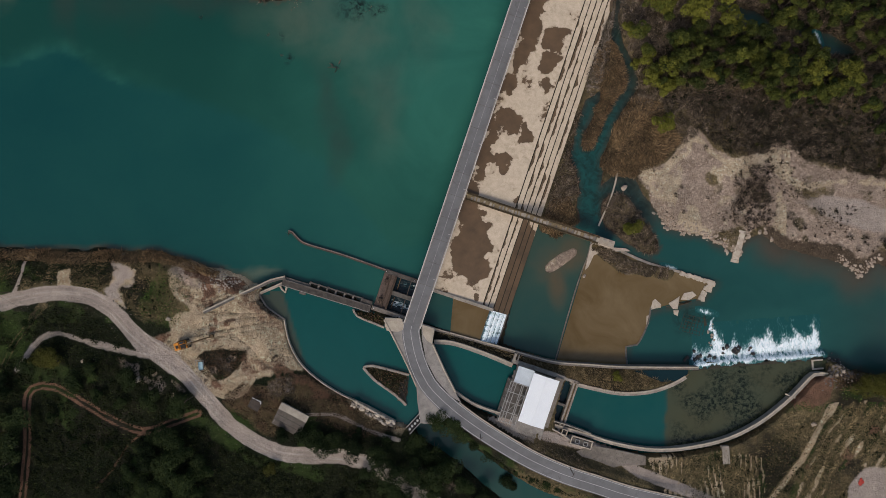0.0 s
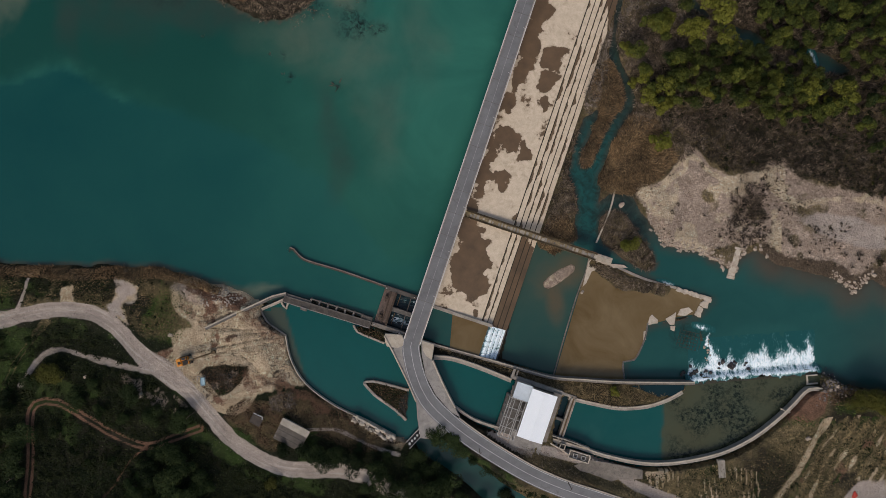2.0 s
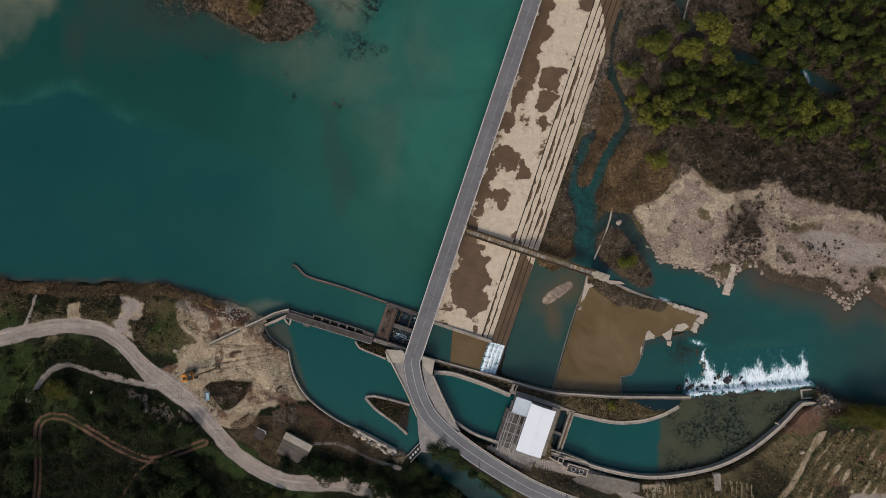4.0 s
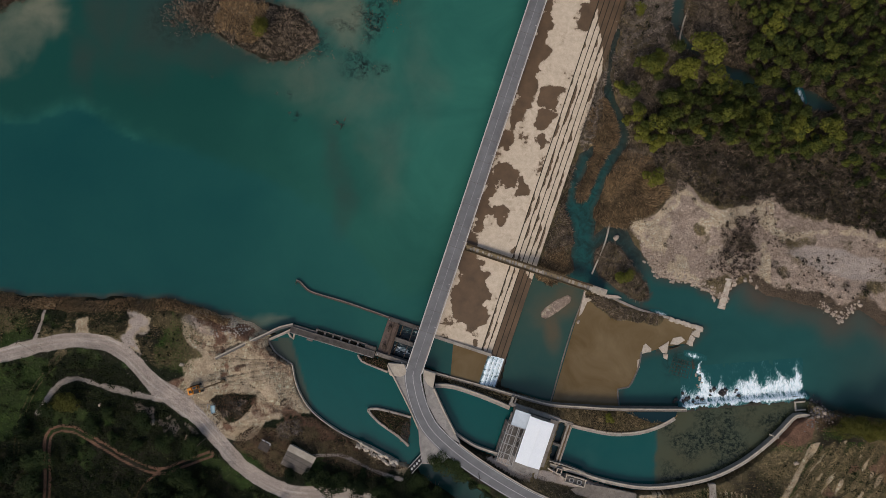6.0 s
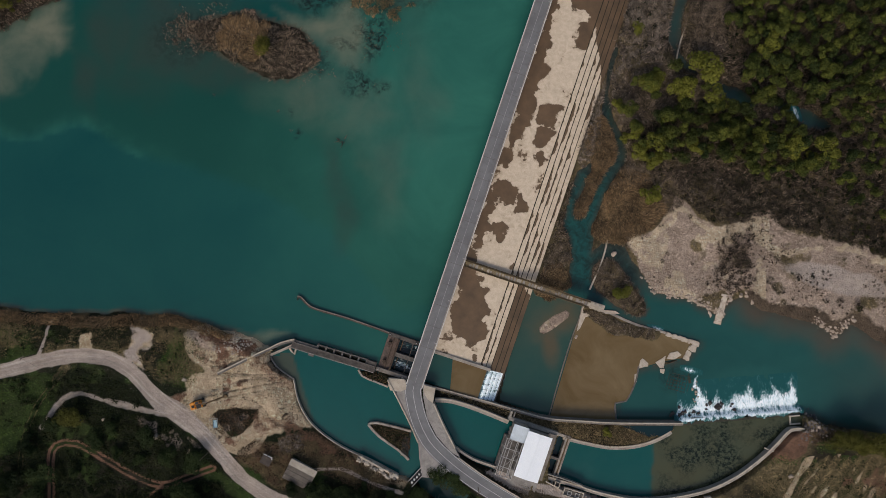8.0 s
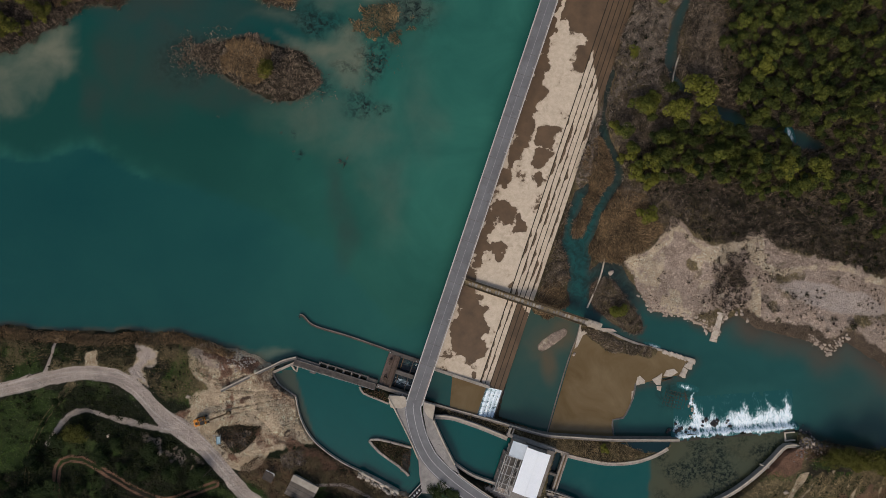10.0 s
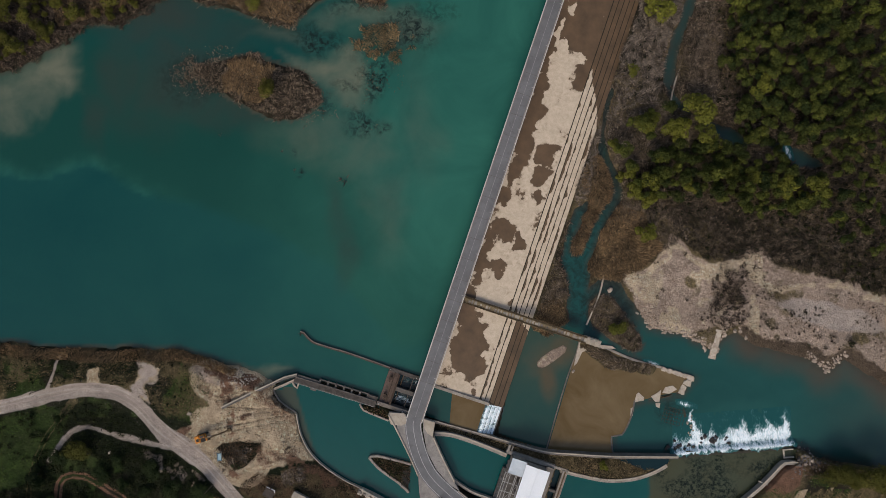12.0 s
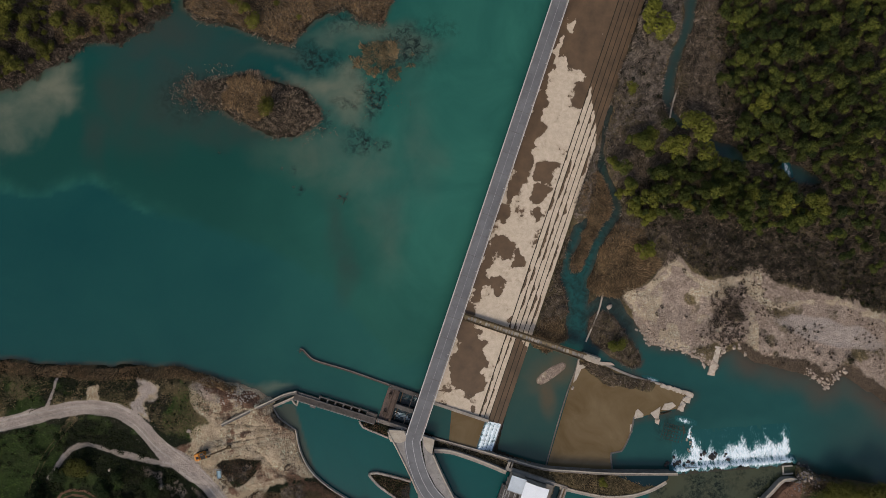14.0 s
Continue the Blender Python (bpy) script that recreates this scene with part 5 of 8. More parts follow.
PLAZA_R = [(-8.3, -25.8), (-3.5, -27.3), (-4.4, -33.1), (-0.6, -41.4), (3.6, -49.7), (5.6, -53.2), (2.2, -51.2), (-3.1, -45.2), (-6.6, -38.4), (-8.0, -31), (-8.1, -27)]
for outline in (PLAZA_L, PLAZA_R):
    tagged(part("pavement", slab(outline, 1.2, 2.93), PAVING), "worn grey concrete paving beside the road", "pavement", kind="structure")
corner_l = [(-20.8, -23.7), (-15.2, -24.0), (-14.3, -26), (-14.5, -27.9), (-16.3, -28.6), (-20.2, -28.2), (-20.9, -26.5)]
corner_r = [(-7.8, -26.2), (-3.6, -27.5), (-4.5, -32.8), (-6.4, -31.6), (-7.6, -29.6)]
for outline in (corner_l, corner_r):
    tagged(part("pavement", slab(outline, 2.8, 3.06), PALE_CONCRETE), "pale raised concrete corner at the bridge end", "pavement", kind="structure")


def wall(points, wide, z0, z1, mat, label, side=0.0, step=2.0, cap=None):
    """A wall along a rounded plan line; cap: a narrower coping strip's material."""
    line = smooth_line(points, step)
    ob = tagged(part("retaining_wall", ribbon(line, wide / 2 + side, -wide / 2 + side, z0, z1, 0.05), mat), label, "wall", kind="structure")
    if cap:
        part("coping", ribbon(line, wide / 2 + side + 0.06, side + wide * 0.12, z1 - 0.25, z1 + 0.08, 0.03), cap, ob, "pale coping")
    return ob


JETTY_CAP = plain("jetty_coping", (0.075, 0.062, 0.05), (0.035, 0.03, 0.024), 0.5, stain=(0.045, 0.038, 0.028))
wall(ROADWALL_L, 0.5, -3, 3.35, PALE_CONCRETE, "concrete parapet between road and canal")
wall(ROADWALL_R, 0.5, -3, 3.2, PALE_CONCRETE, "concrete parapet between road and forebay")
wall(FORE_S, 0.9, -3, 1.6, CONCRETE, "concrete bank wall of the forebay", cap=PALE_CONCRETE)
wall(FORE_N, 1.5, -3, 0.6, CONCRETE, "concrete wall along the forebay", cap=PALE_CONCRETE)
wall(WALL_A, 1.0, -7, -0.9, GREY_CONCRETE, "long concrete guide wall beside the river", cap=PALE_CONCRETE)
wall(WALL_B, 1.3, -6, -1.9, CONCRETE, "curved concrete wall of the tailrace", cap=PALE_CONCRETE)
wall(BASINWALL, 1.25, -6, -1.2, CONCRETE, "curved concrete basin wall with a pale coping", cap=PALE_CONCRETE)
wall(CANALWALL, 0.4, -3, 1.2, PALE_CONCRETE, "thin concrete wall along the canal bank")
wall(JETTY, 0.8, -3, 0.75, JETTY_CAP, "narrow curved concrete jetty in the reservoir", cap=GREY_CONCRETE)
wall(POOLWALL, 0.4, -6, -4.35, GREY_CONCRETE, "thin concrete sill between two pools")
wall(POOLWEIR, 0.5, -6, -4.2, WHITE_CONCRETE, "thin pale concrete sill across the stream")
wall(LINE_UP, 0.45, -6, -4.2, WHITE_CONCRETE, "thin pale concrete sill along the stream")
wall(ISLET[:3], 0.8, -3, 0.75, CONCRETE, "stone edge of a small islet")
wall([ISLET[0], ISLET[5], ISLET[4], ISLET[3]], 0.9, -3, 0.75, CONCRETE, "stone edge of a small islet")
wall([SIDE_ISLET[0], SIDE_ISLET[5], SIDE_ISLET[4], SIDE_ISLET[3]], 0.7, -3, 0.6, CONCRETE, "stone edge of an overgrown bank")
# near-black sill colour paints in the thin shadow line along the weir crest
wall([(88.6, -43.2), (96, -42.3), (104, -41.5), (114, -40.8), (124, -40.0), (133, -39.2)], 1.1, -6, -3.5, DARKEST_CONCRETE, "river weir sill, near-black for the crest's shadow line")
wall(BROKEN, 0.6, -6, -4.35, DARK_CONCRETE, "broken concrete edge of the silt pool")
wall([(-56.3, -24.7), (-63.0, -19.8), (-65.4, -15)], 0.5, -3, 0.3, CONCRETE, "low bank wall by the intake")

# ---- intake gates beside the bridge ----
GRIMY = plain("grimy_concrete", (0.105, 0.09, 0.078), (0.045, 0.038, 0.032), 0.5, stain=(0.03, 0.025, 0.019))
DARK_RUST = plain("dark_rusty_steel", (0.09, 0.06, 0.042), (0.042, 0.03, 0.022), 0.8, 0.85, 0.2, stain=(0.14, 0.1, 0.07))
gates = thing("sluice_gate_block", "dark concrete sluice gate block with two open bays", "sluice", DAM)
part("side_wall", boxes((-15, -3.2, 13.0, 14.5, -4, 1.2), bevel=0.06), GRIMY, gates)
part("side_wall", boxes((-15.4, -3.2, -0.6, 0.9, -4, 1.9), bevel=0.06), GREY_CONCRETE, gates)
part("divider", boxes((-10.4, -3.2, 6.4, 8.0, -4, 0.7), bevel=0.06), DARK_CONCRETE, gates)
part("platform", boxes((-15, -10.6, 0.9, 13.0, -4, 0.95), bevel=0.06), plain("rust_stained_concrete", (0.15, 0.105, 0.083), (0.07, 0.052, 0.042), 0.8, stain=(0.045, 0.03, 0.022)), gates, "rust-stained platform")
part("beam", boxes((-11.0, -10.3, 0.9, 13.0, 0.95, 1.75), (-12.6, -12.2, 0.9, 13.0, 0.95, 1.5)), DARK_RUST, gates, "rusty hoist beam")
for u0 in (1.6, 8.6):
    part("gate", boxes((-9.2, -8.95, u0, u0 + 4.2, -3, -0.4)), RUST, gates, "rusty steel gate")
    part("hoist", boxes((-14.0, -12.9, u0 + 1.4, u0 + 2.6, 0.95, 1.9), (-13.6, -13.3, u0 + 0.4, u0 + 3.6, 1.3, 1.6), bevel=0.04), DARK_RUST, gates, "rusty hoist")
    part("bar", boxes((-5.3, -5.0, u0 - 0.6, u0 + 4.6, 0.5, 0.75)), GRIMY, gates)
for k, (v, u) in enumerate(((-14.4, 13.7), (-4.2, 13.6), (-14.6, 0.2), (-5.2, 0.1), (-3.9, 11.9))):
    bollard = tagged(part("bollard", rod(bmesh.new(), (0, 0, 0), (0, 0, 0.9), 0.16, 0.13), RAIL), "small white post on the gate block", "bollard", group="gate posts")
    bollard.matrix_world = DAM @ pose(v, u, 1.2 if u > 10 else 1.9)

# ---- intake walkway ----
wa, wb = np.array(WALKWAY[0]), np.array(WALKWAY[-1])
wl = float(np.linalg.norm(wb - wa))
turn = math.degrees(math.atan2(*(wb - wa)[::-1]))
INTAKE = pose(wa[0], wa[1], 0, 0, 0, turn)
intake = thing("intake_walkway", "weathered concrete intake walkway over trash rack openings", "walkway", INTAKE)
part("deck", boxes((-0.8, wl, -2.2, -0.2, 1.0, 1.5), bevel=0.05), GRIMY, intake)
part("edge_strip", boxes((-0.8, wl, -2.26, -2.1, 1.44, 1.56)), GREY_CONCRETE, intake, "pale edge strip")
part("beam", boxes((-0.8, wl, -0.2, 0.1, 1.3, 1.9)), DARK_CONCRETE, intake, "pale worn edge beam")
part("beam", boxes((8.4, wl - 3, 1.35, 1.75, 0.7, 1.3)), DARK_CONCRETE, intake)
part("beam", boxes((-0.8, 8.6, 0.1, 0.9, 0.7, 1.45)), DARK_CONCRETE, intake)
for k in range(7):
    x = 8.6 + k * (wl - 12) / 6
    part("pier", boxes((x - 0.35, x + 0.35, -2.0, 1.9, -3, 0.98), bevel=0.05), DARK_CONCRETE, intake)
    part("tie", boxes((x - 0.3, x + 0.3, 0.1, 1.36, 0.99, 1.32)), GREY_CONCRETE, intake)
part("rack", boxes(*[(8.8 + k * 0.45, 8.9 + k * 0.45, 0.2, 1.35, 0.2, 0.5) for k in range(38)]), RUST, intake, "rusty trash rack bars")
part("cabin_base", boxes((6.0, 8.2, -3.2, -1.9, 0.6, 1.7), bevel=0.05), DARK_CONCRETE, intake)
part("end_block", boxes((wl - 3.2, wl + 0.4, -2.6, 1.6, -2, 1.6), bevel=0.06), GRIMY, intake)
for k in range(9):
    x = 1.0 + k * (wl - 3) / 8
    part("post", boxes((x - 0.07, x + 0.07, -2.5, -2.2, 0.9, 1.2)), PALE_CONCRETE, intake)
part("handrail", boxes((-0.6, wl, -2.25, -2.15, 2.35, 2.45)), STEEL, intake)
wall(LANDARM, 1.1, -2, np.linspace(4.1, 2.0, len(smooth_line(LANDARM, 2.0))), DARK_CONCRETE, "raised concrete channel reaching the bank", cap=PALE_CONCRETE)
wall([(-64.6, -15.4), (-60.4, -13.6), (-56.2, -11.7)], 0.9, -2, 1.2, CONCRETE, "lower concrete beam beside the intake channel", cap=PALE_CONCRETE)
wall([(-55.2, -11.0), (-56.0, -15.2), (-58.0, -12.6)], 0.6, -2, 0.8, PALE_CONCRETE, "short concrete wing wall at the intake")

# ---- old footbridge over the spillway ----
foot = thing("old_footbridge", "rusty old footbridge with broken concrete slabs across the spillway", "footbridge", DAM)
for u in (46.5, 48.7):
    part("girder", boxes((3.6, 52.6, u - 0.16, u + 0.16, -0.3, 0.55), (3.6, 52.6, u - 0.34, u + 0.34, 0.45, 0.55)), DARK_OCHRE, foot, "rust-stained girder")
part("plate", boxes((3.8, 52.5, 46.85, 48.4, -0.05, 0.1)), OCHRE, foot, "rust-stained deck plate")
rng = random.Random(4)
for k in range(42):
    v = 4.2 + k * 1.16
    bm = boxes((v, v + rng.uniform(0.5, 1.12), 46.75 + rng.uniform(0, 0.5), 48.45 - rng.uniform(0, 0.6), 0.12 - rng.uniform(0, 0.1), 0.4), bevel=0.08)
    bmesh.ops.rotate(bm, cent=(v, 47.6, 0), matrix=Matrix.Rotation(rng.uniform(-0.12, 0.12), 3, "Z"), verts=bm.verts)
    part("slab", bm, rng.choice((PALE_CONCRETE, CONCRETE, CONCRETE, OCHRE, GREY_CONCRETE)), foot)
for v in (14, 30.8, 42, 52.2):
    part("pier", boxes((v - 0.4, v + 0.4, 46.6, 48.6, -6.5, -0.3), bevel=0.08), CONCRETE, foot)
part("landing", boxes((52.6, 58.4, 46.4, 49.0, -6, -0.1), (54.0, 55.2, 46.9, 48.4, -0.1, 0.35), (56.0, 57.2, 46.9, 48.4, -0.1, 0.3), bevel=0.08), PALE_CONCRETE, foot, "broken concrete landing")

# ---- white water ----
def froth_sheet(name, x, y, z, froth, mat, label, m=None, least=-0.3):
    k = np.arange(x.size).reshape(x.shape)
    q = np.stack([k[:-1, :-1], k[:-1, 1:], k[1:, 1:], k[1:, :-1]], -1)[froth[:-1, :-1] > least]
    used, q = np.unique(q, return_inverse=True)
    ob = link_mesh(name, np.stack([x, y, z], -1).reshape(-1, 3)[used], q.reshape(-1, 4), mat, True)
    set_attr(ob, "froth", np.clip(froth, -1, 1.1).ravel()[used])
    if m is not None:
        ob.matrix_world = m
    return tagged(ob, label, "water", kind="structure")


def rapids():
    x, s = np.meshgrid(np.arange(86.4, 137.6, 0.25), np.arange(-2.6, 24, 0.25))
    crest = np.interp(x, (86, 91, 104, 124, 138), (-42.9, -42.0, -40.9, -39.4, -38.2))
    wx = x + ease(s, 2, 9) * (1.6 * fbm(x * 0.7, s * 0.8, 6, 4, 33) + 0.5 * fbm(x, s, 2, 2, 13))
    reach = 5.6 + 1.5 * fbm(wx, s * 0.25, 5, 4, 2)
    for cx, extra, wide, lean in ((97.4, 12, 0.9, 0.0), (98.6, 5, 2.4, 0.1), (104.2, 4.4, 1.3, 0.05), (114.8, 5.4, 2.2, 0.12), (110.5, 1.6, 2.0, 0.1), (125.2, 4.6, 1.4, 0.0), (121, 2.4, 2.0, 0.1), (131.6, 6.0, 1.7, 0.14), (128.6, 2.6, 1.8, 0.1), (90.5, 2.6, 1.2, -0.1)):
        reach = reach + extra * np.exp(-(((wx - cx - lean * s) / wide) ** 2))
    reach = reach * (1 - 0.7 * ease(x - 0.2 * s, 133.0, 136.5)) * (0.8 + 0.2 * ease(x, 89, 95))
    froth = 0.9 - 1.2 * ease(s, 0.45 * reach, 1.5 * reach) + 0.2 * fbm(wx, s * 0.7, 3.0, 4, 12) * ease(s, 2, 6)
    froth *= ease(s + 0.9 * fbm(x * 1.3, x * 0, 1.8, 3, 5), -0.5, 0.9) * (1 - ease(x + 0.2 * s + 1.4 * fbm(x, s, 2.5, 3, 3), 134.0, 137.5)) * ease(x + 0.8 * fbm(x, s, 2, 3, 8), 87.6, 89.4)
    froth -= (0.3 + 0.32 * fbm(x * 2.4, s * 0.5, 2, 3, 6)) * (1 - ease(np.abs(s - 2.2), 0.2, 1.6))
    edge = np.minimum.reduce([ease(x, 86.6, 89.5), 1 - ease(x, 134.5, 137.3), 1 - ease(s, 17, 23)])
    froth = froth * edge - 0.5 * (1 - edge)
    froth = np.where((s < 3.5) & (x > 88.6) & (x < 136), np.maximum(froth, 0.2), froth)
    low = -4.86 + 0.3 * np.clip(froth, 0, 1) * (0.5 + 0.4 * fbm(x, s, 2.4, 3)) - 0.16 * ease(s, 12, 22) - 0.3 * (1 - edge)
    z = low + (-3.42 - low) * (1 - ease(s, 0.3, 3.2))
    froth = np.where((s < 0.9) & (s + 0.55 < 0.9 * fbm(x, x * 0 + 3, 3.0, 4, 21) + 0.35 * fbm(x, s, 0.9, 2, 5)), -1.0, froth)
    froth_sheet("rapids", x, crest + s, z, froth, W_RAPID, "white water tumbling over a long river weir", least=-0.42)


def cascade():
    u, v = np.meshgrid(np.arange(0.5, 12.3, 0.15), np.arange(24.3, 32.2, 0.1))
    k = np.clip((v - 24.9) / 1.62, 0, 4)
    frac = k - np.floor(k)
    z = -1.35 - 0.8 * (np.floor(k) + ease(frac, 0.55, 1.0))
    froth = 0.95 + 0.35 * fbm(u * 3.2, v * 0.8, 3, 3) - 0.6 * (1 - ease(np.abs(frac - 0.08), 0.02, 0.16)) * (v > 26) - 0.8 * (1 - ease(v, 24.5, 25.3)) - 1.0 * ease(v, 31.2, 32)
    froth_sheet("cascade", v, u, np.maximum(z, -4.68), froth, W_FALL, "stepped white cascade below the stilling pool", DAM, -9)


rapids()
cascade()
for u0 in (1.2, 8.2):
    v, u = np.meshgrid(np.arange(-9.8, -3.2, 0.2), np.arange(u0, u0 + 4.8, 0.2))
    froth_sheet("gate_froth", v, u, np.full(v.shape, -1.55) + 0.1 * fbm(u, v, 1, 2), 0.12 + 0.5 * fbm(v * 0.6, u * 2, 4, 3, u0) - 0.6 * ease(np.abs(u - u0 - 2.4), 0.5, 2.2), frothy("gate_churn", (0.008, 0.018, 0.021), (0.5, 1.6, 1)), "froth streaks in a gate bay", DAM)
sx, sy = np.meshgrid(np.arange(77, 84, 0.25), np.arange(-9.5, -4.5, 0.25))
froth_sheet("weir_froth", sx, sy, np.full(sx.shape, -4.82), 0.75 - np.hypot((sx - 80.8) / 2.4, (sy + 6.4 + (sx - 80.8) * 0.3) / 0.6) * 0.6, W_RAPID, "small patch of white water at the weir")
sx, sy = np.meshgrid(np.arange(90, 99, 0.25), np.arange(-26, -20, 0.25))
froth_sheet("weir_froth", sx, sy, np.full(sx.shape, -4.83), 0.68 - np.hypot((sx - 94) / 3.6, (sy + 22.6 + (sx - 94) * 0.25) / 0.9) * 0.6, W_RAPID, "small patch of white water by broken slabs")

sx, sy = np.meshgrid(np.arange(128, 142, 0.25), np.arange(70, 80, 0.25))
froth_sheet("stream_froth", sx, sy, np.full(sx.shape, -4.8), 0.9 - np.hypot((sx - 133.2 - (75.5 - sy) * 0.3) / 0.9, (sy - 75) / 2.4) * 0.6, W_RAPID, "small white fall in the woodland stream")

# ---- powerhouse ----
house = thing("powerhouse", "small powerhouse with a bright white sheet roof", "building", DAM)
part("wall", boxes((45.2, 53.3, -19.8, -19.4, 0.9, 5.9), bevel=0.02), CONCRETE, house)
part("wall", boxes((45.2, 53.3, -3.8, -3.4, -3, 5.9), bevel=0.02), CONCRETE, house)
part("wall", boxes((52.9, 53.4, -19.4, -3.8, -4.4, 5.9), bevel=0.02), DARK_CONCRETE, house)
part("wall", boxes((45.2, 45.6, -19.4, -3.8, 0.9, 5.9), bevel=0.02), CONCRETE, house)
bm = bmesh.new()
ridge = 49.35
for v0, v1 in ((44.75, ridge), (ridge, 53.95)):
    z0, z1 = (5.95, 6.55) if v0 < 45 else (6.55, 5.95)
    vs = [bm.verts.new(p) for p in ((v0, -20.3, z0), (v1, -20.3, z1), (v1, -2.9, z1), (v0, -2.9, z0))]
    bm.faces.new(vs)
bmesh.ops.remove_doubles(bm, verts=bm.verts, dist=0.01)
bmesh.ops.solidify(bm, geom=bm.faces[:], thickness=0.12)
roof = part("roof", bm, WHITE_SHEET, house, "white corrugated sheet roof")
part("ridge_cap", boxes((ridge - 0.15, ridge + 0.15, -20.3, -2.9, 6.64, 6.7), bevel=0.02), WHITE_SHEET, roof)
part("annex_roof", boxes((39.2, 45.0, -8.0, -2.35, 5.3, 5.42), (39.2, 45.0, -8.06, -7.9, 5.2, 5.5)), GREY_SHEET, house, "pale grey sheet roof")
part("wall", boxes((39.5, 44.9, -7.8, -7.5, 0.3, 5.25), (39.5, 39.8, -7.5, -2.6, -2, 5.25), (39.5, 44.9, -2.9, -2.6, -2, 5.25)), CONCRETE, house)
part("floor_slab", boxes((37.8, 45.2, -22.0, -8.1, -1.5, 1.05)), DARK_CONCRETE, house, "dark stained floor slab")
part("side_deck", boxes((53.4, 56.6, -20.6, -2.6, -4.5, 1.0), bevel=0.05), GREY_CONCRETE, house, "grey concrete side deck")
part("front_slab", boxes((44.0, 55.5, -25.5, -20.3, 0.3, 1.1), bevel=0.04), PAVING, house, "worn concrete forecourt")
# solid black plate on the wall; its colour stands for the unlit interior
part("door", boxes((49.5, 52.8, -20.0, -19.82, 0.95, 4.2)), BLACK, house, "black plate standing for a shaded open doorway")
frame_steel = thing("steel_frame", "open grey steel roof frame without sheeting", "frame", DAM)
for v in (38.4, 40.4, 42.4, 44.4):
    part("rafter", beam(bmesh.new(), (v, -22.6, 5.0), (v, -8.1, 5.2), 0.22, 0.26), STEEL, frame_steel)
for k in range(5):
    u = -22.4 + k * 3.5
    part("crossbeam", beam(bmesh.new(), (38.3, u, 4.85), (44.6, u, 4.85), 0.2, 0.24), STEEL, frame_steel)
    if k < 4:
        part("brace", beam(bmesh.new(), (38.4 + 2 * (k % 3), u, 4.7), (40.4 + 2 * (k % 3), u + 3.5, 4.75), 0.1, 0.1), STEEL, frame_steel)
    for v in (38.4, 44.4):
        part("column", boxes((v - 0.12, v + 0.12, u - 0.12, u + 0.12, 0.9, 4.8)), STEEL, frame_steel)
part("gantry_rail", boxes((39.5, 39.75, -22, -8.2, 3.2, 3.5), (43.2, 43.45, -22, -8.2, 3.2, 3.5)), STEEL, frame_steel)
draft = thing("draft_bays", "dark draft bays between concrete walls behind the powerhouse", "bays", DAM)
part("beam", boxes((60.6, 61.3, -21.5, -2.2, -6, -1.2), bevel=0.04), CONCRETE, draft)
part("beam", boxes((61.9, 62.5, -21.5, -2.2, -6, -1.2), bevel=0.04), CONCRETE, draft)
part("divider", boxes((56.6, 60.6, -12.2, -11.2, -6, -1.6), bevel=0.04), DARK_CONCRETE, draft)
part("divider", boxes((56.6, 62.5, -3.0, -2.0, -6, -1.2), bevel=0.04), CONCRETE, draft)
part("walkway", boxes((61.3, 61.9, -21.5, -2.2, -1.7, -1.5)), RUST, draft, "rusty grating")
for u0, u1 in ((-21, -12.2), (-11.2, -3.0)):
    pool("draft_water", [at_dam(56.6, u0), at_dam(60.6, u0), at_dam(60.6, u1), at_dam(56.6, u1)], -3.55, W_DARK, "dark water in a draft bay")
link_wall = tagged(part("retaining_wall", boxes((37.4, 38.3, -3.0, 0.6, -3, 0.4), (38.9, 39.4, -3.0, 0.6, -3, 0.2), bevel=0.05), CONCRETE), "concrete cross wall between guide wall and powerhouse", "wall", kind="structure")
link_wall.matrix_world = DAM
head_wall = tagged(part("retaining_wall", boxes((37.2, 57.0, -3.0, -1.6, -3, 0.3), bevel=0.05), CONCRETE), "concrete head wall above the powerhouse", "wall", kind="structure")
head_wall.matrix_world = DAM

# ---- settling tank by the basin ----
TANK = pose(48.2, -68.2, -0.9, 0, 0, -16.5)
tank = thing("settling_tank", "pale open concrete settling tank with two wells", "tank", TANK)
part("rim", boxes((-3.9, 3.9, 1.2, 1.55, 0, 0.9), (-3.9, 3.9, -1.55, -1.2, 0, 0.9), (3.55, 3.9, -1.2, 1.2, 0, 0.9), (-3.9, -3.55, -1.2, 1.2, 0, 0.9), bevel=0.03), WHITE_CONCRETE, tank, "bleached concrete rim")
part("floor", boxes((-3.55, 3.55, -1.2, 1.2, 0, 0.2)), DARK_CONCRETE, tank)
for x in (-1.4, 1.6):
    part("well", boxes((x - 0.8, x + 0.8, 0.4, 0.6, 0.2, 0.75), (x - 0.8, x + 0.8, -0.9, -0.7, 0.2, 0.75), (x - 0.8, x - 0.6, -0.7, 0.4, 0.2, 0.75), (x + 0.6, x + 0.8, -0.7, 0.4, 0.2, 0.75)), STEEL, tank)
wall([(36.2, -62.6), (40.4, -64.8), (44.6, -67.6)], 0.45, -2, -0.1, WHITE_CONCRETE, "bleached concrete channel wall")
wall([(38.0, -60.6), (44, -62.4), (52, -65.4)], 0.4, -2, -0.4, CONCRETE, "low concrete channel wall")
well = thing("inspection_well", "small square pale concrete inspection well", "well", pose(42.2, -64.6, -0.7, 0, 0, -20))
part("rim", boxes((-1, 1, 0.75, 1, 0, 0.7), (-1, 1, -1, -0.75, 0, 0.7), (0.75, 1, -0.75, 0.75, 0, 0.7), (-1, -0.75, -0.75, 0.75, 0, 0.7)), WHITE_CONCRETE, well)
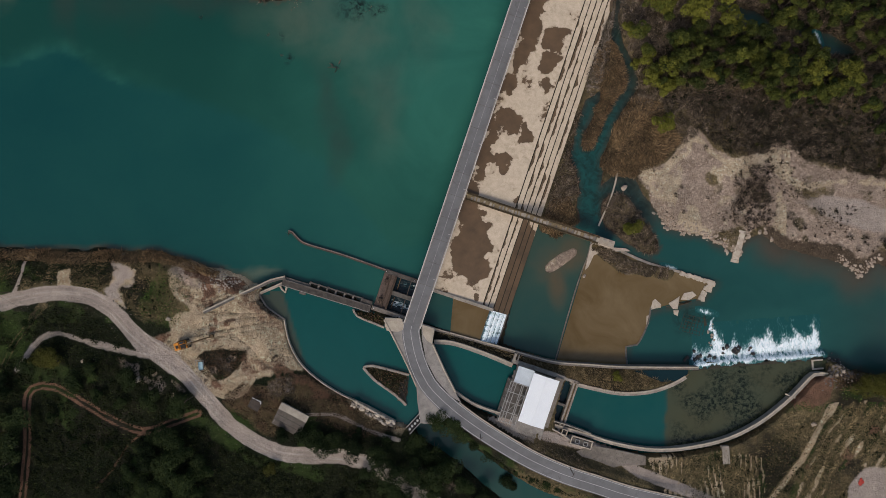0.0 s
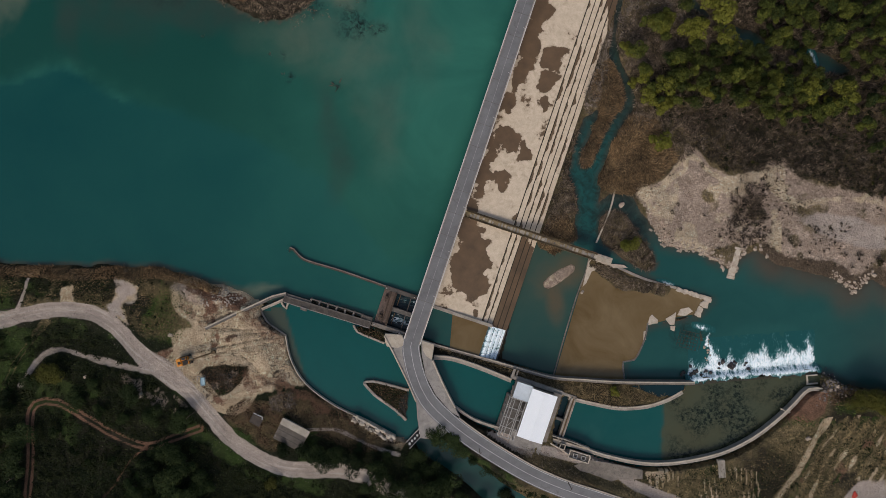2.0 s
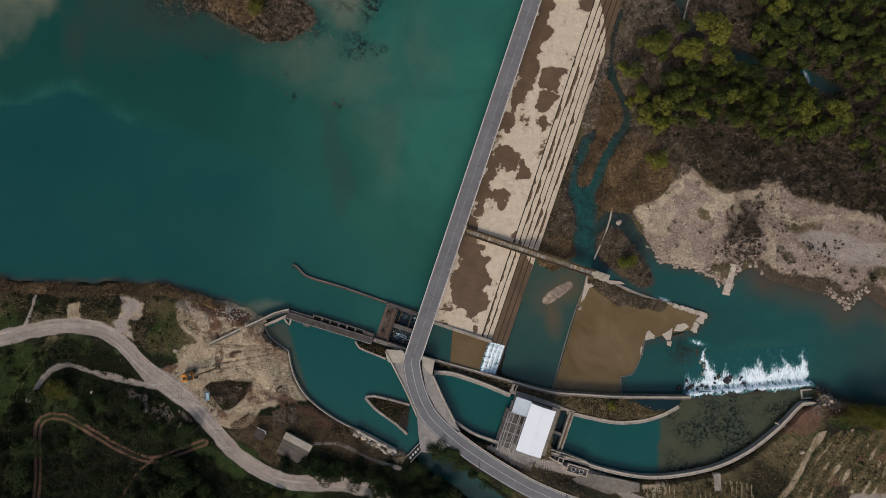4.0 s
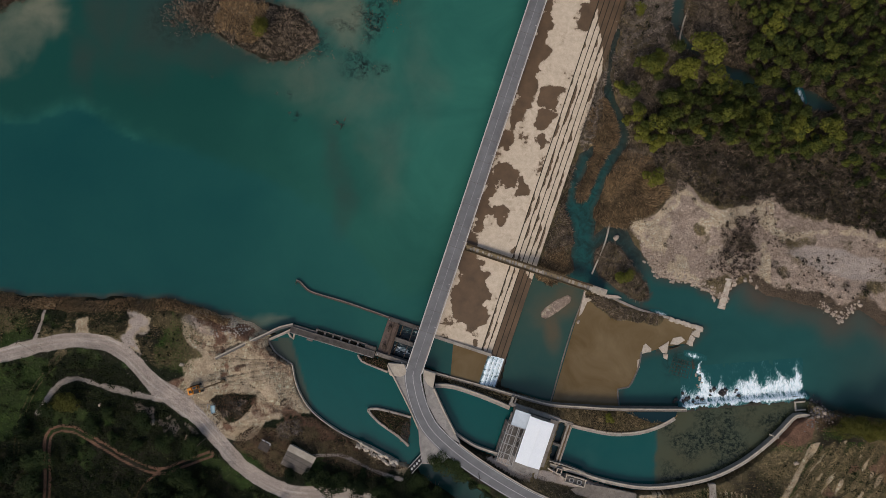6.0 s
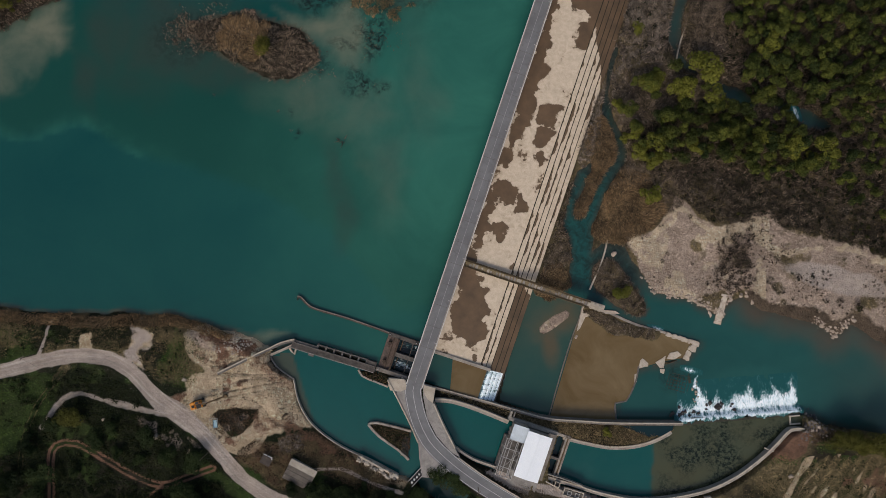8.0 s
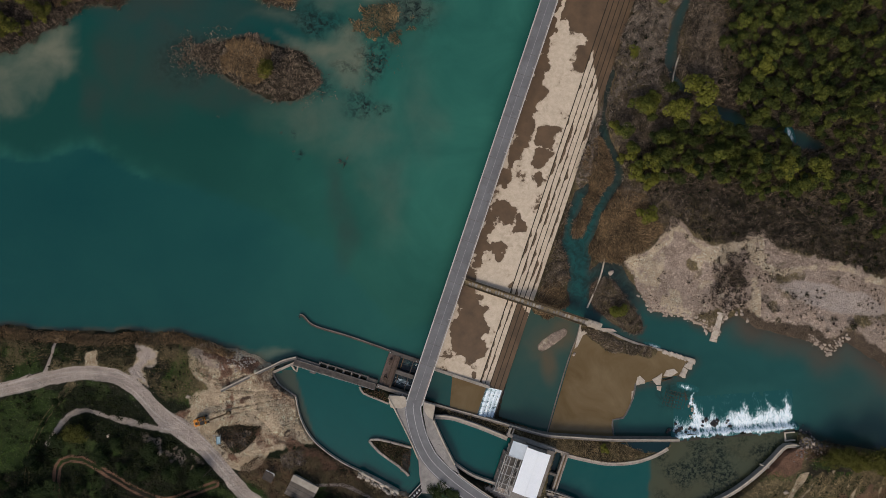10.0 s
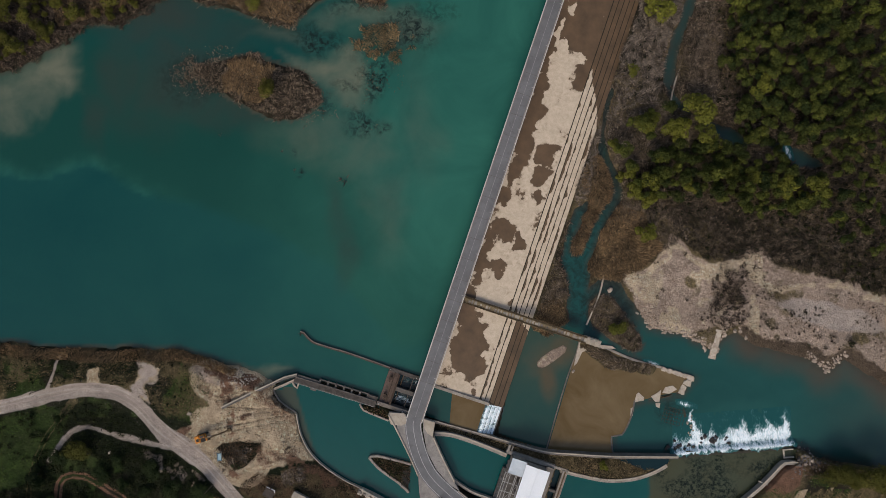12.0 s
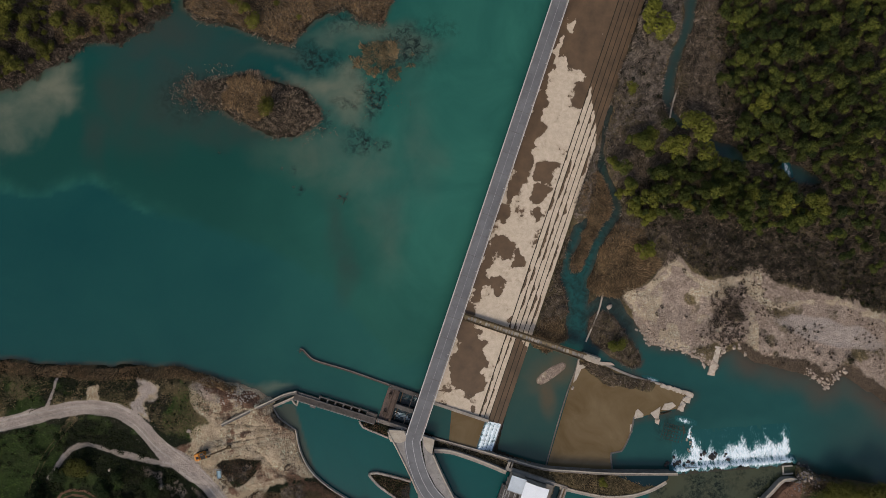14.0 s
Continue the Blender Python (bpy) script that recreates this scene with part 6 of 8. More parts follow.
part("bottom", boxes((-0.75, 0.75, -0.75, 0.75, 0, 0.1)), BLACK, well)
tagged(part("pavement", slab([(52.5, -69.5), (60, -70.8), (71, -73.2), (71, -76.4), (62, -76.6), (57, -78.2), (50, -74.8), (46.5, -71.5)], -1.6, -0.62), YARD), "cracked grey concrete yard", "pavement", kind="structure")
butt = tagged(part("buttress", boxes((-1.2, 1.2, -6.2, 0.2, -2, -0.55), (-1.2, -0.85, -6.2, 0.2, -0.55, -0.3), (0.85, 1.2, -6.2, 0.2, -0.55, -0.3), bevel=0.04), CONCRETE), "short concrete chute on the basin wall", "wall", kind="structure")
butt.matrix_world = pose(99.2, -69.8, 0, 0, 0, 4)
box_weir = thing("outlet_box", "bleached concrete outlet box at the weir end", "outlet", pose(133.2, -41.2, -3.6, 0, 0, 5))
part("rim", boxes((-2.0, -1.5, -1.8, 1.8, -2, 0.5), (-1.5, 2.0, 1.3, 1.8, -2, 0.5), (-1.5, 2.0, -1.8, -1.3, -2, 0.5), bevel=0.05), WHITE_CONCRETE, box_weir)
part("sill", boxes((-1.5, 2.0, -1.3, 1.3, -2, -0.4)), DARK_CONCRETE, box_weir)
tagged(part("overflow_pipe", rod(bmesh.new(), (121.0, -51.4, -2.0), (124.4, -52.8, -1.7), 0.28, seg=12), WHITE_CONCRETE), "pale overflow pipe through the basin wall", "pipe")

# ---- shed, hut, trough, ruin ----
SHED = pose(-53.3, -58.7, 0, 0, 0, -27.7)
shed = thing("shed", "old shed with weathered brown sheet roof beside the track", "shed", Matrix.Translation((0, 0, 2.6)) @ SHED)
part("wall", boxes((-4.9, 4.9, -3.6, -3.35, -1, 1.9), (-4.9, 4.9, 3.35, 3.6, -1, 2.2), (-4.9, -4.65, -3.35, 3.35, -1, 2.2), (4.65, 4.9, -3.35, 3.35, -1, 2.2)), CONCRETE, shed)
bm = bmesh.new()
for y0, z0, y1, z1 in ((-4.1, 1.9, 1.75, 2.9), (1.78, 2.9, 4.0, 2.45)):
    vs = [bm.verts.new(p) for p in ((-5.25, y0, z0), (5.25, y0, z0), (5.25, y1, z1), (-5.25, y1, z1))]
    bm.faces.new(vs)
bmesh.ops.solidify(bm, geom=bm.faces[:], thickness=0.1)
roof = part("roof", bm, BROWN_SHEET, shed, "weathered brown sheet roof")
part("ridge_strip", boxes((-5.3, 5.3, 1.7, 4.05, 0.0, 0.06)), PALE_CONCRETE, shed, "pale sheet strip along the ridge").matrix_local = Matrix.Translation((0, 0, 3.02)) @ Matrix.Rotation(radians(-11), 4, "X") @ Matrix.Translation((0, 0.1, 0.33))
for y in (-2.1, -0.1):
    part("batten", beam(bmesh.new(), (-5.2, y, 2.28 + (y + 2.1) * 0.17), (5.2, y, 2.28 + (y + 2.1) * 0.17), 0.12, 0.08), DARK_CONCRETE, roof)
DARK_ROOF = plain("dark_roof_sheet", (0.075, 0.058, 0.047), (0.035, 0.028, 0.023), 0.8, 0.85)
hut = thing("lean_to", "dark lean-to with a white pipe along its roof", "shelter", pose(-65.6, -53.6, 2.5, 0, 0, -28))
part("roof", boxes((-2.0, 2.0, -1.8, 1.6, 1.8, 1.9)), DARK_ROOF, hut, "dark brown sheet roof")
part("wall", boxes((-1.8, 1.8, -1.5, -1.35, -0.5, 1.8), (-1.8, -1.65, -1.35, 1.4, -0.5, 1.8), (1.65, 1.8, -1.35, 1.4, -0.5, 1.8)), DARK_CONCRETE, hut)
part("pipe", rod(rod(bmesh.new(), (-2.0, 1.75, 2.0), (1.4, 1.9, 2.0), 0.16), (1.4, 1.9, 2.0), (1.7, 1.1, 2.0), 0.16), RAIL, hut, "white pipe")
trough = thing("trough", "pale blue metal trough in a thin frame on weeds", "trough", pose(-84.6, -40.0, 2.9, 0, 0, 4))
part("tub", boxes((-0.75, 0.75, -1.8, 1.0, 0.3, 0.4), (-0.75, -0.65, -1.8, 1.0, 0.4, 0.8), (0.65, 0.75, -1.8, 1.0, 0.4, 0.8), (-0.65, 0.65, -1.8, -1.7, 0.4, 0.8), (-0.65, 0.65, 0.9, 1.0, 0.4, 0.8)), BLUE, trough)
part("frame", boxes((-1.9, 1.0, 1.5, 1.62, 0.5, 0.62), (-1.9, -1.78, -0.2, 1.5, 0.5, 0.62), (0.9, 1.0, -0.2, 1.5, 0.5, 0.62)), STEEL, trough)
for x in (-0.6, 0.6):
    part("leg", boxes((x - 0.06, x + 0.06, -1.6, -1.48, -0.3, 0.3), (x - 0.06, x + 0.06, 0.7, 0.82, -0.3, 0.3)), STEEL, trough)
tyre = tagged(part("tyre", bmesh.new(), BLACK), "old dark tyre lying in the weeds", "tyre")
bm = bmesh.new()
ring = [[bm.verts.new(((0.75 + 0.24 * math.cos(b)) * math.cos(a), (0.75 + 0.24 * math.cos(b)) * math.sin(a), 0.22 + 0.22 * math.sin(b))) for b in np.arange(8) * math.pi / 4] for a in np.arange(16) * math.pi / 8]
for i in range(16):
    for j in range(8):
        bm.faces.new((ring[i][j], ring[(i + 1) % 16][j], ring[(i + 1) % 16][(j + 1) % 8], ring[i][(j + 1) % 8]))
bm.to_mesh(tyre.data)
bm.free()
tyre.matrix_world = pose(-75.2, -38.5, float(ground_z(-75.2, -38.5)[0]) - 0.02)
# ---- sluice footbridge over the canal ----
FB = pose(-10.4, -61.0, 0.9, 0, 0, 47)
sluice = thing("sluice_footbridge", "dark steel sluice footbridge with pale round gate heads", "footbridge", FB)
part("deck", boxes((-3.8, 3.8, -1.1, 1.1, -0.2, 0.0)), BLACK, sluice, "dark steel deck")
for y in (-1.2, 1.2):
    part("beam", boxes((-4.2, 4.2, y - 0.12, y + 0.12, -0.4, 0.25)), STEEL, sluice)
for k in range(5):
    x = -2.8 + k * 1.35
    part("gate_head", rod(bmesh.new(), (x, 0.1 * (k % 2), 0), (x, 0.1 * (k % 2), 0.75), 0.42, 0.36, 12), RAIL, sluice, "white round gate head")
for x in (-4.0, 4.0):
    part("abutment", boxes((x - 0.6, x + 0.6, -1.5, 1.5, -4, -0.2)), CONCRETE, sluice)

# ---- excavator ----
DIG = pose(-90.3, -32.9, float(ground_z(-90.3, -32.9)[0]), 0, 0, 17)
digger = thing("excavator", "orange tracked excavator with its dark boom stretched out", "excavator", DIG)
for y in (-1.25, 1.25):
    bm = bmesh.new()
    outline = [(-2.0, 0.1), (1.7, 0.1), (2.1, 0.45), (1.8, 0.85), (-2.0, 0.85), (-2.3, 0.45)]
    low = [bm.verts.new((a, y - 0.3, b)) for a, b in outline]
    top = [bm.verts.new((a, y + 0.3, b)) for a, b in outline]
    bm.faces.new(low), bm.faces.new(top[::-1])
    for i in range(6):
        bm.faces.new((low[i], low[(i + 1) % 6], top[(i + 1) % 6], top[i]))
    bmesh.ops.recalc_face_normals(bm, faces=bm.faces)
    part("track", bm, BLACK, digger, "muddy black track")
part("turntable", rod(bmesh.new(), (0, 0, 0.7), (0, 0, 1.05), 1.1, seg=16), BLACK, digger)
body = part("body", boxes((-2.6, 1.3, -1.35, 1.35, 1.05, 1.75), (-2.9, -1.2, -1.3, 1.3, 1.2, 2.25), bevel=0.12), ORANGE, digger, "orange body with counterweight")
part("grille", boxes((-2.4, -1.4, -0.7, 0.3, 2.25, 2.32)), BLACK, body)
cab = part("cab", boxes((-0.7, 1.1, 0.35, 1.35, 1.75, 3.0), bevel=0.1), ORANGE, digger)
part("window", boxes((-0.5, 0.95, 0.45, 1.25, 3.0, 3.03), (1.1, 1.13, 0.45, 1.25, 1.9, 2.9)), GLASS_DARK, cab, "dark cab glass")
part("engine_cover", boxes((-0.9, 0.9, -1.3, 0.2, 1.75, 2.0), bevel=0.06), BLACK, digger)
part("boom", beam(beam(bmesh.new(), (1.0, -0.1, 1.7), (4.0, -0.1, 3.6), 0.5, 0.6), (4.0, -0.1, 3.6), (6.6, -0.1, 2.7), 0.45, 0.5), RUST, digger, "dark dusty boom")
part("stick", beam(bmesh.new(), (6.4, -0.1, 2.9), (9.4, -0.1, 0.9), 0.4, 0.45), RUST, digger)
part("ram", rod(bmesh.new(), (2.0, 0.25, 2.5), (4.2, 0.25, 3.8), 0.1), STEEL, digger)
part("bucket", boxes((9.0, 10.6, -0.7, 0.5, 0.0, 0.9), bevel=0.2), RUST, digger, "dark bucket")

# ---- poles and cables ----
def pole(x, y, high, turn):
    z = float(ground_z(x, y)[0])
    p = thing("utility_pole", "grey wooden utility pole with a short crossarm", "pole", pose(x, y, z, 0, 0, turn), "utility poles")
    part("shaft", rod(bmesh.new(), (0, 0, -0.3), (0, 0, high), 0.16, 0.1), WOOD, p)
    part("crossarm", boxes((-0.9, 0.9, -0.07, 0.07, high - 0.6, high - 0.45)), WOOD, p)
    return Vector((x, y, z + high - 0.4))


tops = [pole(-150.8, -14.8, 7.5, 60), pole(-87.2, -51.0, 7.5, 50), pole(-64.0, -50.4, 6.5, 80)]
pole(-147.6, -72.4, 8.0, 40), pole(43.6, -76.2, 7.0, 60), pole(12.2, -64.2, 6.0, 40)
for a, b in zip(tops, tops[1:]):
    line = [a.lerp(b, s) - Vector((0, 0, 2.4 * s * (1 - s))) for s in np.linspace(0, 1, 9)]
    bm = bmesh.new()
    for p, q in zip(line, line[1:]):
        rod(bm, p, q, 0.025, seg=5)
    tagged(part("overhead_cable", bm, BLACK), "thin dark overhead cable between poles", "cable", group="overhead cables")

# ---- broken weir and loose concrete ----
ramp_slab = tagged(part("concrete_ramp", boxes((-1.25, 1.25, -5.4, 5.2, -1.2, 0.25), (-1.4, 1.5, -6.6, -5.5, -1.4, 0.0), bevel=0.06), WHITE_CONCRETE), "bleached concrete slab lying on the gravel bank", "slab")
ramp_slab.matrix_world = pose(105.3, 1.6, -4.3, 4, 0, -12)
rng = random.Random(5)


def slab_piece(outline, z, thick=0.5):
    tagged(part("concrete_slab", slab(outline, z - thick, z), WHITE_CONCRETE), "broken bleached concrete slab by the silt pool", "slab", group="broken slabs")


slab_piece([(73.8, -21.8), (74.6, -18.6), (75.5, -17.9), (77.6, -19.8), (77.5, -21.0), (75.6, -21.3)], -4.36)
slab_piece([(80.3, -19.4), (82.4, -18.2), (84.2, -16.9), (83.5, -21.6), (82.0, -21.5)], -4.3)
slab_piece([(84.6, -18.1), (85.8, -15.8), (88.8, -15.2), (90.3, -16.6), (87.6, -18.3)], -4.34)
slab_piece([(82.2, -22.0), (84.0, -22.0), (83.6, -24.0), (82.3, -23.4)], -4.5)
slab_piece([(72.4, -24.0), (73.5, -23.6), (73.2, -27.0), (72.3, -27.1)], -4.4)
slab_piece([(53.1, 2.2), (56.4, 0.9), (65.0, 0.2), (66.5, -0.8), (57, -0.9), (53.4, -2.2), (51.4, -6.5), (50.2, -7.6), (52.2, 1.4)], -4.3)
wall(WEIR_N[1:4] + [(84.4, -8.2)], 0.9, -6, -4.42, CONCRETE, "worn concrete weir sill along the silt pool")
for k in range(34):
    s = k / 33
    x, y = (84.6 + 12.0 * s, -8.3 - 3.7 * s) if k < 20 else (96.3 - 4.6 * (k - 20) / 13 + rng.uniform(-1.2, 1.2), -12.6 - 5.0 * (k - 20) / 13 + rng.uniform(-0.5, 0.5))
    if k < 20:
        x, y = 84.8 + 0.6 * k, -8.2 - 0.185 * k - 0.5 + rng.uniform(-0.15, 0.15)
    w, d = rng.uniform(0.35, 0.55) if k < 20 else rng.uniform(0.5, 1.0), rng.uniform(0.5, 0.9)
    ob = tagged(part("concrete_block", boxes((-w, w, -d, d, -1.2, rng.uniform(0.1, 0.35)), bevel=0.07), WHITE_CONCRETE), "loose bleached concrete block on the broken weir", "block", group="weir blocks")
    ob.matrix_world = pose(x, y, -4.45, rng.uniform(-6, 6), rng.uniform(-6, 6), -17 + rng.uniform(-14, 14))
grid = thing("sunken_grid", "sunken dark concrete grid in the river", "grid", pose(89.4, -27.2, -4.78, 0, 0, -14))
rng = random.Random(8)
for k in range(8):
    part("bar", beam(bmesh.new(), (-4.4 + k * 1.2, -3.4 + rng.uniform(0, 1.8), -0.12), (-4.3 + k * 1.2 + rng.uniform(-0.2, 0.2), 3.4 - rng.uniform(0, 2.2), -0.1 - rng.uniform(0, 0.1)), 0.16, 0.16), DARKEST_CONCRETE, grid)
for k in range(6):
    part("bar", beam(bmesh.new(), (-4.4 + rng.uniform(0, 1.6), -3.1 + k * 1.2, -0.12), (4.3 - rng.uniform(0, 2.0), -3.1 + k * 1.2 + rng.uniform(-0.2, 0.2), -0.1), 0.16, 0.16), DARKEST_CONCRETE, grid)
tagged(part("groyne", slab([(-0.6, 0), (0.9, -4.5), (1.7, -9.5), (0.9, -9.8), (-0.4, -4.5)], -0.8, -0.02), DARKEST_CONCRETE), "sunken broken concrete edge in the river", "slab").matrix_world = pose(93.6, -23.2, -4.86)


def rock_mesh(seed, flat=0.7):
    r = random.Random(seed)
    bm = bmesh.new()
    bmesh.ops.create_icosphere(bm, subdivisions=2, radius=1.0)
    for v in bm.verts:
        n = noise.noise(v.co * 1.1 + Vector((seed * 3.1, 0, 0)))
        v.co *= 0.85 + 0.5 * n + r.uniform(-0.05, 0.05)
        v.co.z *= flat
        v.co.x *= 1.25
    return bm


rack = thing("trash_rack", "dark slatted trash rack beside a small islet", "rack", pose(-14.6, -49.2, 0.7, 0, 0, 82))
for k in range(7):
    part("slat", boxes((-4.4 + k * 0.25, 4.6 - k * 0.35, -1.3 + k * 0.42, -1.08 + k * 0.42, -0.1, 0.12)), BLACK, rack)
part("rail", boxes((-4.2, -4.0, -1.4, 1.6, -0.3, 0.0), (2.2, 2.4, -1.4, 1.6, -0.3, 0.0)), RUST, rack)
ROCKS = []
for seed in range(5):
    me = bpy.data.meshes.new("rock")
    bm = rock_mesh(seed)
    bm.to_mesh(me)
    bm.free()
    me.materials.append(ROCK)
    ROCKS.append(me)
rng = random.Random(11)
ruin = thing("ruined_wall", "crumbling pale masonry wall along the canal", "ruin", pose(-25.2, -57.4, 2.1, 0, 0, -28.5))
for k in range(30):
    bm = rock_mesh(30 + k, 0.8)
    bmesh.ops.scale(bm, vec=(rng.uniform(0.5, 1.0), rng.uniform(0.4, 0.9), rng.uniform(0.5, 0.9)), verts=bm.verts)
    bmesh.ops.translate(bm, vec=(-7.6 + k * 0.52 + rng.uniform(-0.4, 0.4), rng.uniform(-1.1, 1.1), rng.uniform(-0.3, 0.3)), verts=bm.verts)
    part("masonry", bm, WHITE_CONCRETE if k % 4 else GREY_CONCRETE, ruin)
part("footing", boxes((-8.2, 1.4, 0.5, 1.2, -1.5, 0.35), (2.0, 7.8, 0.4, 1.1, -1.5, 0.1), (-8.2, -7.4, -1.4, 0.5, -1.5, 0.3), bevel=0.1), PALE_CONCRETE, ruin)
WET_ROCK = plain("wet_rock", (0.06, 0.05, 0.045), (0.028, 0.024, 0.022), 0.9, 0.4)
rng = random.Random(21)


def rock(x, y, size, z=None, label="pale boulder on the gravel bank", wet=False, group="bank boulders"):
    me = rng.choice(ROCKS)
    if wet:
        me = me.copy()
        me.materials[0] = WET_ROCK
    ob = tagged(new("boulder", me), label, "rock", group)
    z = float(ground_z(x, y)[0]) if z is None else z
    ob.matrix_world = pose(x, y, z + size * 0.12, rng.uniform(-20, 20), rng.uniform(-20, 20), rng.uniform(0, 360)) @ Matrix.Scale(size, 4)


shore = smooth_line(GRAVEL_SHORE, 1.0)
for k in range(150):
    p = shore[int(rng.uniform(0.08, 0.4) * len(shore)) if k < 110 else int(rng.uniform(0.56, 0.66) * len(shore))]
    off = abs(rng.gauss(0, 2.2))
    rock(p[0] + rng.uniform(-1, 1), p[1] + off - 0.6, rng.uniform(0.25, 0.75) * (1.25 if off < 1.5 else 0.8))
for k in range(16):
    rock(91.5 + rng.gauss(0, 2.6), -40.0 + abs(rng.gauss(0, 1.4)), rng.uniform(0.35, 0.7), -4.5, "wet dark boulder in the white water", True, "rapids boulders")
for k in range(14):
    rock(rng.uniform(99, 111), -36.5 + rng.uniform(-1.2, 1.6), rng.uniform(0.4, 0.9), -4.55, "wet dark boulder in the white water", True, "rapids boulders")
for k in range(9):
    rock(96.2 + rng.gauss(0, 0.8) - k * 0.05, -27.0 - k * 0.95, rng.uniform(0.25, 0.55), -4.75, "pale boulder in the river", False, "river boulders")
for k in range(40):
    rock(139 + rng.uniform(-4, 5), -41 + rng.uniform(-4, 3.5), rng.uniform(0.35, 0.9), None, "grey boulder beside the weir", k % 3 != 1, "weir boulders")
for x, y, s in ((50.0, -9.6, 0.7), (64.2, 22.0, 1.0), (-106.5, -45.3, 1.1), (-126.0, -38.9, 0.6), (-92, -34.9, 0.5), (-96, -24.2, 0.8), (68.5, -7.2, 0.4), (70.5, -7.8, 0.3), (130.4, -61.8, 0.9), (74, -7, 0.35)):
    rock(x, y, s, max(float(ground_z(x, y)[0]), -4.5))
cloth = tagged(part("tarpaulin", rock_mesh(9, 0.4), RED), "crumpled red tarpaulin on the gravel yard", "tarpaulin")
cloth.matrix_world = pose(147.3, -82.2, float(ground_z(147.3, -82.2)[0]) + 0.2) @ Matrix.Diagonal((0.9, 1.6, 0.8, 1))
snag = tagged(part("driftwood", bmesh.new(), WOOD), "grey driftwood snag standing in the reservoir", "driftwood")
bm = bmesh.new()
for k in range(9):
    a = rng.uniform(0, 6.28)
    rod(bm, (rng.uniform(-0.4, 0.4), rng.uniform(-0.4, 0.4), -1.0), (math.cos(a) * rng.uniform(0.8, 2.4), math.sin(a) * rng.uniform(0.8, 2.4), rng.uniform(0.4, 1.6)), 0.16, 0.05, 6)
bm.to_mesh(snag.data)
bm.free()
snag.matrix_world = pose(-38.0, 64.2, 0) @ Matrix.Scale(1.5, 4)
for x, y in ((-57.0, 67.5), (-85.1, 81.1), (-61.5, 74.7), (-54.9, -0.0 + 5.4)):
    small = new("driftwood", snag.data)
    tagged(small, "small dark driftwood at the water surface", "driftwood")
    small.matrix_world = pose(x, y, 0.0 if y > 20 else 0.6, 0, 0, rng.uniform(0, 360)) @ Matrix.Scale(0.5, 4)

# ---- plants ----
RS = np.random.RandomState(12)


def pebbles(name, label, mat, spots, seed=3):
    """Many small stones as one mesh."""
    me = bmesh.new()
    bmesh.ops.create_icosphere(me, subdivisions=1, radius=1.0)
    base = np.array([v.co[:] for v in me.verts])
    tri = np.array([[v.index for v in f.verts] for f in me.faces])
    me.free()
    r = np.random.RandomState(seed)
    p = np.array(spots)
    n = len(p)
    v = base[None] * r.uniform(0.6, 1.3, (n, 1, 3)) * (1, 1, 0.7) * r.uniform(0.85, 1.15, (n, len(base), 1)) * p[:, 2][:, None, None]
    v[..., 0] += p[:, 0][:, None]
    v[..., 1] += p[:, 1][:, None]
    v[..., 2] += ground_z(p[:, 0], p[:, 1])[:, None]
    f = tri[None] + (np.arange(n) * len(base))[:, None, None]
    return tagged(link_mesh(name, v.reshape(-1, 3), f.reshape(-1, 3), mat), label, "stones", kind="stuff")


def scatter(shape, spacing, jitter=0.45, clear=0.0):
    """Plan points inside an outline, unevenly spaced."""
    p = np.array(shape)
    gx, gy = np.arange(p[:, 0].min(), p[:, 0].max(), spacing), np.arange(p[:, 1].min(), p[:, 1].max(), spacing * 0.87)
    x, y = np.meshgrid(gx, gy)
    x[1::2] += spacing / 2
    x, y = x.ravel() + RS.uniform(-jitter, jitter, x.size) * spacing, y.ravel() + RS.uniform(-jitter, jitter, y.size) * spacing
    keep = off_shape(x, y, shape) < -clear
    return x[keep], y[keep]


def blades(x, y, z, length, lean, heading, wide, droop=0.35):
    """Stalks that taper and bend over: vertices and triangles."""
    n = len(x)
    out = np.stack([np.cos(heading), np.sin(heading)], 1)
    side = np.stack([-out[:, 1], out[:, 0]], 1) * (wide / 2)[:, None]
    base = np.stack([x, y], 1)
    flat, up = (np.sin(lean) * length)[:, None], np.cos(lean) * length
    mid, tip = base + out * flat * 0.5, base + out * flat
    zm, zt = z + up * 0.62, z + up * (1 - droop)
    v = np.empty((n, 5, 3))
    v[:, 0, :2], v[:, 1, :2], v[:, 2, :2], v[:, 3, :2], v[:, 4, :2] = base - side, base + side, mid + side * 0.8, mid - side * 0.8, tip
    v[:, 0, 2] = v[:, 1, 2] = z - 0.1
    v[:, 2, 2] = v[:, 3, 2] = zm
    v[:, 4, 2] = zt
    k = np.arange(n)[:, None] * 5
    f = np.concatenate([k + [0, 1, 2], k + [0, 2, 3], k + [3, 2, 4]], 0)
    return v.reshape(-1, 3), f


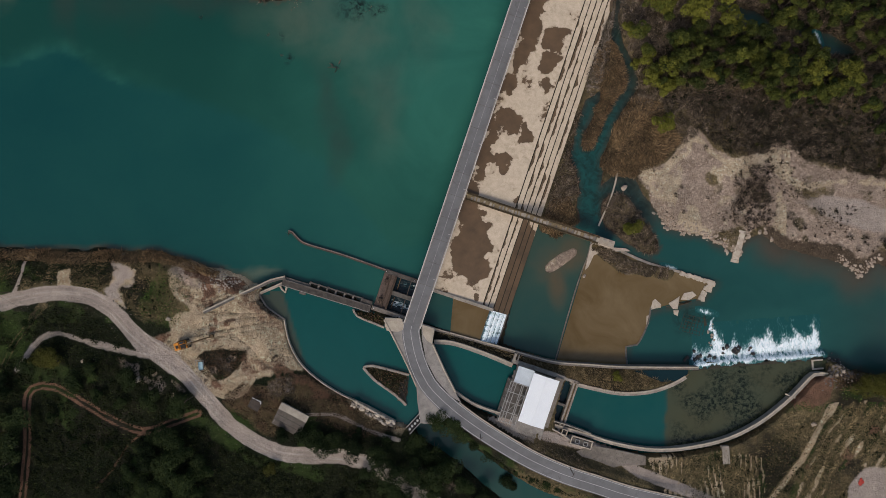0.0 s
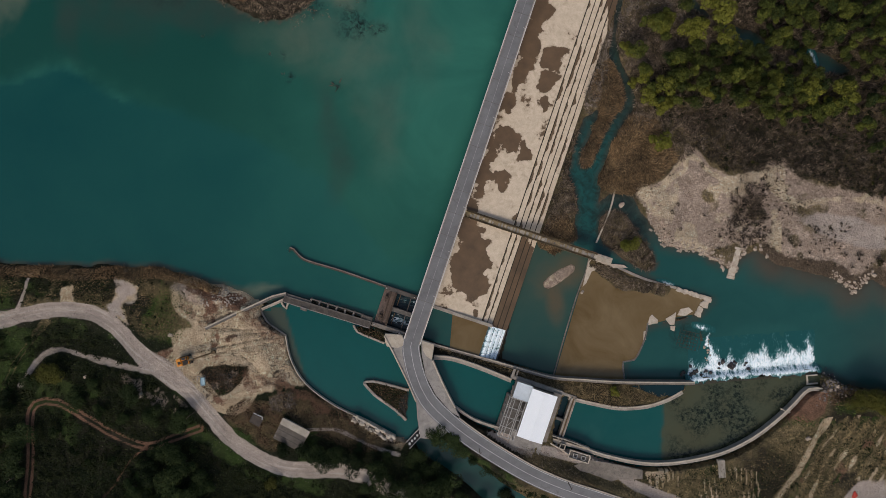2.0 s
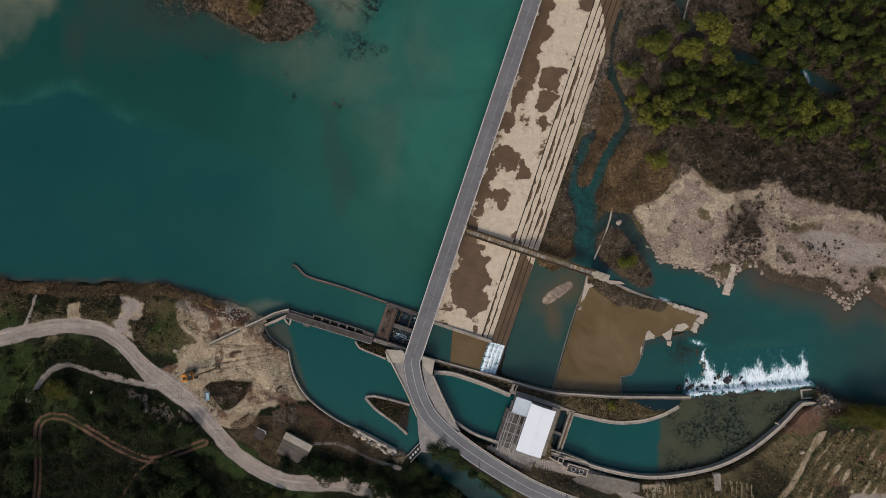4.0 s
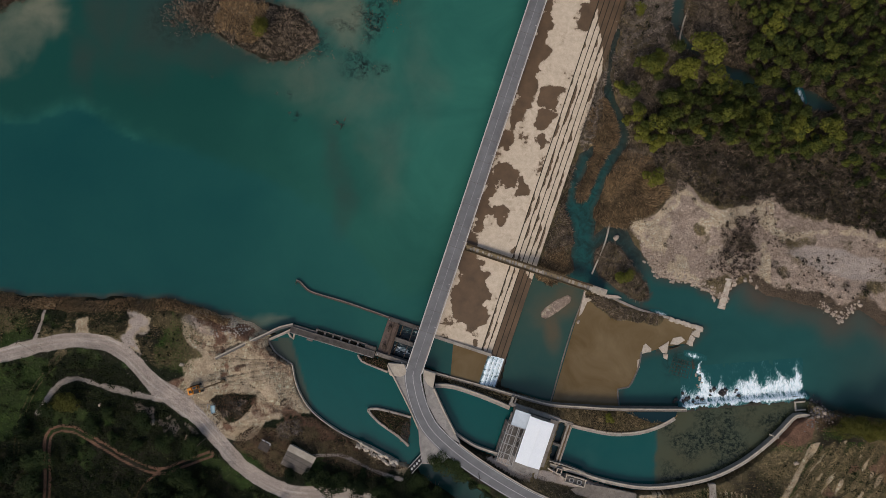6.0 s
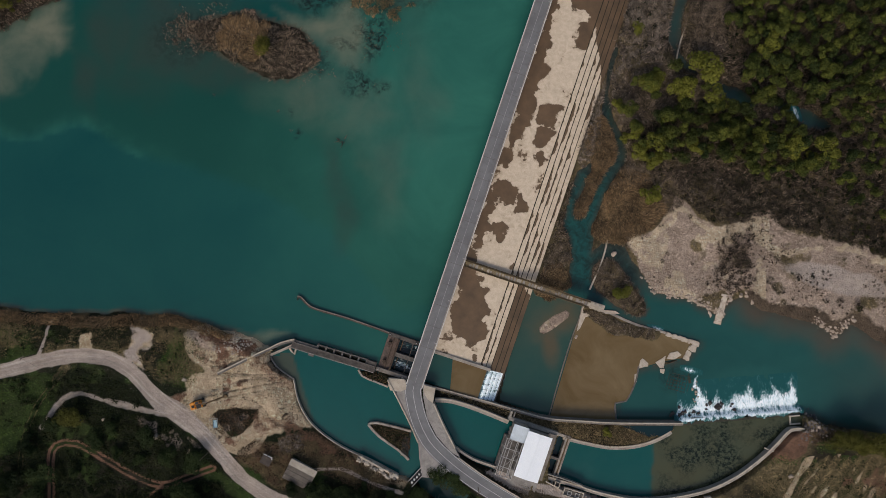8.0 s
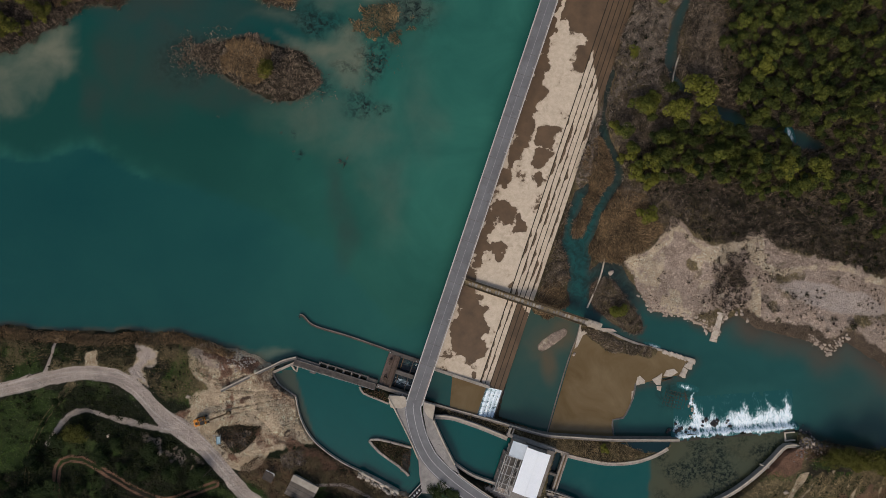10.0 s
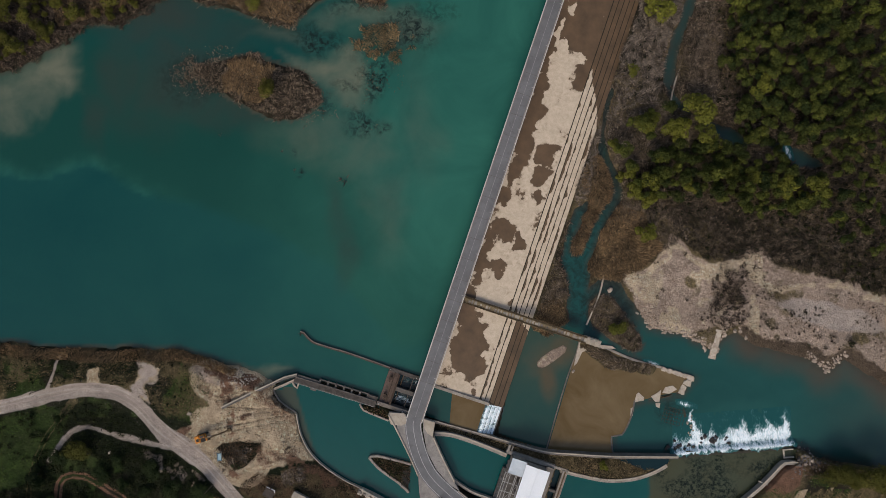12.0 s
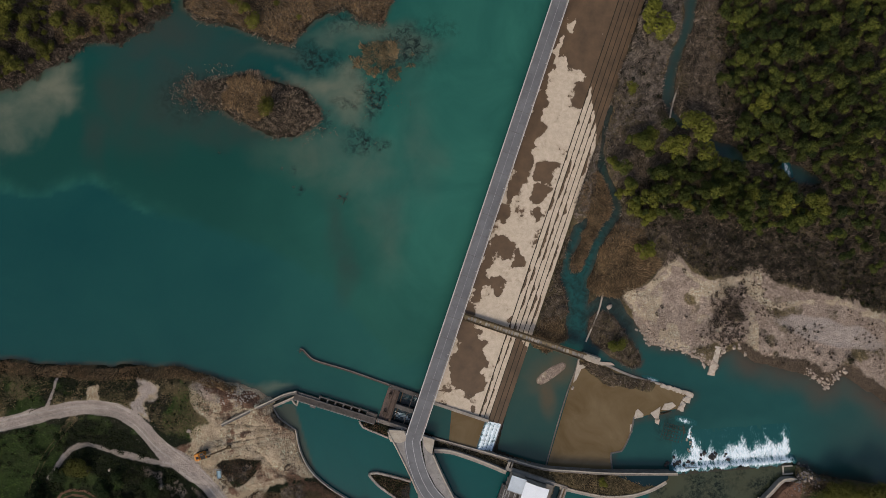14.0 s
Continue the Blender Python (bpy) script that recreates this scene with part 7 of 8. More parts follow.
def bed(name, label, category, mat, shapes, spacing, length, lean, wide, flow=1.0, low=-99, keep=None, comb=0.0, afloat=False):
    """One bed of stalks over several outlines; comb: how far they all lie one way."""
    xs, ys = [], []
    for s in shapes:
        a, b = scatter(s, spacing)
        xs.append(a), ys.append(b)
    x, y = np.concatenate(xs), np.concatenate(ys)
    z = ground_z(x, y)
    ok = z > low
    if keep is not None:
        ok &= keep(x, y)
    x, y, z = x[ok], y[ok], z[ok]
    if afloat:
        z = np.maximum(z, -0.2)
    n = len(x)
    swirl = fbm(x, y, 9, 3, 5) * 4.2 * flow + comb
    v, f = blades(x, y, z, RS.uniform(*length, n), RS.uniform(*lean, n), swirl + RS.normal(0, 0.45, n), RS.uniform(*wide, n) * 1.55)
    ob = link_mesh(name, v, f, mat)
    return tagged(ob, label, category, kind="stuff")


REED_W = [(74.2, 152), (92.6, 152), (90.6, 126.9), (85.2, 116.2), (83.1, 101), (81, 93.5), (72.4, 93.5), (65.9, 90.2), (62.7, 75.1), (61.5, 96.7), (65.8, 109.7), (72.2, 126.9)]
REED_E = [(97, 152), (104, 152), (106, 118), (106, 97), (98.4, 91.3), (91.8, 103.2), (92.6, 118.3)]
REED_S = [(68.2, 56), (77, 50), (83.5, 38.1), (77.1, 31.6), (68.4, 26.1), (61.8, 26.1), (54.2, 29.4), (57.4, 40.3), (62.8, 46.8)]
BANK_W = [(48.9, 57.7), (55.3, 78), (60.7, 92), (57.6, 64.3), (53.2, 53.4)]
MID_BANK = [(66, 90), (82, 95), (97, 90), (106, 81), (99, 76.5), (79, 71), (68, 68), (63.5, 78)]
DENSE = [(91, 80), (103.5, 77.5), (118, 75), (132.6, 71.5), (143, 64), (150, 58), (140, 52.5), (126, 48.8), (116, 50), (107.7, 55.5), (97.2, 58.5), (87, 57), (79.5, 57), (76, 72), (84, 77.5)]
BANK_V = [(43.5, 24.9), (49, 28.2), (47.9, 19.4), (38.1, 18.3)]
SCRUB = [(85.6, 54), (122.6, 54), (146.5, 48), (176, 36), (176, 18), (142.3, 28.4), (122.7, 33.8), (101, 33.8), (87.9, 43.6)]
FOREST_A = [(103, 152), (103.5, 118), (104, 94), (110, 82), (124, 78.5), (143.4, 73), (168.8, 74), (176, 74), (176, 152)]
FOREST_B = [(78.6, 72.8), (100.2, 82), (112, 78), (128.3, 75), (140, 70), (168.9, 74), (176, 74), (176, 30), (154.6, 40.4), (139.4, 45.8), (122, 50), (100.4, 52.3), (85.3, 49), (74.4, 53.4), (70, 65.2), (70.5, 72)]
NORTH_BANK = [(-100.3, 152), (-105.9, 135), (-116, 128), (-123, 124), (-136, 123), (-145, 117), (-158, 110), (-180, 102), (-182, 152)]
NORTH_ISLE = [(-20, 152), (-20.5, 139), (-23, 131), (-31, 131.5), (-38, 137), (-45, 134.5), (-52, 129), (-59, 122.5), (-70, 126), (-80, 130), (-92, 132), (-98, 136), (-96, 152)]
SHORE_S = [(-182, 3.5), (-156, 0.5), (-135, -0.5), (-100, -0.8), (-91, -4), (-78, -8), (-80, -10.5), (-92, -6.5), (-101, -4.6), (-135, -4.6), (-156, -3.4), (-182, -0.5)]
SHORE_BACK = [(-182, 0), (-156, -3.4), (-135, -4.5), (-101, -4.5), (-93, -7), (-99, -24), (-108, -23), (-120, -14), (-135, -11), (-156, -15), (-182, -20)]
EMERGENT = [(-38, 116), (-28, 124), (-8, 121), (-6, 110), (-16, 107), (-31, 109)]
dry_isle = smooth_line(ISLAND, 3, True)


def bursts(name, label, category, mat, spots, count=34, lean=(0.7, 1.45), wide=(0.09, 0.2)):
    """Leafless bushes as one mesh: each a burst of stalks from its own root."""
    p = np.array(spots)
    n = len(p) * count
    x, y, s = (np.repeat(p[:, i], count) for i in range(3))
    a = RS.uniform(0, 6.283, n)
    r = s * np.sqrt(RS.rand(n)) * 0.3
    x, y = x + np.cos(a) * r, y + np.sin(a) * r
    lop = np.repeat(RS.uniform(0, 6.283, len(p)), count)
    length = s * RS.uniform(0.55, 1.25, n) * (1 + 0.3 * np.cos(a - lop))
    v, f = blades(x, y, np.maximum(ground_z(x, y), np.repeat(p[:, 3], count) if p.shape[1] > 3 else -99), length, RS.uniform(*lean, n), a + RS.normal(0, 0.3, n), RS.uniform(*wide, n), 0.2)
    ob = link_mesh(name, v, f, mat)
    set_attr(ob, "tone", np.repeat(np.repeat(RS.uniform(-0.5, 0.9, len(p)).clip(0), count), 5))
    return tagged(ob, label, category, kind="stuff")


def ragged(line, out=1.6):
    """A closed outline swollen unevenly."""
    line = np.array(line, float)
    away = line - line.mean(0)
    away /= np.linalg.norm(away, axis=1)[:, None]
    return list(map(tuple, line + away * (out * (0.3 + fbm(line[:, 0], line[:, 1], 5, 3, 2)))[:, None]))


bed("reeds", "dense dry brown reeds, combed by wind", "reeds", REED, [REED_S, list(map(tuple, smooth_line(REED_ISLET, 3, True))), REED_BANK], 0.25, (1.0, 2.5), (0.6, 1.25), (0.06, 0.15), 0.9, -4.95, comb=-1.0)
bed("reeds", "dry tan reeds on the reservoir island", "reeds", REED, [[(-85, 96), (-84, 110), (-72, 112), (-62, 107), (-61, 96), (-68, 90), (-79, 93)]], 0.24, (1.1, 2.6), (0.5, 1.1), (0.06, 0.15), 0.5, -0.3, comb=1.2, keep=lambda x, y: off_shape(x, y, [(-84, 97), (-82, 109), (-72, 111), (-64, 106), (-63, 97), (-68, 92), (-78, 95)]) + 2.2 * fbm(x, y, 4, 3, 6) < -0.6)
bed("reeds", "dry brown reeds along the reservoir shore", "reeds", REED, [SHORE_S, NORTH_ISLE, [(-101, 152), (-108, 138), (-124, 127), (-146, 121), (-150, 136), (-130, 146)]], 0.3, (1.1, 2.4), (0.4, 1.1), (0.06, 0.16), 0.9, -0.4, comb=1.57)
bed("brush", "leafless grey-brown brush along the stream", "brush", BRUSH, [BANK_V, REED_E, MID_BANK, [(84, 98), (90, 118), (93, 132), (100, 128), (104, 100), (98, 90)], list(map(tuple, smooth_line(BRUSH_ISLET, 3, True)))], 0.33, (0.9, 2.4), (0.5, 1.35), (0.05, 0.15), 2.5, -4.9)
bed("brush", "bleached grey brush beside the spillway stream", "brush", PALE_BRUSH, [REED_W, BANK_W, [(66, 110), (74, 128), (82, 150), (92, 150), (91, 130), (85, 116), (78, 104)]], 0.33, (0.9, 2.4), (0.5, 1.35), (0.05, 0.15), 2.5, -4.9)
GAPS = [[(62, 46), (70, 60), (80, 57), (92, 50), (90, 42), (85, 37), (77, 49)], [(63, 57), (65, 70), (63, 80), (70, 87), (75, 72), (73, 60), (70, 51)], [(90, 86), (98, 92), (106, 98), (112, 86), (104, 80), (96, 80)], [(35, 12), (41, 28), (47, 48), (52, 54), (51, 36), (50, 20)], [(106, 90), (124, 84), (140, 80), (150, 76), (150, 66), (130, 70), (110, 74)]]
bed("brush", "tangled brown brush on the stream banks", "brush", BRUSH, GAPS, 0.36, (0.9, 2.4), (0.5, 1.35), (0.05, 0.15), 2.5, -4.85)
bed("brush", "leafless brush under the woodland", "brush", SCRUB_TWIGS, [FOREST_A, FOREST_B], 0.7, (1.4, 3.0), (0.5, 1.3), (0.08, 0.2), 2.5, -4.8)
bed("scrub", "dark leafless scrub between wood and gravel", "scrub", DARK_TWIGS, [SCRUB], 0.34, (0.7, 2.0), (0.3, 1.3), (0.05, 0.14), 3.5, -4.9, keep=lambda x, y: (cover(gravel, x, y) + 0.4 * fbm(x, y, 2.5, 3, 19) < 0.5) & (cover(bare, x, y) < 0.4))
bed("scrub", "leafless thicket on the gravel bank", "scrub", SCRUB_TWIGS, [[(98, 6), (119, 6), (120, 36), (98, 36)]], 0.42, (0.6, 1.9), (0.3, 1.3), (0.05, 0.14), 3.5, -4.9, keep=lambda x, y: np.hypot((x - 108.5 - 0.2 * (y - 22)) / 7, (y - 22) / 12) + 0.55 * fbm(x, y, 4.5, 4, 44) < 0.72)
bank_edge = lambda x, y: off_shape(x, y, NORTH_BANK) + 2.2 * fbm(x, y, 6, 4, 81) < 1.8
bed("brush", "dark leafless brush on the north bank", "brush", SCRUB_TWIGS, [[(x + 2, y - 5) for x, y in NORTH_BANK[:-1]] + [(-182, 156)]], 0.4, (0.9, 2.6), (0.4, 1.3), (0.08, 0.2), 2.5, keep=bank_edge, afloat=True)
bed("brush", "grey leafless brush on a reedy islet", "brush", BRUSH, [[(x + 1, y - 4) for x, y in NORTH_ISLE[1:-1]] + [(-96, 156), (-20, 156)]], 0.42, (0.9, 2.4), (0.4, 1.3), (0.08, 0.2), 2.5, keep=lambda x, y: off_shape(x, y, NORTH_ISLE) + 2.2 * fbm(x, y, 5, 4, 83) < 1.4, afloat=True)
bed("brush", "leafless dark brush on the reservoir island", "brush", BRUSH, [ragged(dry_isle, 3.5)], 0.36, (0.7, 2.0), (0.4, 1.3), (0.08, 0.18), 2.5, keep=lambda x, y: off_shape(x, y, dry_isle) + 3.4 * fbm(x, y, 4, 4, 61) + 3.0 * ease(-x, 80, 94) < 0.6, afloat=True)
bed("brush", "sparse dead stalks standing in shallow water", "brush", BRUSH, [[(-106, 103), (-96, 116), (-80, 114), (-84, 95), (-98, 95)], [(-54, 99), (-42, 97), (-40, 88), (-54, 84)]], 0.9, (0.7, 1.7), (0.5, 1.3), (0.1, 0.2), 2.5, afloat=True, keep=lambda x, y: fbm(x, y, 4, 3, 49) > -0.1)
bed("water_reeds", "sparse yellow reeds standing in shallow water", "reeds", STRAW, [EMERGENT], 0.36, (1.2, 2.8), (0.5, 1.2), (0.1, 0.2), 1.2, keep=lambda x, y: np.hypot((x + 24) / 13, (y - 116.5) / 6.5) + 0.7 * fbm(x, y, 4, 4, 45) < 0.75, afloat=True)
bed("water_weeds", "dark weeds breaking the surface of the shallows", "weeds", WEEDS, [[(-40, 84), (-34, 128), (4, 128), (0, 108), (-20, 92), (-26, 82)]], 0.8, (0.4, 1.2), (0.7, 1.4), (0.1, 0.22), 2.0, keep=lambda x, y: fbm(x, y, 6, 4, 46) + 0.7 * res_weed(x, y) > 0.75, afloat=True)
bed("brush", "dry brush on the silt pool bank", "brush", BRUSH, [[(53, 1), (64, 0.5), (80, -6), (80, -11), (66, -9.5), (52, -6)]], 0.3, (0.6, 1.6), (0.4, 1.2), (0.07, 0.16), 2.0, -4.45)
bed("brush", "dry brush on the strip between the walls", "brush", STRAW, [[(-2.5, -28.8), (14, -33.8), (26, -37.6), (38, -41), (50, -42.2), (64, -43), (82, -43.4), (84, -45.6), (72, -49.6), (62, -50.4), (52, -48.6), (44, -46.4), (36, -43), (24, -39.8), (12, -35.2), (2, -32)]], 0.33, (0.6, 1.9), (0.4, 1.3), (0.07, 0.17), 2.0, -3)
bed("reeds", "yellow-green reed tuft beside the powerhouse", "reeds", STRAW, [[(38.5, -42.6), (45, -42.4), (49, -44), (47.5, -46), (43, -45.6), (38, -44)]], 0.22, (0.9, 2.2), (0.7, 1.3), (0.06, 0.13), 0.4, -3, comb=-0.4)
bed("grass", "dark rough grass", "grass", GRASS, [[(-182, -21), (-150, -22), (-128, -19), (-104, -36), (-66, -69), (-26, -77), (10, -104), (-182, -104)], SHORE_BACK, [(-54, -62), (-40, -60), (-24, -64), (-12, -66), (2, -78), (-20, -76), (-50, -69)], [(4, -64), (14, -70), (30, -79), (52, -87), (52, -90), (30, -83), (12, -73)], ISLET, SIDE_ISLET], 0.62, (0.5, 1.2), (0.2, 1.1), (0.12, 0.32), 2.0, -0.6,
    keep=lambda x, y: (cover(track, x, y) < 0.25) & (cover(d_red, x, y) > 1.5) & (cover(bare, x, y) < 0.35) & (cover(lush, x, y) < 0.6) & ((x < -112) | (x > -92) | (y < -28) | (fbm(x, y, 6, 3, 129) < 0.0)))
bed("brush", "low dry brush between road and yard", "brush", BRUSH, [[(26, -63.5), (36, -66), (46, -72.5), (56, -79.5), (52, -81), (40, -75.5), (26, -68.5)]], 0.45, (0.4, 1.1), (0.4, 1.2), (0.06, 0.14), 2.0, -3, keep=lambda x, y: (cover(d_road, x, y) > 3.9) & (fbm(x, y, 4, 3, 29) > -0.4))
LAWN = [(-182, -27), (-156, -25), (-141, -24.5), (-146, -36), (-156, -50), (-182, -62)]
bed("grass", "fresh green grass beside the track", "grass", FRESH_GRASS, [LAWN, [(-106, -8), (-92, -8), (-86, -18), (-92, -28), (-106, -28)], SHORE_BACK, [(138, -48), (150, -47), (178, -52), (178, -57), (150, -53), (138, -53)], [(112, -60), (122, -54), (134, -53), (132, -58), (118, -66)]], 0.55, (0.4, 1.0), (0.3, 1.2), (0.08, 0.18), 2.0, -3, keep=lambda x, y: (cover(lush, x, y) > 0.42) & (cover(track, x, y) < 0.25))
bed("weeds", "tangled dry weeds at the weir end", "weeds", WEEDS, [[(137, -44), (150, -43.5), (178, -50), (178, -54), (150, -50), (138, -50)]], 0.42, (0.5, 1.5), (0.3, 1.2), (0.08, 0.2), 2.0, -4.8)
bed("weeds", "tangled dark brown weeds", "weeds", WEEDS, [DARK_A, DARK_B, ISLET, SIDE_ISLET, [(-62, -46), (-50, -43), (-24, -57), (-14, -63), (-30, -66), (-48, -58)]], 0.42, (0.5, 1.3), (0.3, 1.2), (0.08, 0.2), 2.0, -1)
bed("grass", "yellowed rough grass behind the reservoir shore", "grass", STRAW, [SHORE_BACK], 0.55, (0.5, 1.2), (0.3, 1.1), (0.1, 0.25), 2.0, -1, keep=lambda x, y: (cover(track, x, y) < 0.25) & (cover(bare, x, y) < 0.35) & (fbm(x, y, 9, 3, 71) > -0.15))
bed("sparse_scrub", "low sparse scrub on the gravel bank", "scrub", BRUSH, [GRAVEL_BAR, [(112, 35), (118, 37.5), (127, 33), (143, 29.5), (158, 24), (158, 18), (140, 15), (120, 20)]], 0.8, (0.3, 0.9), (0.4, 1.3), (0.08, 0.2), 2.0, -4.7, keep=lambda x, y: fbm(x, y, 9, 4, 14) + 0.5 * fbm(x, y, 2.5, 2, 3) > 0.15)
FIELDS = [FIELD_A, FIELD_B, [(66, -76), (100, -72), (136, -58), (150, -54), (182, -58), (182, -104), (90, -104)]]
bed("straw", "mown dry straw lying in rows", "straw", FIELD_STRAW, FIELDS[:2], 0.4, (0.4, 1.1), (1.0, 1.45), (0.05, 0.1), 0.25, -3, keep=lambda x, y: np.sin((x * 0.87 - y * 0.42 + 1.6 * fbm(x, y, 11, 3)) * 1.7) + 0.9 * fbm(x, y, 5, 3, 4) > 0.45, comb=1.1)
bed("grass", "green grass strips in the fields", "grass", GRASS, FIELDS[:2], 0.6, (0.4, 1.0), (0.3, 1.1), (0.1, 0.22), 2.0, -3, keep=lambda x, y: cover(lush, x, y) > 0.38)
bed("grass", "rough dry grass by the fields", "grass", STRAW, [FIELDS[2]], 0.9, (0.4, 1.0), (0.3, 1.1), (0.1, 0.25), 2.0, -3, keep=lambda x, y: (cover(track, x, y) < 0.3) & (fbm(x, y, 10, 3, 7) > -0.35))
bed("grass", "green grass by the fields", "grass", GRASS, [FIELDS[2]], 0.8, (0.4, 1.0), (0.3, 1.1), (0.12, 0.3), 2.0, -3, keep=lambda x, y: (cover(track, x, y) < 0.3) & (fbm(x, y, 12, 3, 21) > 0.05))


def crown_arrays(seed, radius, high, leaves, size, lobes=7, base=1.2):
    """A crown of leaf clumps on several lobes: vertices and quads."""
    r = np.random.RandomState(seed)
    a, d = r.uniform(0, 6.28, lobes), radius * np.sqrt(r.uniform(0.05, 0.5, lobes))
    centre = np.stack([d * np.cos(a), d * np.sin(a), base + (high - base) * r.uniform(0.35, 0.72, lobes)], 1)
    centre[0] = (0, 0, base + (high - base) * 0.68)
    rad = radius * r.uniform(0.34, 0.58, lobes)
    k = r.randint(0, lobes, leaves)
    n = r.normal(size=(leaves, 3))
    n[:, 2] = np.abs(n[:, 2]) * 0.9 - 0.15
    n /= np.linalg.norm(n, axis=1)[:, None]
    p = centre[k] + n * (rad[k] * r.uniform(0.62, 1.08, leaves))[:, None] * (1, 1, 0.95)
    n += r.normal(0, 0.38, n.shape)
    n /= np.linalg.norm(n, axis=1)[:, None]
    t = np.cross(n, r.normal(size=n.shape))
    t /= np.linalg.norm(t, axis=1)[:, None]
    b = np.cross(n, t)
    s = (size * r.uniform(0.55, 1.3, leaves))[:, None]
    v = np.stack([p - t * s * 0.5, p - b * s * 0.34 + n * s * 0.12, p + t * s * 0.5, p + b * s * 0.34 - n * s * 0.05], 1)
    return v.reshape(-1, 3), np.arange(leaves * 4).reshape(-1, 4), centre


def tree_at(seed, radius, high, leaves, size, mat, label, lobes=7, group="woodland trees", name="tree"):
    """A tree: a tapered trunk with limbs into each lobe, and a crown of leaf clumps."""
    t = thing(name, label, "tree", group=group)
    v, f, centre = crown_arrays(seed, radius, high, leaves, size, lobes)
    bm = rod(bmesh.new(), (0, 0, -0.5), tuple(centre[0] * (0.2, 0.2, 0.8)), radius * 0.075, radius * 0.04, 7)
    for c in centre:
        rod(bm, (0, 0, high * 0.25), tuple(c), radius * 0.035, radius * 0.012, 5)
    part("trunk", bm, BARK, t)
    crown = link_mesh("crown", v, f, mat)
    crown.parent = t
    return t


def bare_tree(seed, high, label):
    """A leafless tree: trunk, limbs and many twigs."""
    r = random.Random(seed)
    t = thing("bare_tree", label, "tree", group="bare trees")
    bm = rod(bmesh.new(), (0, 0, -0.3), (0, 0, high * 0.5), 0.16, 0.1, 6)
    twigs = bmesh.new()
    for k in range(11):
        a, e = r.uniform(0, 6.28), r.uniform(0.3, 1.0)
        root = Vector((0, 0, high * r.uniform(0.15, 0.5)))
        tip = root + Vector((math.cos(a) * e, math.sin(a) * e, 1.0)) * high * r.uniform(0.3, 0.5)
        rod(bm, root, tip, 0.07, 0.025, 5)
        for j in range(12):
            p = root.lerp(tip, r.uniform(0.35, 1.0))
            q = p + Vector((r.gauss(0, 1), r.gauss(0, 1), r.uniform(0.1, 1))) * high * 0.13
            rod(twigs, p, q, 0.035, 0.012, 3)
    part("trunk", bm, BARK, t)
    part("crown", twigs, BRUSH, t, "bare grey twigs")
    return t


def plant(protos, spots, tall=(0.8, 1.25), sink=0.0):
    """Sets copies of the prototypes at the spots; each prototype itself takes one."""
    used = set()
    for k, (x, y, s) in enumerate(spots):
        ob = protos[int(RS.randint(len(protos)))]
        m = pose(x, y, float(ground_z(x, y)[0]) - sink, 0, 0, RS.uniform(0, 360)) @ Matrix.Diagonal((s, s, s * RS.uniform(*tall), 1))
        if ob.name in used:
            copy_thing(ob, m)
        else:
            used.add(ob.name)
            ob.matrix_world = m
    for ob in protos:
        if ob.name not in used:
            for o in (*ob.children, ob):
                bpy.data.objects.remove(o)


def grove(name, label, spots, mat, radius, high, leaves, size):
    """A stand of trees too many to count, as one mesh: trunks and crowns."""
    kinds = []
    for seed in range(6):
        v, f, _ = crown_arrays(300 + seed, radius, high, leaves, size, 5 + seed % 4)
        a = np.arange(5) * 1.2566
        ring = np.stack([np.cos(a), np.sin(a)], 1)
        low, top = np.column_stack([ring * radius * 0.08, np.full(5, -0.5)]), np.column_stack([ring * radius * 0.04, np.full(5, high * 0.6)])
        side = len(v) + np.array([[i, (i + 1) % 5, 5 + (i + 1) % 5, 5 + i] for i in range(5)])
        kinds.append((np.vstack([v, low, top]), np.vstack([f, side]), len(f)))
    vs, fs, bark, tone, n = [], [], [], [], 0
    for k, (x, y, s) in enumerate(spots):
        v, f, green = kinds[k % 6]
        c, d = math.cos(k * 2.4) * s, math.sin(k * 2.4) * s
        tall = s * RS.uniform(0.75, 1.5)
        vs.append(np.stack([x + v[:, 0] * c - v[:, 1] * d, y + v[:, 0] * d + v[:, 1] * c, float(ground_z(x, y)[0]) + v[:, 2] * tall], 1))
        fs.append(f + n)
        bark.append(np.arange(len(f)) >= green)
        tone.append(np.full(len(v), RS.rand()))
        n += len(v)
    ob = link_mesh(name, np.concatenate(vs), np.concatenate(fs), mat)
    ob.data.materials.append(BARK)
    ob.data.polygons.foreach_set("material_index", np.concatenate(bark).astype(np.int32))
    set_attr(ob, "tone", np.concatenate(tone))
    return tagged(ob, label, "woods", kind="stuff")


def spots_in(shape, spacing, size, keep=None, clear=0.5):
    x, y = scatter(shape, spacing, 0.38, clear)
    s = RS.uniform(*size, len(x))
    ok = np.minimum(cover(d_stream, x, y) + 2.4 * ((y > 66) & ((x > 113) & (x < 130) | (x > 143))), cover(d_river, x, y)) > 0.6
    if keep is not None:
        ok &= keep(x, y)
    return list(zip(x[ok], y[ok], s[ok]))


GREEN = "olive-green woodland tree with a ragged leafy crown"
woods = [tree_at(s, 2.5, 6.4, 1500, 0.42, LEAF_FOREST, GREEN, 5 + s % 4) for s in range(8)]
thick_north = lambda x, y: (x < 168) & (y < 143) & (ease(x + 5 * fbm(x, y, 10, 3, 36), 104, 117) * 1.4 + fbm(x, y, 13, 3, 31) > 0.25 - 0.3 * (x > 125))
wood_spots = spots_in(FOREST_A, 4.0, (0.65, 1.3), thick_north) + spots_in(DENSE, 3.7, (0.6, 1.15), lambda x, y: fbm(x, y, 9, 3, 33) > -0.75)
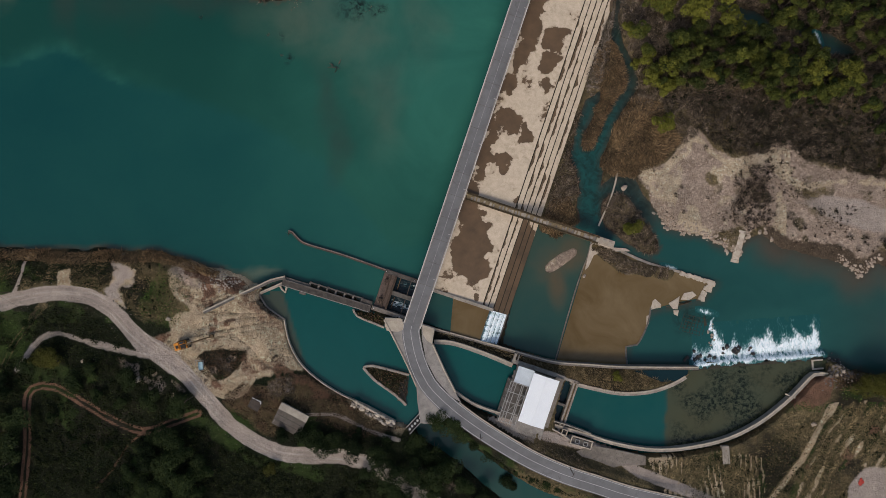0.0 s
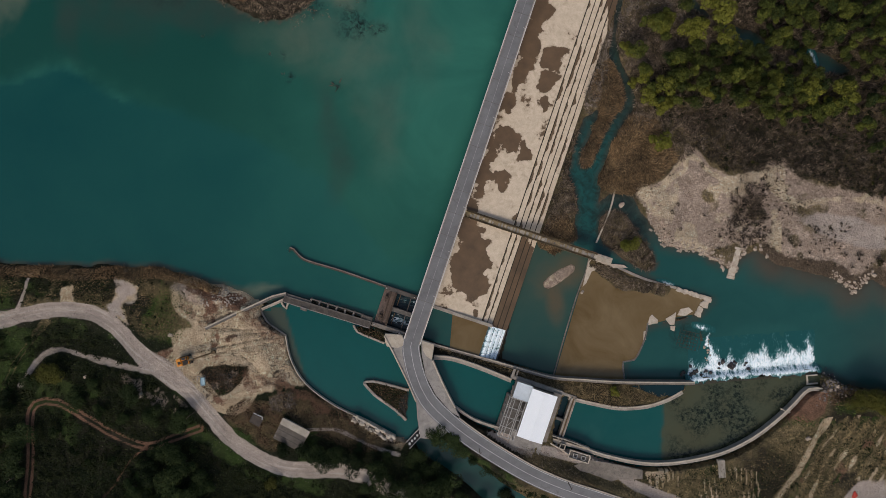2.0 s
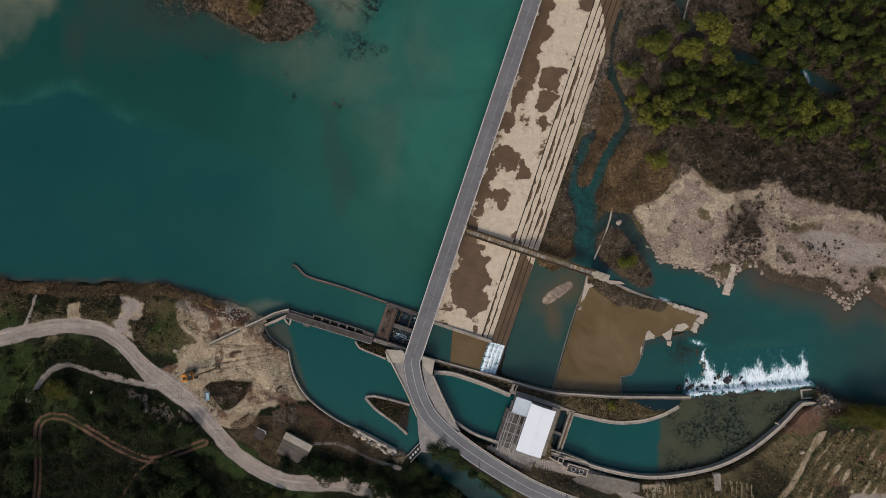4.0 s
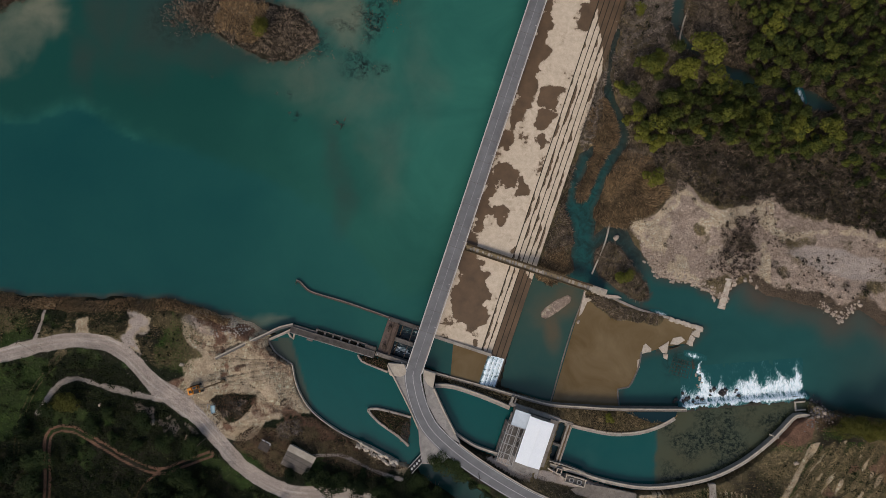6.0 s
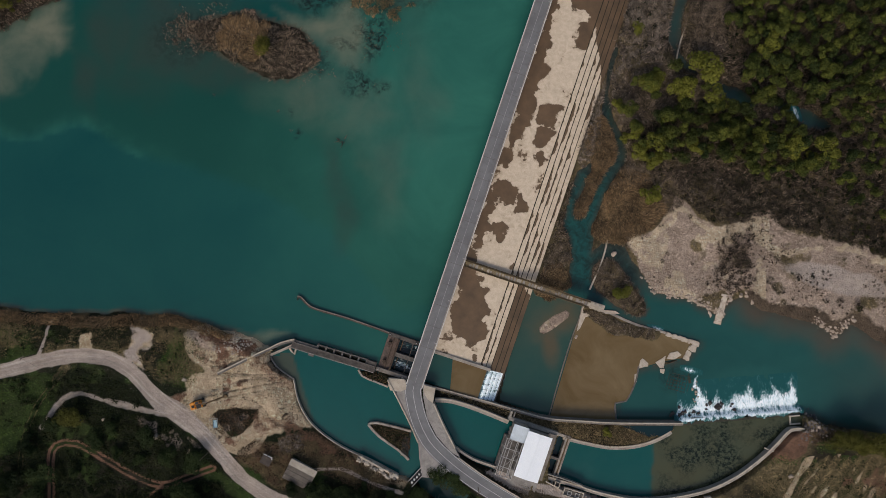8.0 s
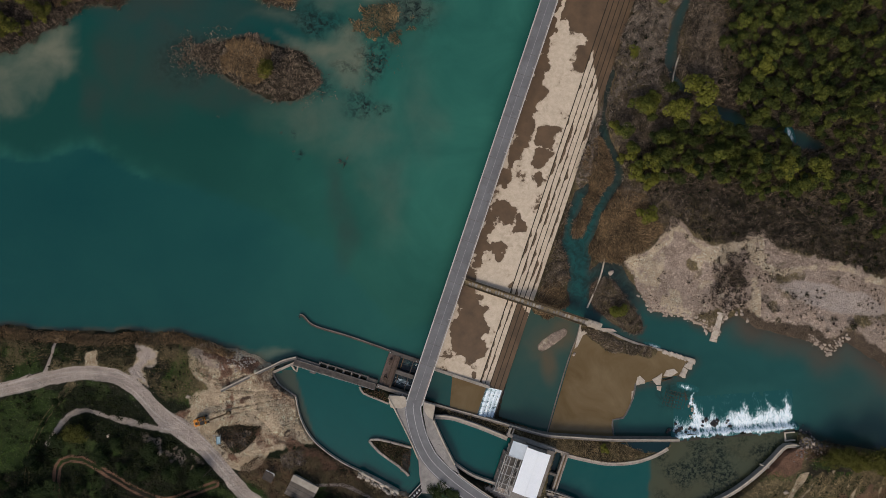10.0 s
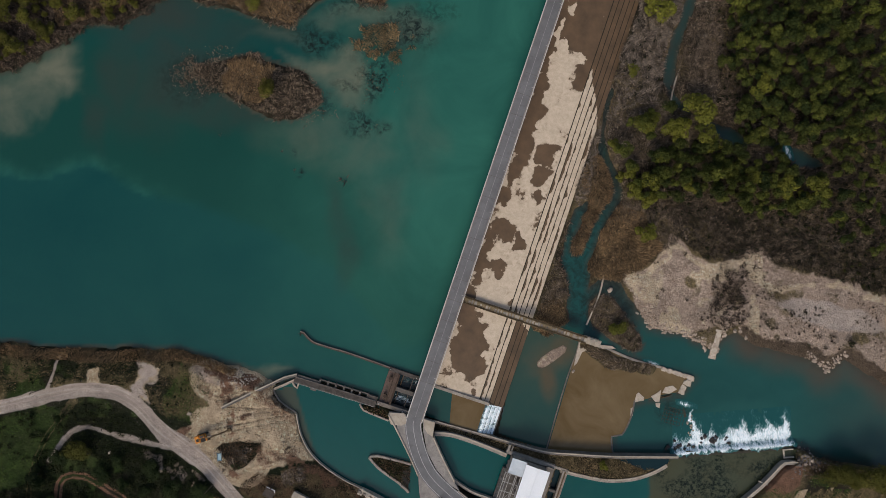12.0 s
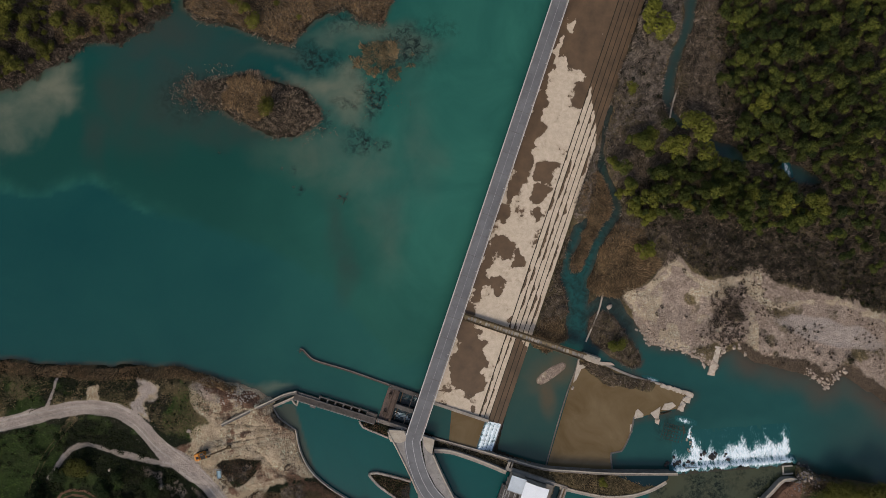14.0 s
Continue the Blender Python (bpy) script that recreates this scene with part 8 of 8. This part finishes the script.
wood_spots += spots_in(MID_BANK, 8.0, (0.6, 1.1)) + spots_in(FOREST_B, 5.2, (0.55, 1.15), lambda x, y: (x < 166) & (off_shape(x, y, DENSE) > 1) & (fbm(x, y, 12, 3, 39) + 0.9 * ease(x, 138, 150) > 0.28))
wood_spots += [(113, 83.5, 0.8), (117, 80.5, 0.9), (121, 78.8, 0.9), (125, 78.4, 0.8), (128, 77, 0.7), (146, 71.5, 0.9), (150, 72.5, 1.0), (143, 74.8, 0.7), (120, 82, 0.9), (126, 74.6, 0.8), (155, 73, 1.0)]
near_wood = [p for p in wood_spots if p[0] < 112]
plant(woods, near_wood, (0.75, 1.5))
grove("woodland", "dense olive-green woodland beyond the stream", [p for p in wood_spots if p[0] >= 112], LEAF_FOREST, 2.5, 6.4, 1300, 0.45)
yellow = [tree_at(40 + s, 2.3, 5.4, 1200, 0.42, LEAF_YELLOW, "yellow-green tree in spring leaf by the stream", 6, "spring trees") for s in range(4)]
YELLOW_AT = ((64.4, 77.4, 1.15), (66.6, 75.4, 0.7), (70.2, 68, 1.35), (67.8, 65.6, 0.8), (78.5, 64.4, 1.7), (75.4, 62, 0.9), (72.3, 60.2, 1.4), (77.5, 56.1, 1.3), (79.8, 58.2, 0.8), (75.4, 85.2, 2.0), (78.6, 88, 1.2), (90, 84.2, 1.7), (86.6, 82.4, 1.1), (92.6, 87, 0.9), (96.2, 91.5, 1.5), (100.4, 80, 1.3), (75.9, 44.1, 1.0), (71.4, 105.7, 1.5), (77.6, 134.4, 1.1), (80.8, 128, 1.4), (118.4, 99.3, 1.7),
             (93.5, 60.8, 1.1), (130, 62, 1.2), (136, 57.5, 1.1), (140, 60, 1.3), (118, 65, 1.0), (109, 66.5, 1.0), (61, -44.7, 0.75), (66.4, 7.2, 0.8))
plant(yellow, YELLOW_AT, (0.7, 1.0))
island_trees = [tree_at(60 + s, 2.2, 4.0, 1600, 0.32, LEAF_BANK, "olive-green bush among brown reeds", 6, "bank bushes", "bush") for s in range(3)]
plant(island_trees, tuple(spots_in(NORTH_BANK, 5.0, (0.6, 1.3), lambda x, y: fbm(x, y, 9, 3, 85) > 0.0)) + ((-65.3, 95.8, 1.2), (-66.5, 99, 0.9), (-74.7, 133.9, 1.9), (-70.5, 128.6, 1.2), (-63, 137.1, 1.0), (-54.5, 131.8, 0.8), (-163.2, 117, 1.9), (-148.3, 119.1, 1.9), (-142.9, 129.7, 2.0), (-160.9, 133.9, 1.7), (-131.1, 133.9, 1.9), (-118.3, 133.9, 2.2),
                     (-110.9, 136, 1.8), (-135.4, 125.5, 1.4), (-164.2, 125.5, 1.4), (-152, 127, 1.3), (-123, 131, 1.6), (-138, 136, 1.8), (-104, 139, 1.5), (-170, 112, 1.6), (-79, 138, 1.6), (-126, 138, 1.7)) + tuple((p[0] - 1.5, p[1] + 2.2, 0.6 + 0.7 * RS.rand()) for p in smooth_line(NORTH_BANK[1:8], 4.5)))
dark = [tree_at(80 + s, 3.6, 6.5, 3200, 0.42, LEAF_DARK, "dark evergreen tree with a dense round crown", 8, "evergreen trees") for s in range(5)]
DARK_AT = ((-103, -71.3, 1.25), (-95.5, -64.3, 1.2), (-94.6, -75.2, 1.3), (-98.6, -83.1, 1.25), (-44.5, -67.2, 1.15), (-32.4, -68.1, 1.0), (-23.9, -72.4, 1.1), (-17.1, -75, 1.0), (-48.4, -65.2, 0.8), (-56.2, -64.2, 0.8), (-38.5, -66.5, 0.9), (-26.9, -77.9, 0.9),
           (-19.1, -81.9, 1.0), (-11.2, -75.9, 1.2), (-3.4, -79.8, 1.3), (6.4, -81.8, 1.3), (12.3, -85.5, 1.2), (1.0, -76.5, 1.1), (-10.2, -68, 0.9), (-147.5, -58.5, 1.2), (-148.6, -68.4, 1.3), (-150.7, -80.3, 1.4), (-152.2, -46.7, 1.1), (-122.7, -41.8, 0.8), (-109, -44.7, 0.9),
           (-128.7, -46.7, 0.8), (-101.2, -52.5, 0.9), (-91.4, -54, 1.0), (-120.8, -50.6, 0.8), (22, -83, 1.0), (-4.5, -71.5, 1.0), (-6, -90, 1.2), (4, -94, 1.3), (-144, -40, 0.8), (-112, -53, 0.8), (-29.5, -64, 0.7), (-20.5, -66.5, 0.7), (-158, -62, 1.2), (-160, -88, 1.3), (-14, -86, 0.9), (-108, -77, 1.1), (-90, -69, 1.0), (-89, -82, 1.2), (-105, -89, 1.2), (-96, -91, 1.2), (-84, -75, 1.0), (-111, -84, 1.0), (-100, -66, 0.8), (-99, -76, 0.9), (-103, -80, 1.0))
HILL = [(-182, -23), (-150, -24), (-130, -22), (-104, -38), (-66, -71), (-26, -80), (10, -104), (-182, -104)]
off_tracks = lambda x, y: (cover(d_track, x, y) > 5.5) & (cover(d_branch, x, y) > 4) & (cover(d_red, x, y) > 4) & (cover(d_tail, x, y) > 2)
plant(dark, DARK_AT, (0.65, 0.95))
olive_tree = [tree_at(140 + s, 3.2, 5.0, 3000, 0.34, LEAF_BANK, "broad olive-green tree beside the dirt branch track", 8, "hillside trees") for s in range(2)]
plant(olive_tree, ((-135.9, -36.6, 1.35), (-139.6, -38.4, 0.9), (-60.5, -76, 0.8)), (0.7, 0.9))
grove("hill_thicket", "dark evergreen thicket on the hillside", spots_in(HILL, 8.0, (0.4, 0.85), lambda x, y: off_tracks(x, y) & (cover(lush, x, y) < 0.7) & (fbm(x, y, 22, 3, 97) > -0.1) & (x > -170) & (y > -98)), LEAF_DARK, 3.4, 6.2, 1500, 0.48)
canal_tree = [tree_at(95 + s, 2.8, 5.2, 2200, 0.36, LEAF_DARK, "dark green bushy tree beside the road", 8, "roadside bushes", "bush") for s in range(2)]
plant(canal_tree, ((-2.4, -59.6, 1.3), (2.2, -62.2, 1.0), (5.8, -64.9, 0.8), (10, -68.2, 0.75), (15, -72, 0.7), (20, -75.3, 0.6), (25, -78.3, 0.6), (-7, -63.5, 0.7), (30.5, -80.8, 0.6), (35, -82.6, 0.6), (39.5, -84.2, 0.6)), (0.4, 0.6))
weir_bushes = [tree_at(120 + s, 3.0, 4.6, 5000, 0.22, LEAF_BANK, "broad olive bush on the river bank", 7, "river bank bushes", "bush") for s in range(3)]
plant(weir_bushes, ((150.5, -45.2, 1.8), (156.5, -47.8, 1.5), (162, -49.2, 1.4), (145.5, -47.8, 0.9), (168, -51, 1.5), (153.5, -50.5, 1.0), (174, -53, 1.3)))
bare_ones = [bare_tree(s, 4.2, "leafless grey tree with fine bare twigs") for s in range(3)]
BARE_AT = [(x, y, s) for x, y, s in spots_in(SCRUB, 6.5, (0.7, 1.1))][:34] + [(x, y, s) for x, y, s in spots_in(REED_W, 8, (0.6, 0.9))][:10] + [(-4, -72, 1.0), (-9, -78, 1.0), (88, 100, 0.8), (98, 108, 0.9), (131, 90, 1.1), (140, 84, 1.0), (126, 103, 1.0), (150, 96, 1.0), (73, 8, 0.8), (69, 13, 0.7)]
plant(bare_ones, BARE_AT)


def clumps(name, label, category, mat, spots, leaves, size, flat=0.6):
    """Many small shrubs as one mesh."""
    vs, fs, n = [], [], 0
    base = [crown_arrays(200 + s, 1.0, 1.3, leaves, size, 4, 0.1)[:2] for s in range(6)]
    for k, (x, y, s) in enumerate(spots):
        v, f = base[k % 6]
        a = k * 2.399
        rot = np.array(((math.cos(a), -math.sin(a), 0), (math.sin(a), math.cos(a), 0), (0, 0, flat)))
        vs.append(v @ rot.T * s + (x, y, float(ground_z(x, y)[0]) - 0.1))
        fs.append(f + n)
        n += len(v)
    return tagged(link_mesh(name, np.concatenate(vs), np.concatenate(fs), mat), label, category, kind="stuff")


bare_ground = lambda x, y: (cover(gravel, x, y) < 0.4) & (cover(bare, x, y) < 0.4)
bursts("thicket", "leafless grey-brown bushes below the woodland", "scrub", BRUSH, spots_in(SCRUB, 2.7, (1.0, 2.2), lambda x, y: bare_ground(x, y) & (fbm(x, y, 8, 3, 101) > -0.3)), 40)
bursts("thicket", "pale leafless bushes below the woodland", "scrub", PALE_BRUSH, spots_in(SCRUB, 2.6, (0.9, 2.0), lambda x, y: bare_ground(x, y) & (fbm(x, y, 9, 3, 103) > 0.15)), 34)
bursts("thicket", "leafless bushes between woodland trees", "scrub", BRUSH, spots_in(FOREST_B, 3.0, (1.0, 2.4), lambda x, y: off_shape(x, y, DENSE) > -3) + spots_in(FOREST_A, 3.4, (1.0, 2.4), lambda x, y: (x < 125) | (fbm(x, y, 9, 3, 105) > 0.1)), 36)
bursts("thicket", "bleached leafless bushes along the stream", "scrub", PALE_BRUSH, spots_in(MID_BANK, 2.6, (1.0, 2.2)) + spots_in(REED_W, 2.8, (0.9, 2.0)) + spots_in(REED_E, 3.0, (1.0, 2.2)) + spots_in(GAPS[1], 2.6, (0.9, 2.0)), 36)
bursts("thicket", "brown leafless bushes on the gravel bank", "scrub", SCRUB_TWIGS, spots_in([(98, 6), (119, 6), (122, 36), (98, 36)], 1.9, (0.6, 1.6), lambda x, y: np.hypot((x - 110.5 - 0.1 * (y - 22)) / 6.5, (y - 20) / 14) + 0.6 * fbm(x, y, 5, 4, 44) < 0.85), 36)
dotted = lambda x, y: (fbm(x, y, 9, 4, 14) + 0.5 * fbm(x, y, 3, 2, 9) > 0.3) & (cover(d_river, x, y) > 2.5)
bursts("thicket", "low dry bushes dotted over the gravel bank", "scrub", SCRUB_TWIGS, spots_in(GRAVEL_BAR, 2.3, (0.2, 0.75), dotted) + [(133.4, 13.7, 1.7), (135, 13, 1.2), (139.4, 13.2, 1.5), (123.8, 10.3, 1.2), (128, 7.5, 1.3), (149.8, 4.3, 1.8), (157.6, 1.7, 2.4), (156, 3, 1.8), (144.6, 3.8, 1.4), (92.6, 36.1, 1.4), (84.2, 22, 1.2), (93.6, 18.4, 1.1), (82.2, 19.4, 1.2), (99.3, 10.6, 1.1), (85.3, 13.2, 1.0), (131.6, 0.7, 1.3), (147.2, -0.3, 1.2)], 40, (0.3, 1.3), (0.06, 0.14))
bursts("thicket", "dark leafless bushes on the north bank and island", "scrub", BRUSH, [(x, y, s, -0.2) for x, y, s in spots_in(NORTH_BANK, 2.6, (1.0, 2.2), clear=-1) + spots_in([tuple(p) for p in dry_isle], 2.2, (0.7, 1.6), lambda x, y: ((x < -84) & (fbm(x, y, 5, 3, 117) > 0.0)) | (x > -64), clear=-1.0)], 34)
bursts("thicket", "grey leafless bushes by the canal", "scrub", PALE_BRUSH, spots_in([(-63, -45), (-54, -44.5), (-50, -48), (-54, -51.5), (-62, -50)], 2.1, (1.0, 1.8)) + [(-78, -39, 2.2), (-75.4, -41, 1.8), (-80.5, -41.6, 1.6), (-73.4, -37.8, 1.4), (-4, -72, 2.8), (-9, -78, 2.8), (-1, -77, 2.4), (-6, -68, 2.0), (3, -83, 2.6)], 50)

clear_of = lambda x, y: (cover(track, x, y) < 0.2) & (cover(d_red, x, y) > 2.2) & (cover(bare, x, y) < 0.3) & (cover(d_tail, x, y) > 1)
hill_spots = spots_in(HILL, 2.4, (0.5, 1.7), lambda x, y: clear_of(x, y) & (cover(lush, x, y) < 0.7) & (fbm(x, y, 13, 3, 41) > -0.45))
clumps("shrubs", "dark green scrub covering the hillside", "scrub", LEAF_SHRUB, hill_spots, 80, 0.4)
clumps("shrubs", "dark low bushes behind the reservoir shore", "scrub", LEAF_SHRUB, spots_in(SHORE_BACK, 4.0, (0.4, 1.1), lambda x, y: clear_of(x, y) & (fbm(x, y, 9, 3, 43) > -0.1)), 40, 0.5)
clumps("shrubs", "small dark bushes on the gravel bank", "scrub", LEAF_SHRUB, [(131.5, 14.5, 1.0), (134, 12, 0.8), (157, 1.5, 1.6), (139.5, 13.5, 0.9), (149, 4, 0.9), (141, 1, 0.8), (124, 5, 0.7), (107, 20, 0.9), (109, 26, 0.8), (112, 15, 0.7)], 60, 0.35)
clumps("shrubs", "small green bushes among the leafless scrub", "scrub", LEAF_OLIVE, spots_in(SCRUB, 4.2, (0.4, 1.3), lambda x, y: bare_ground(x, y) & (fbm(x, y, 9, 3, 111) > 0.1)), 70, 0.35, 0.9)
# near-black leaf colour stands for the shade in gaps between crowns
clumps("shrubs", "undergrowth between woodland trees, near-black to stand for shade", "scrub", LEAF_SHRUB, spots_in(FOREST_A, 2.8, (0.5, 1.3)) + spots_in(FOREST_B, 2.8, (0.5, 1.3)) + spots_in(REED_W, 4, (0.5, 1.2)) + spots_in(SCRUB, 3.0, (0.4, 1.2), lambda x, y: bare_ground(x, y) & (fbm(x, y, 10, 3, 113) + ease(x, 125, 150) > 0.1)), 50, 0.45, 0.9)
clumps("shrubs", "low bushes between the canal walls", "scrub", LEAF_SHRUB, spots_in([(-2, -29.5), (26, -37.8), (50, -42.6), (84, -43.6), (72, -49), (52, -48), (24, -39.6), (2, -31.6)], 2.4, (0.3, 0.8)) + spots_in(ISLET, 2.2, (0.3, 0.7)), 40, 0.4)
clumps("shrubs", "low green bushes by the fields", "scrub", LEAF_SHRUB, spots_in(FIELDS[2], 4.0, (0.3, 1.0), lambda x, y: clear_of(x, y) & (fbm(x, y, 12, 3, 21) > 0.05) & (x > 90)), 40, 0.5)
far = [(x, y, s * 2.2) for x, y, s in spots_in([(168, 30), (230, 20), (240, 170), (60, 240), (90, 152), (166, 146)], 5.5, (0.8, 1.4), lambda x, y: off_shape(x, y, FOREST_A) > 2)]
clumps("far_woodland", "olive woodland beyond the stream", "woods", LEAF_FOREST, far, 90, 0.4, 2.0)

x, y = scatter(GRAVEL_BAR, 0.9)
edge = (cover(d_river, x, y) < 3.0) & ((x < 110) | ((x > 140) & (x < 152)))
s = RS.uniform(0.07, 0.24, len(x)) * (1 + 1.2 * edge)
ok = ((fbm(x, y, 7, 3, 51) > 0.1) & (cover(mud, x, y) < 0.4)) | (edge & (RS.rand(len(x)) < 0.7))
pebbles("stones", "pale stones strewn over the gravel bank", ROCK, np.stack([x[ok], y[ok], s[ok]], 1))
x, y = scatter(BARE, 1.0)
ok = (fbm(x, y, 6, 3, 52) + 0.6 * RS.uniform(-1, 1, len(x)) > 0.72) & (cover(d_track, x, y) > 3.5)
pebbles("clods", "clods of earth and stones on the building site", plain("clods", (0.3, 0.24, 0.17), (0.12, 0.095, 0.065), 0.8), np.stack([x[ok], y[ok], RS.uniform(0.1, 0.35, ok.sum())], 1), 4)
x, y = scatter([(-182, -14), (-150, -12), (-128, -10), (-104, -22), (-76, -48), (-58, -66), (-20, -72), (-20, -86), (-62, -76), (-90, -56), (-112, -38), (-130, -22), (-182, -32)], 1.3)
dt = cover(d_track, x, y)
ok = (dt > 2.6) & (dt < 4.4) & (RS.rand(len(x)) < 0.3)
pebbles("stones", "stones along the gravel track edges", GREY_ROCK, np.stack([x[ok], y[ok], RS.uniform(0.06, 0.25, ok.sum())], 1), 5)
x, y = scatter([(-96, -6), (-88, -2.5), (-76, -6.5), (-70, -11), (-78, -15), (-90, -13)], 0.75)
ok = (fbm(x, y, 4, 3, 59) > -0.15) & (cover(d_res, x, y) > 1.0)
pebbles("rubble", "pale heaped rubble on the building site", ROCK, np.stack([x[ok], y[ok], RS.uniform(0.12, 0.5, ok.sum())], 1), 8)
pebbles("rubble", "grey rubble at the weir end", GREY_ROCK, np.stack([140 + RS.normal(0, 3.5, 260), -42 + RS.normal(0, 3.5, 260), RS.uniform(0.15, 0.5, 260)], 1), 6)
clumps("shrubs", "green tufts of weeds on the building site", "scrub", LEAF_SHRUB, [(a, b, c * 0.5) for a, b, c in spots_in([(-100, -8), (-88, -6), (-90, -22), (-104, -26)], 1.8, (0.4, 1.2), lambda x, y: fbm(x, y, 6, 3, 61) > -0.1)] + [(a, b, c * 0.45) for a, b, c in spots_in([(-84, -22), (-70, -22), (-66, -28), (-86, -32)], 2.4, (0.4, 1.0))], 40, 0.5)
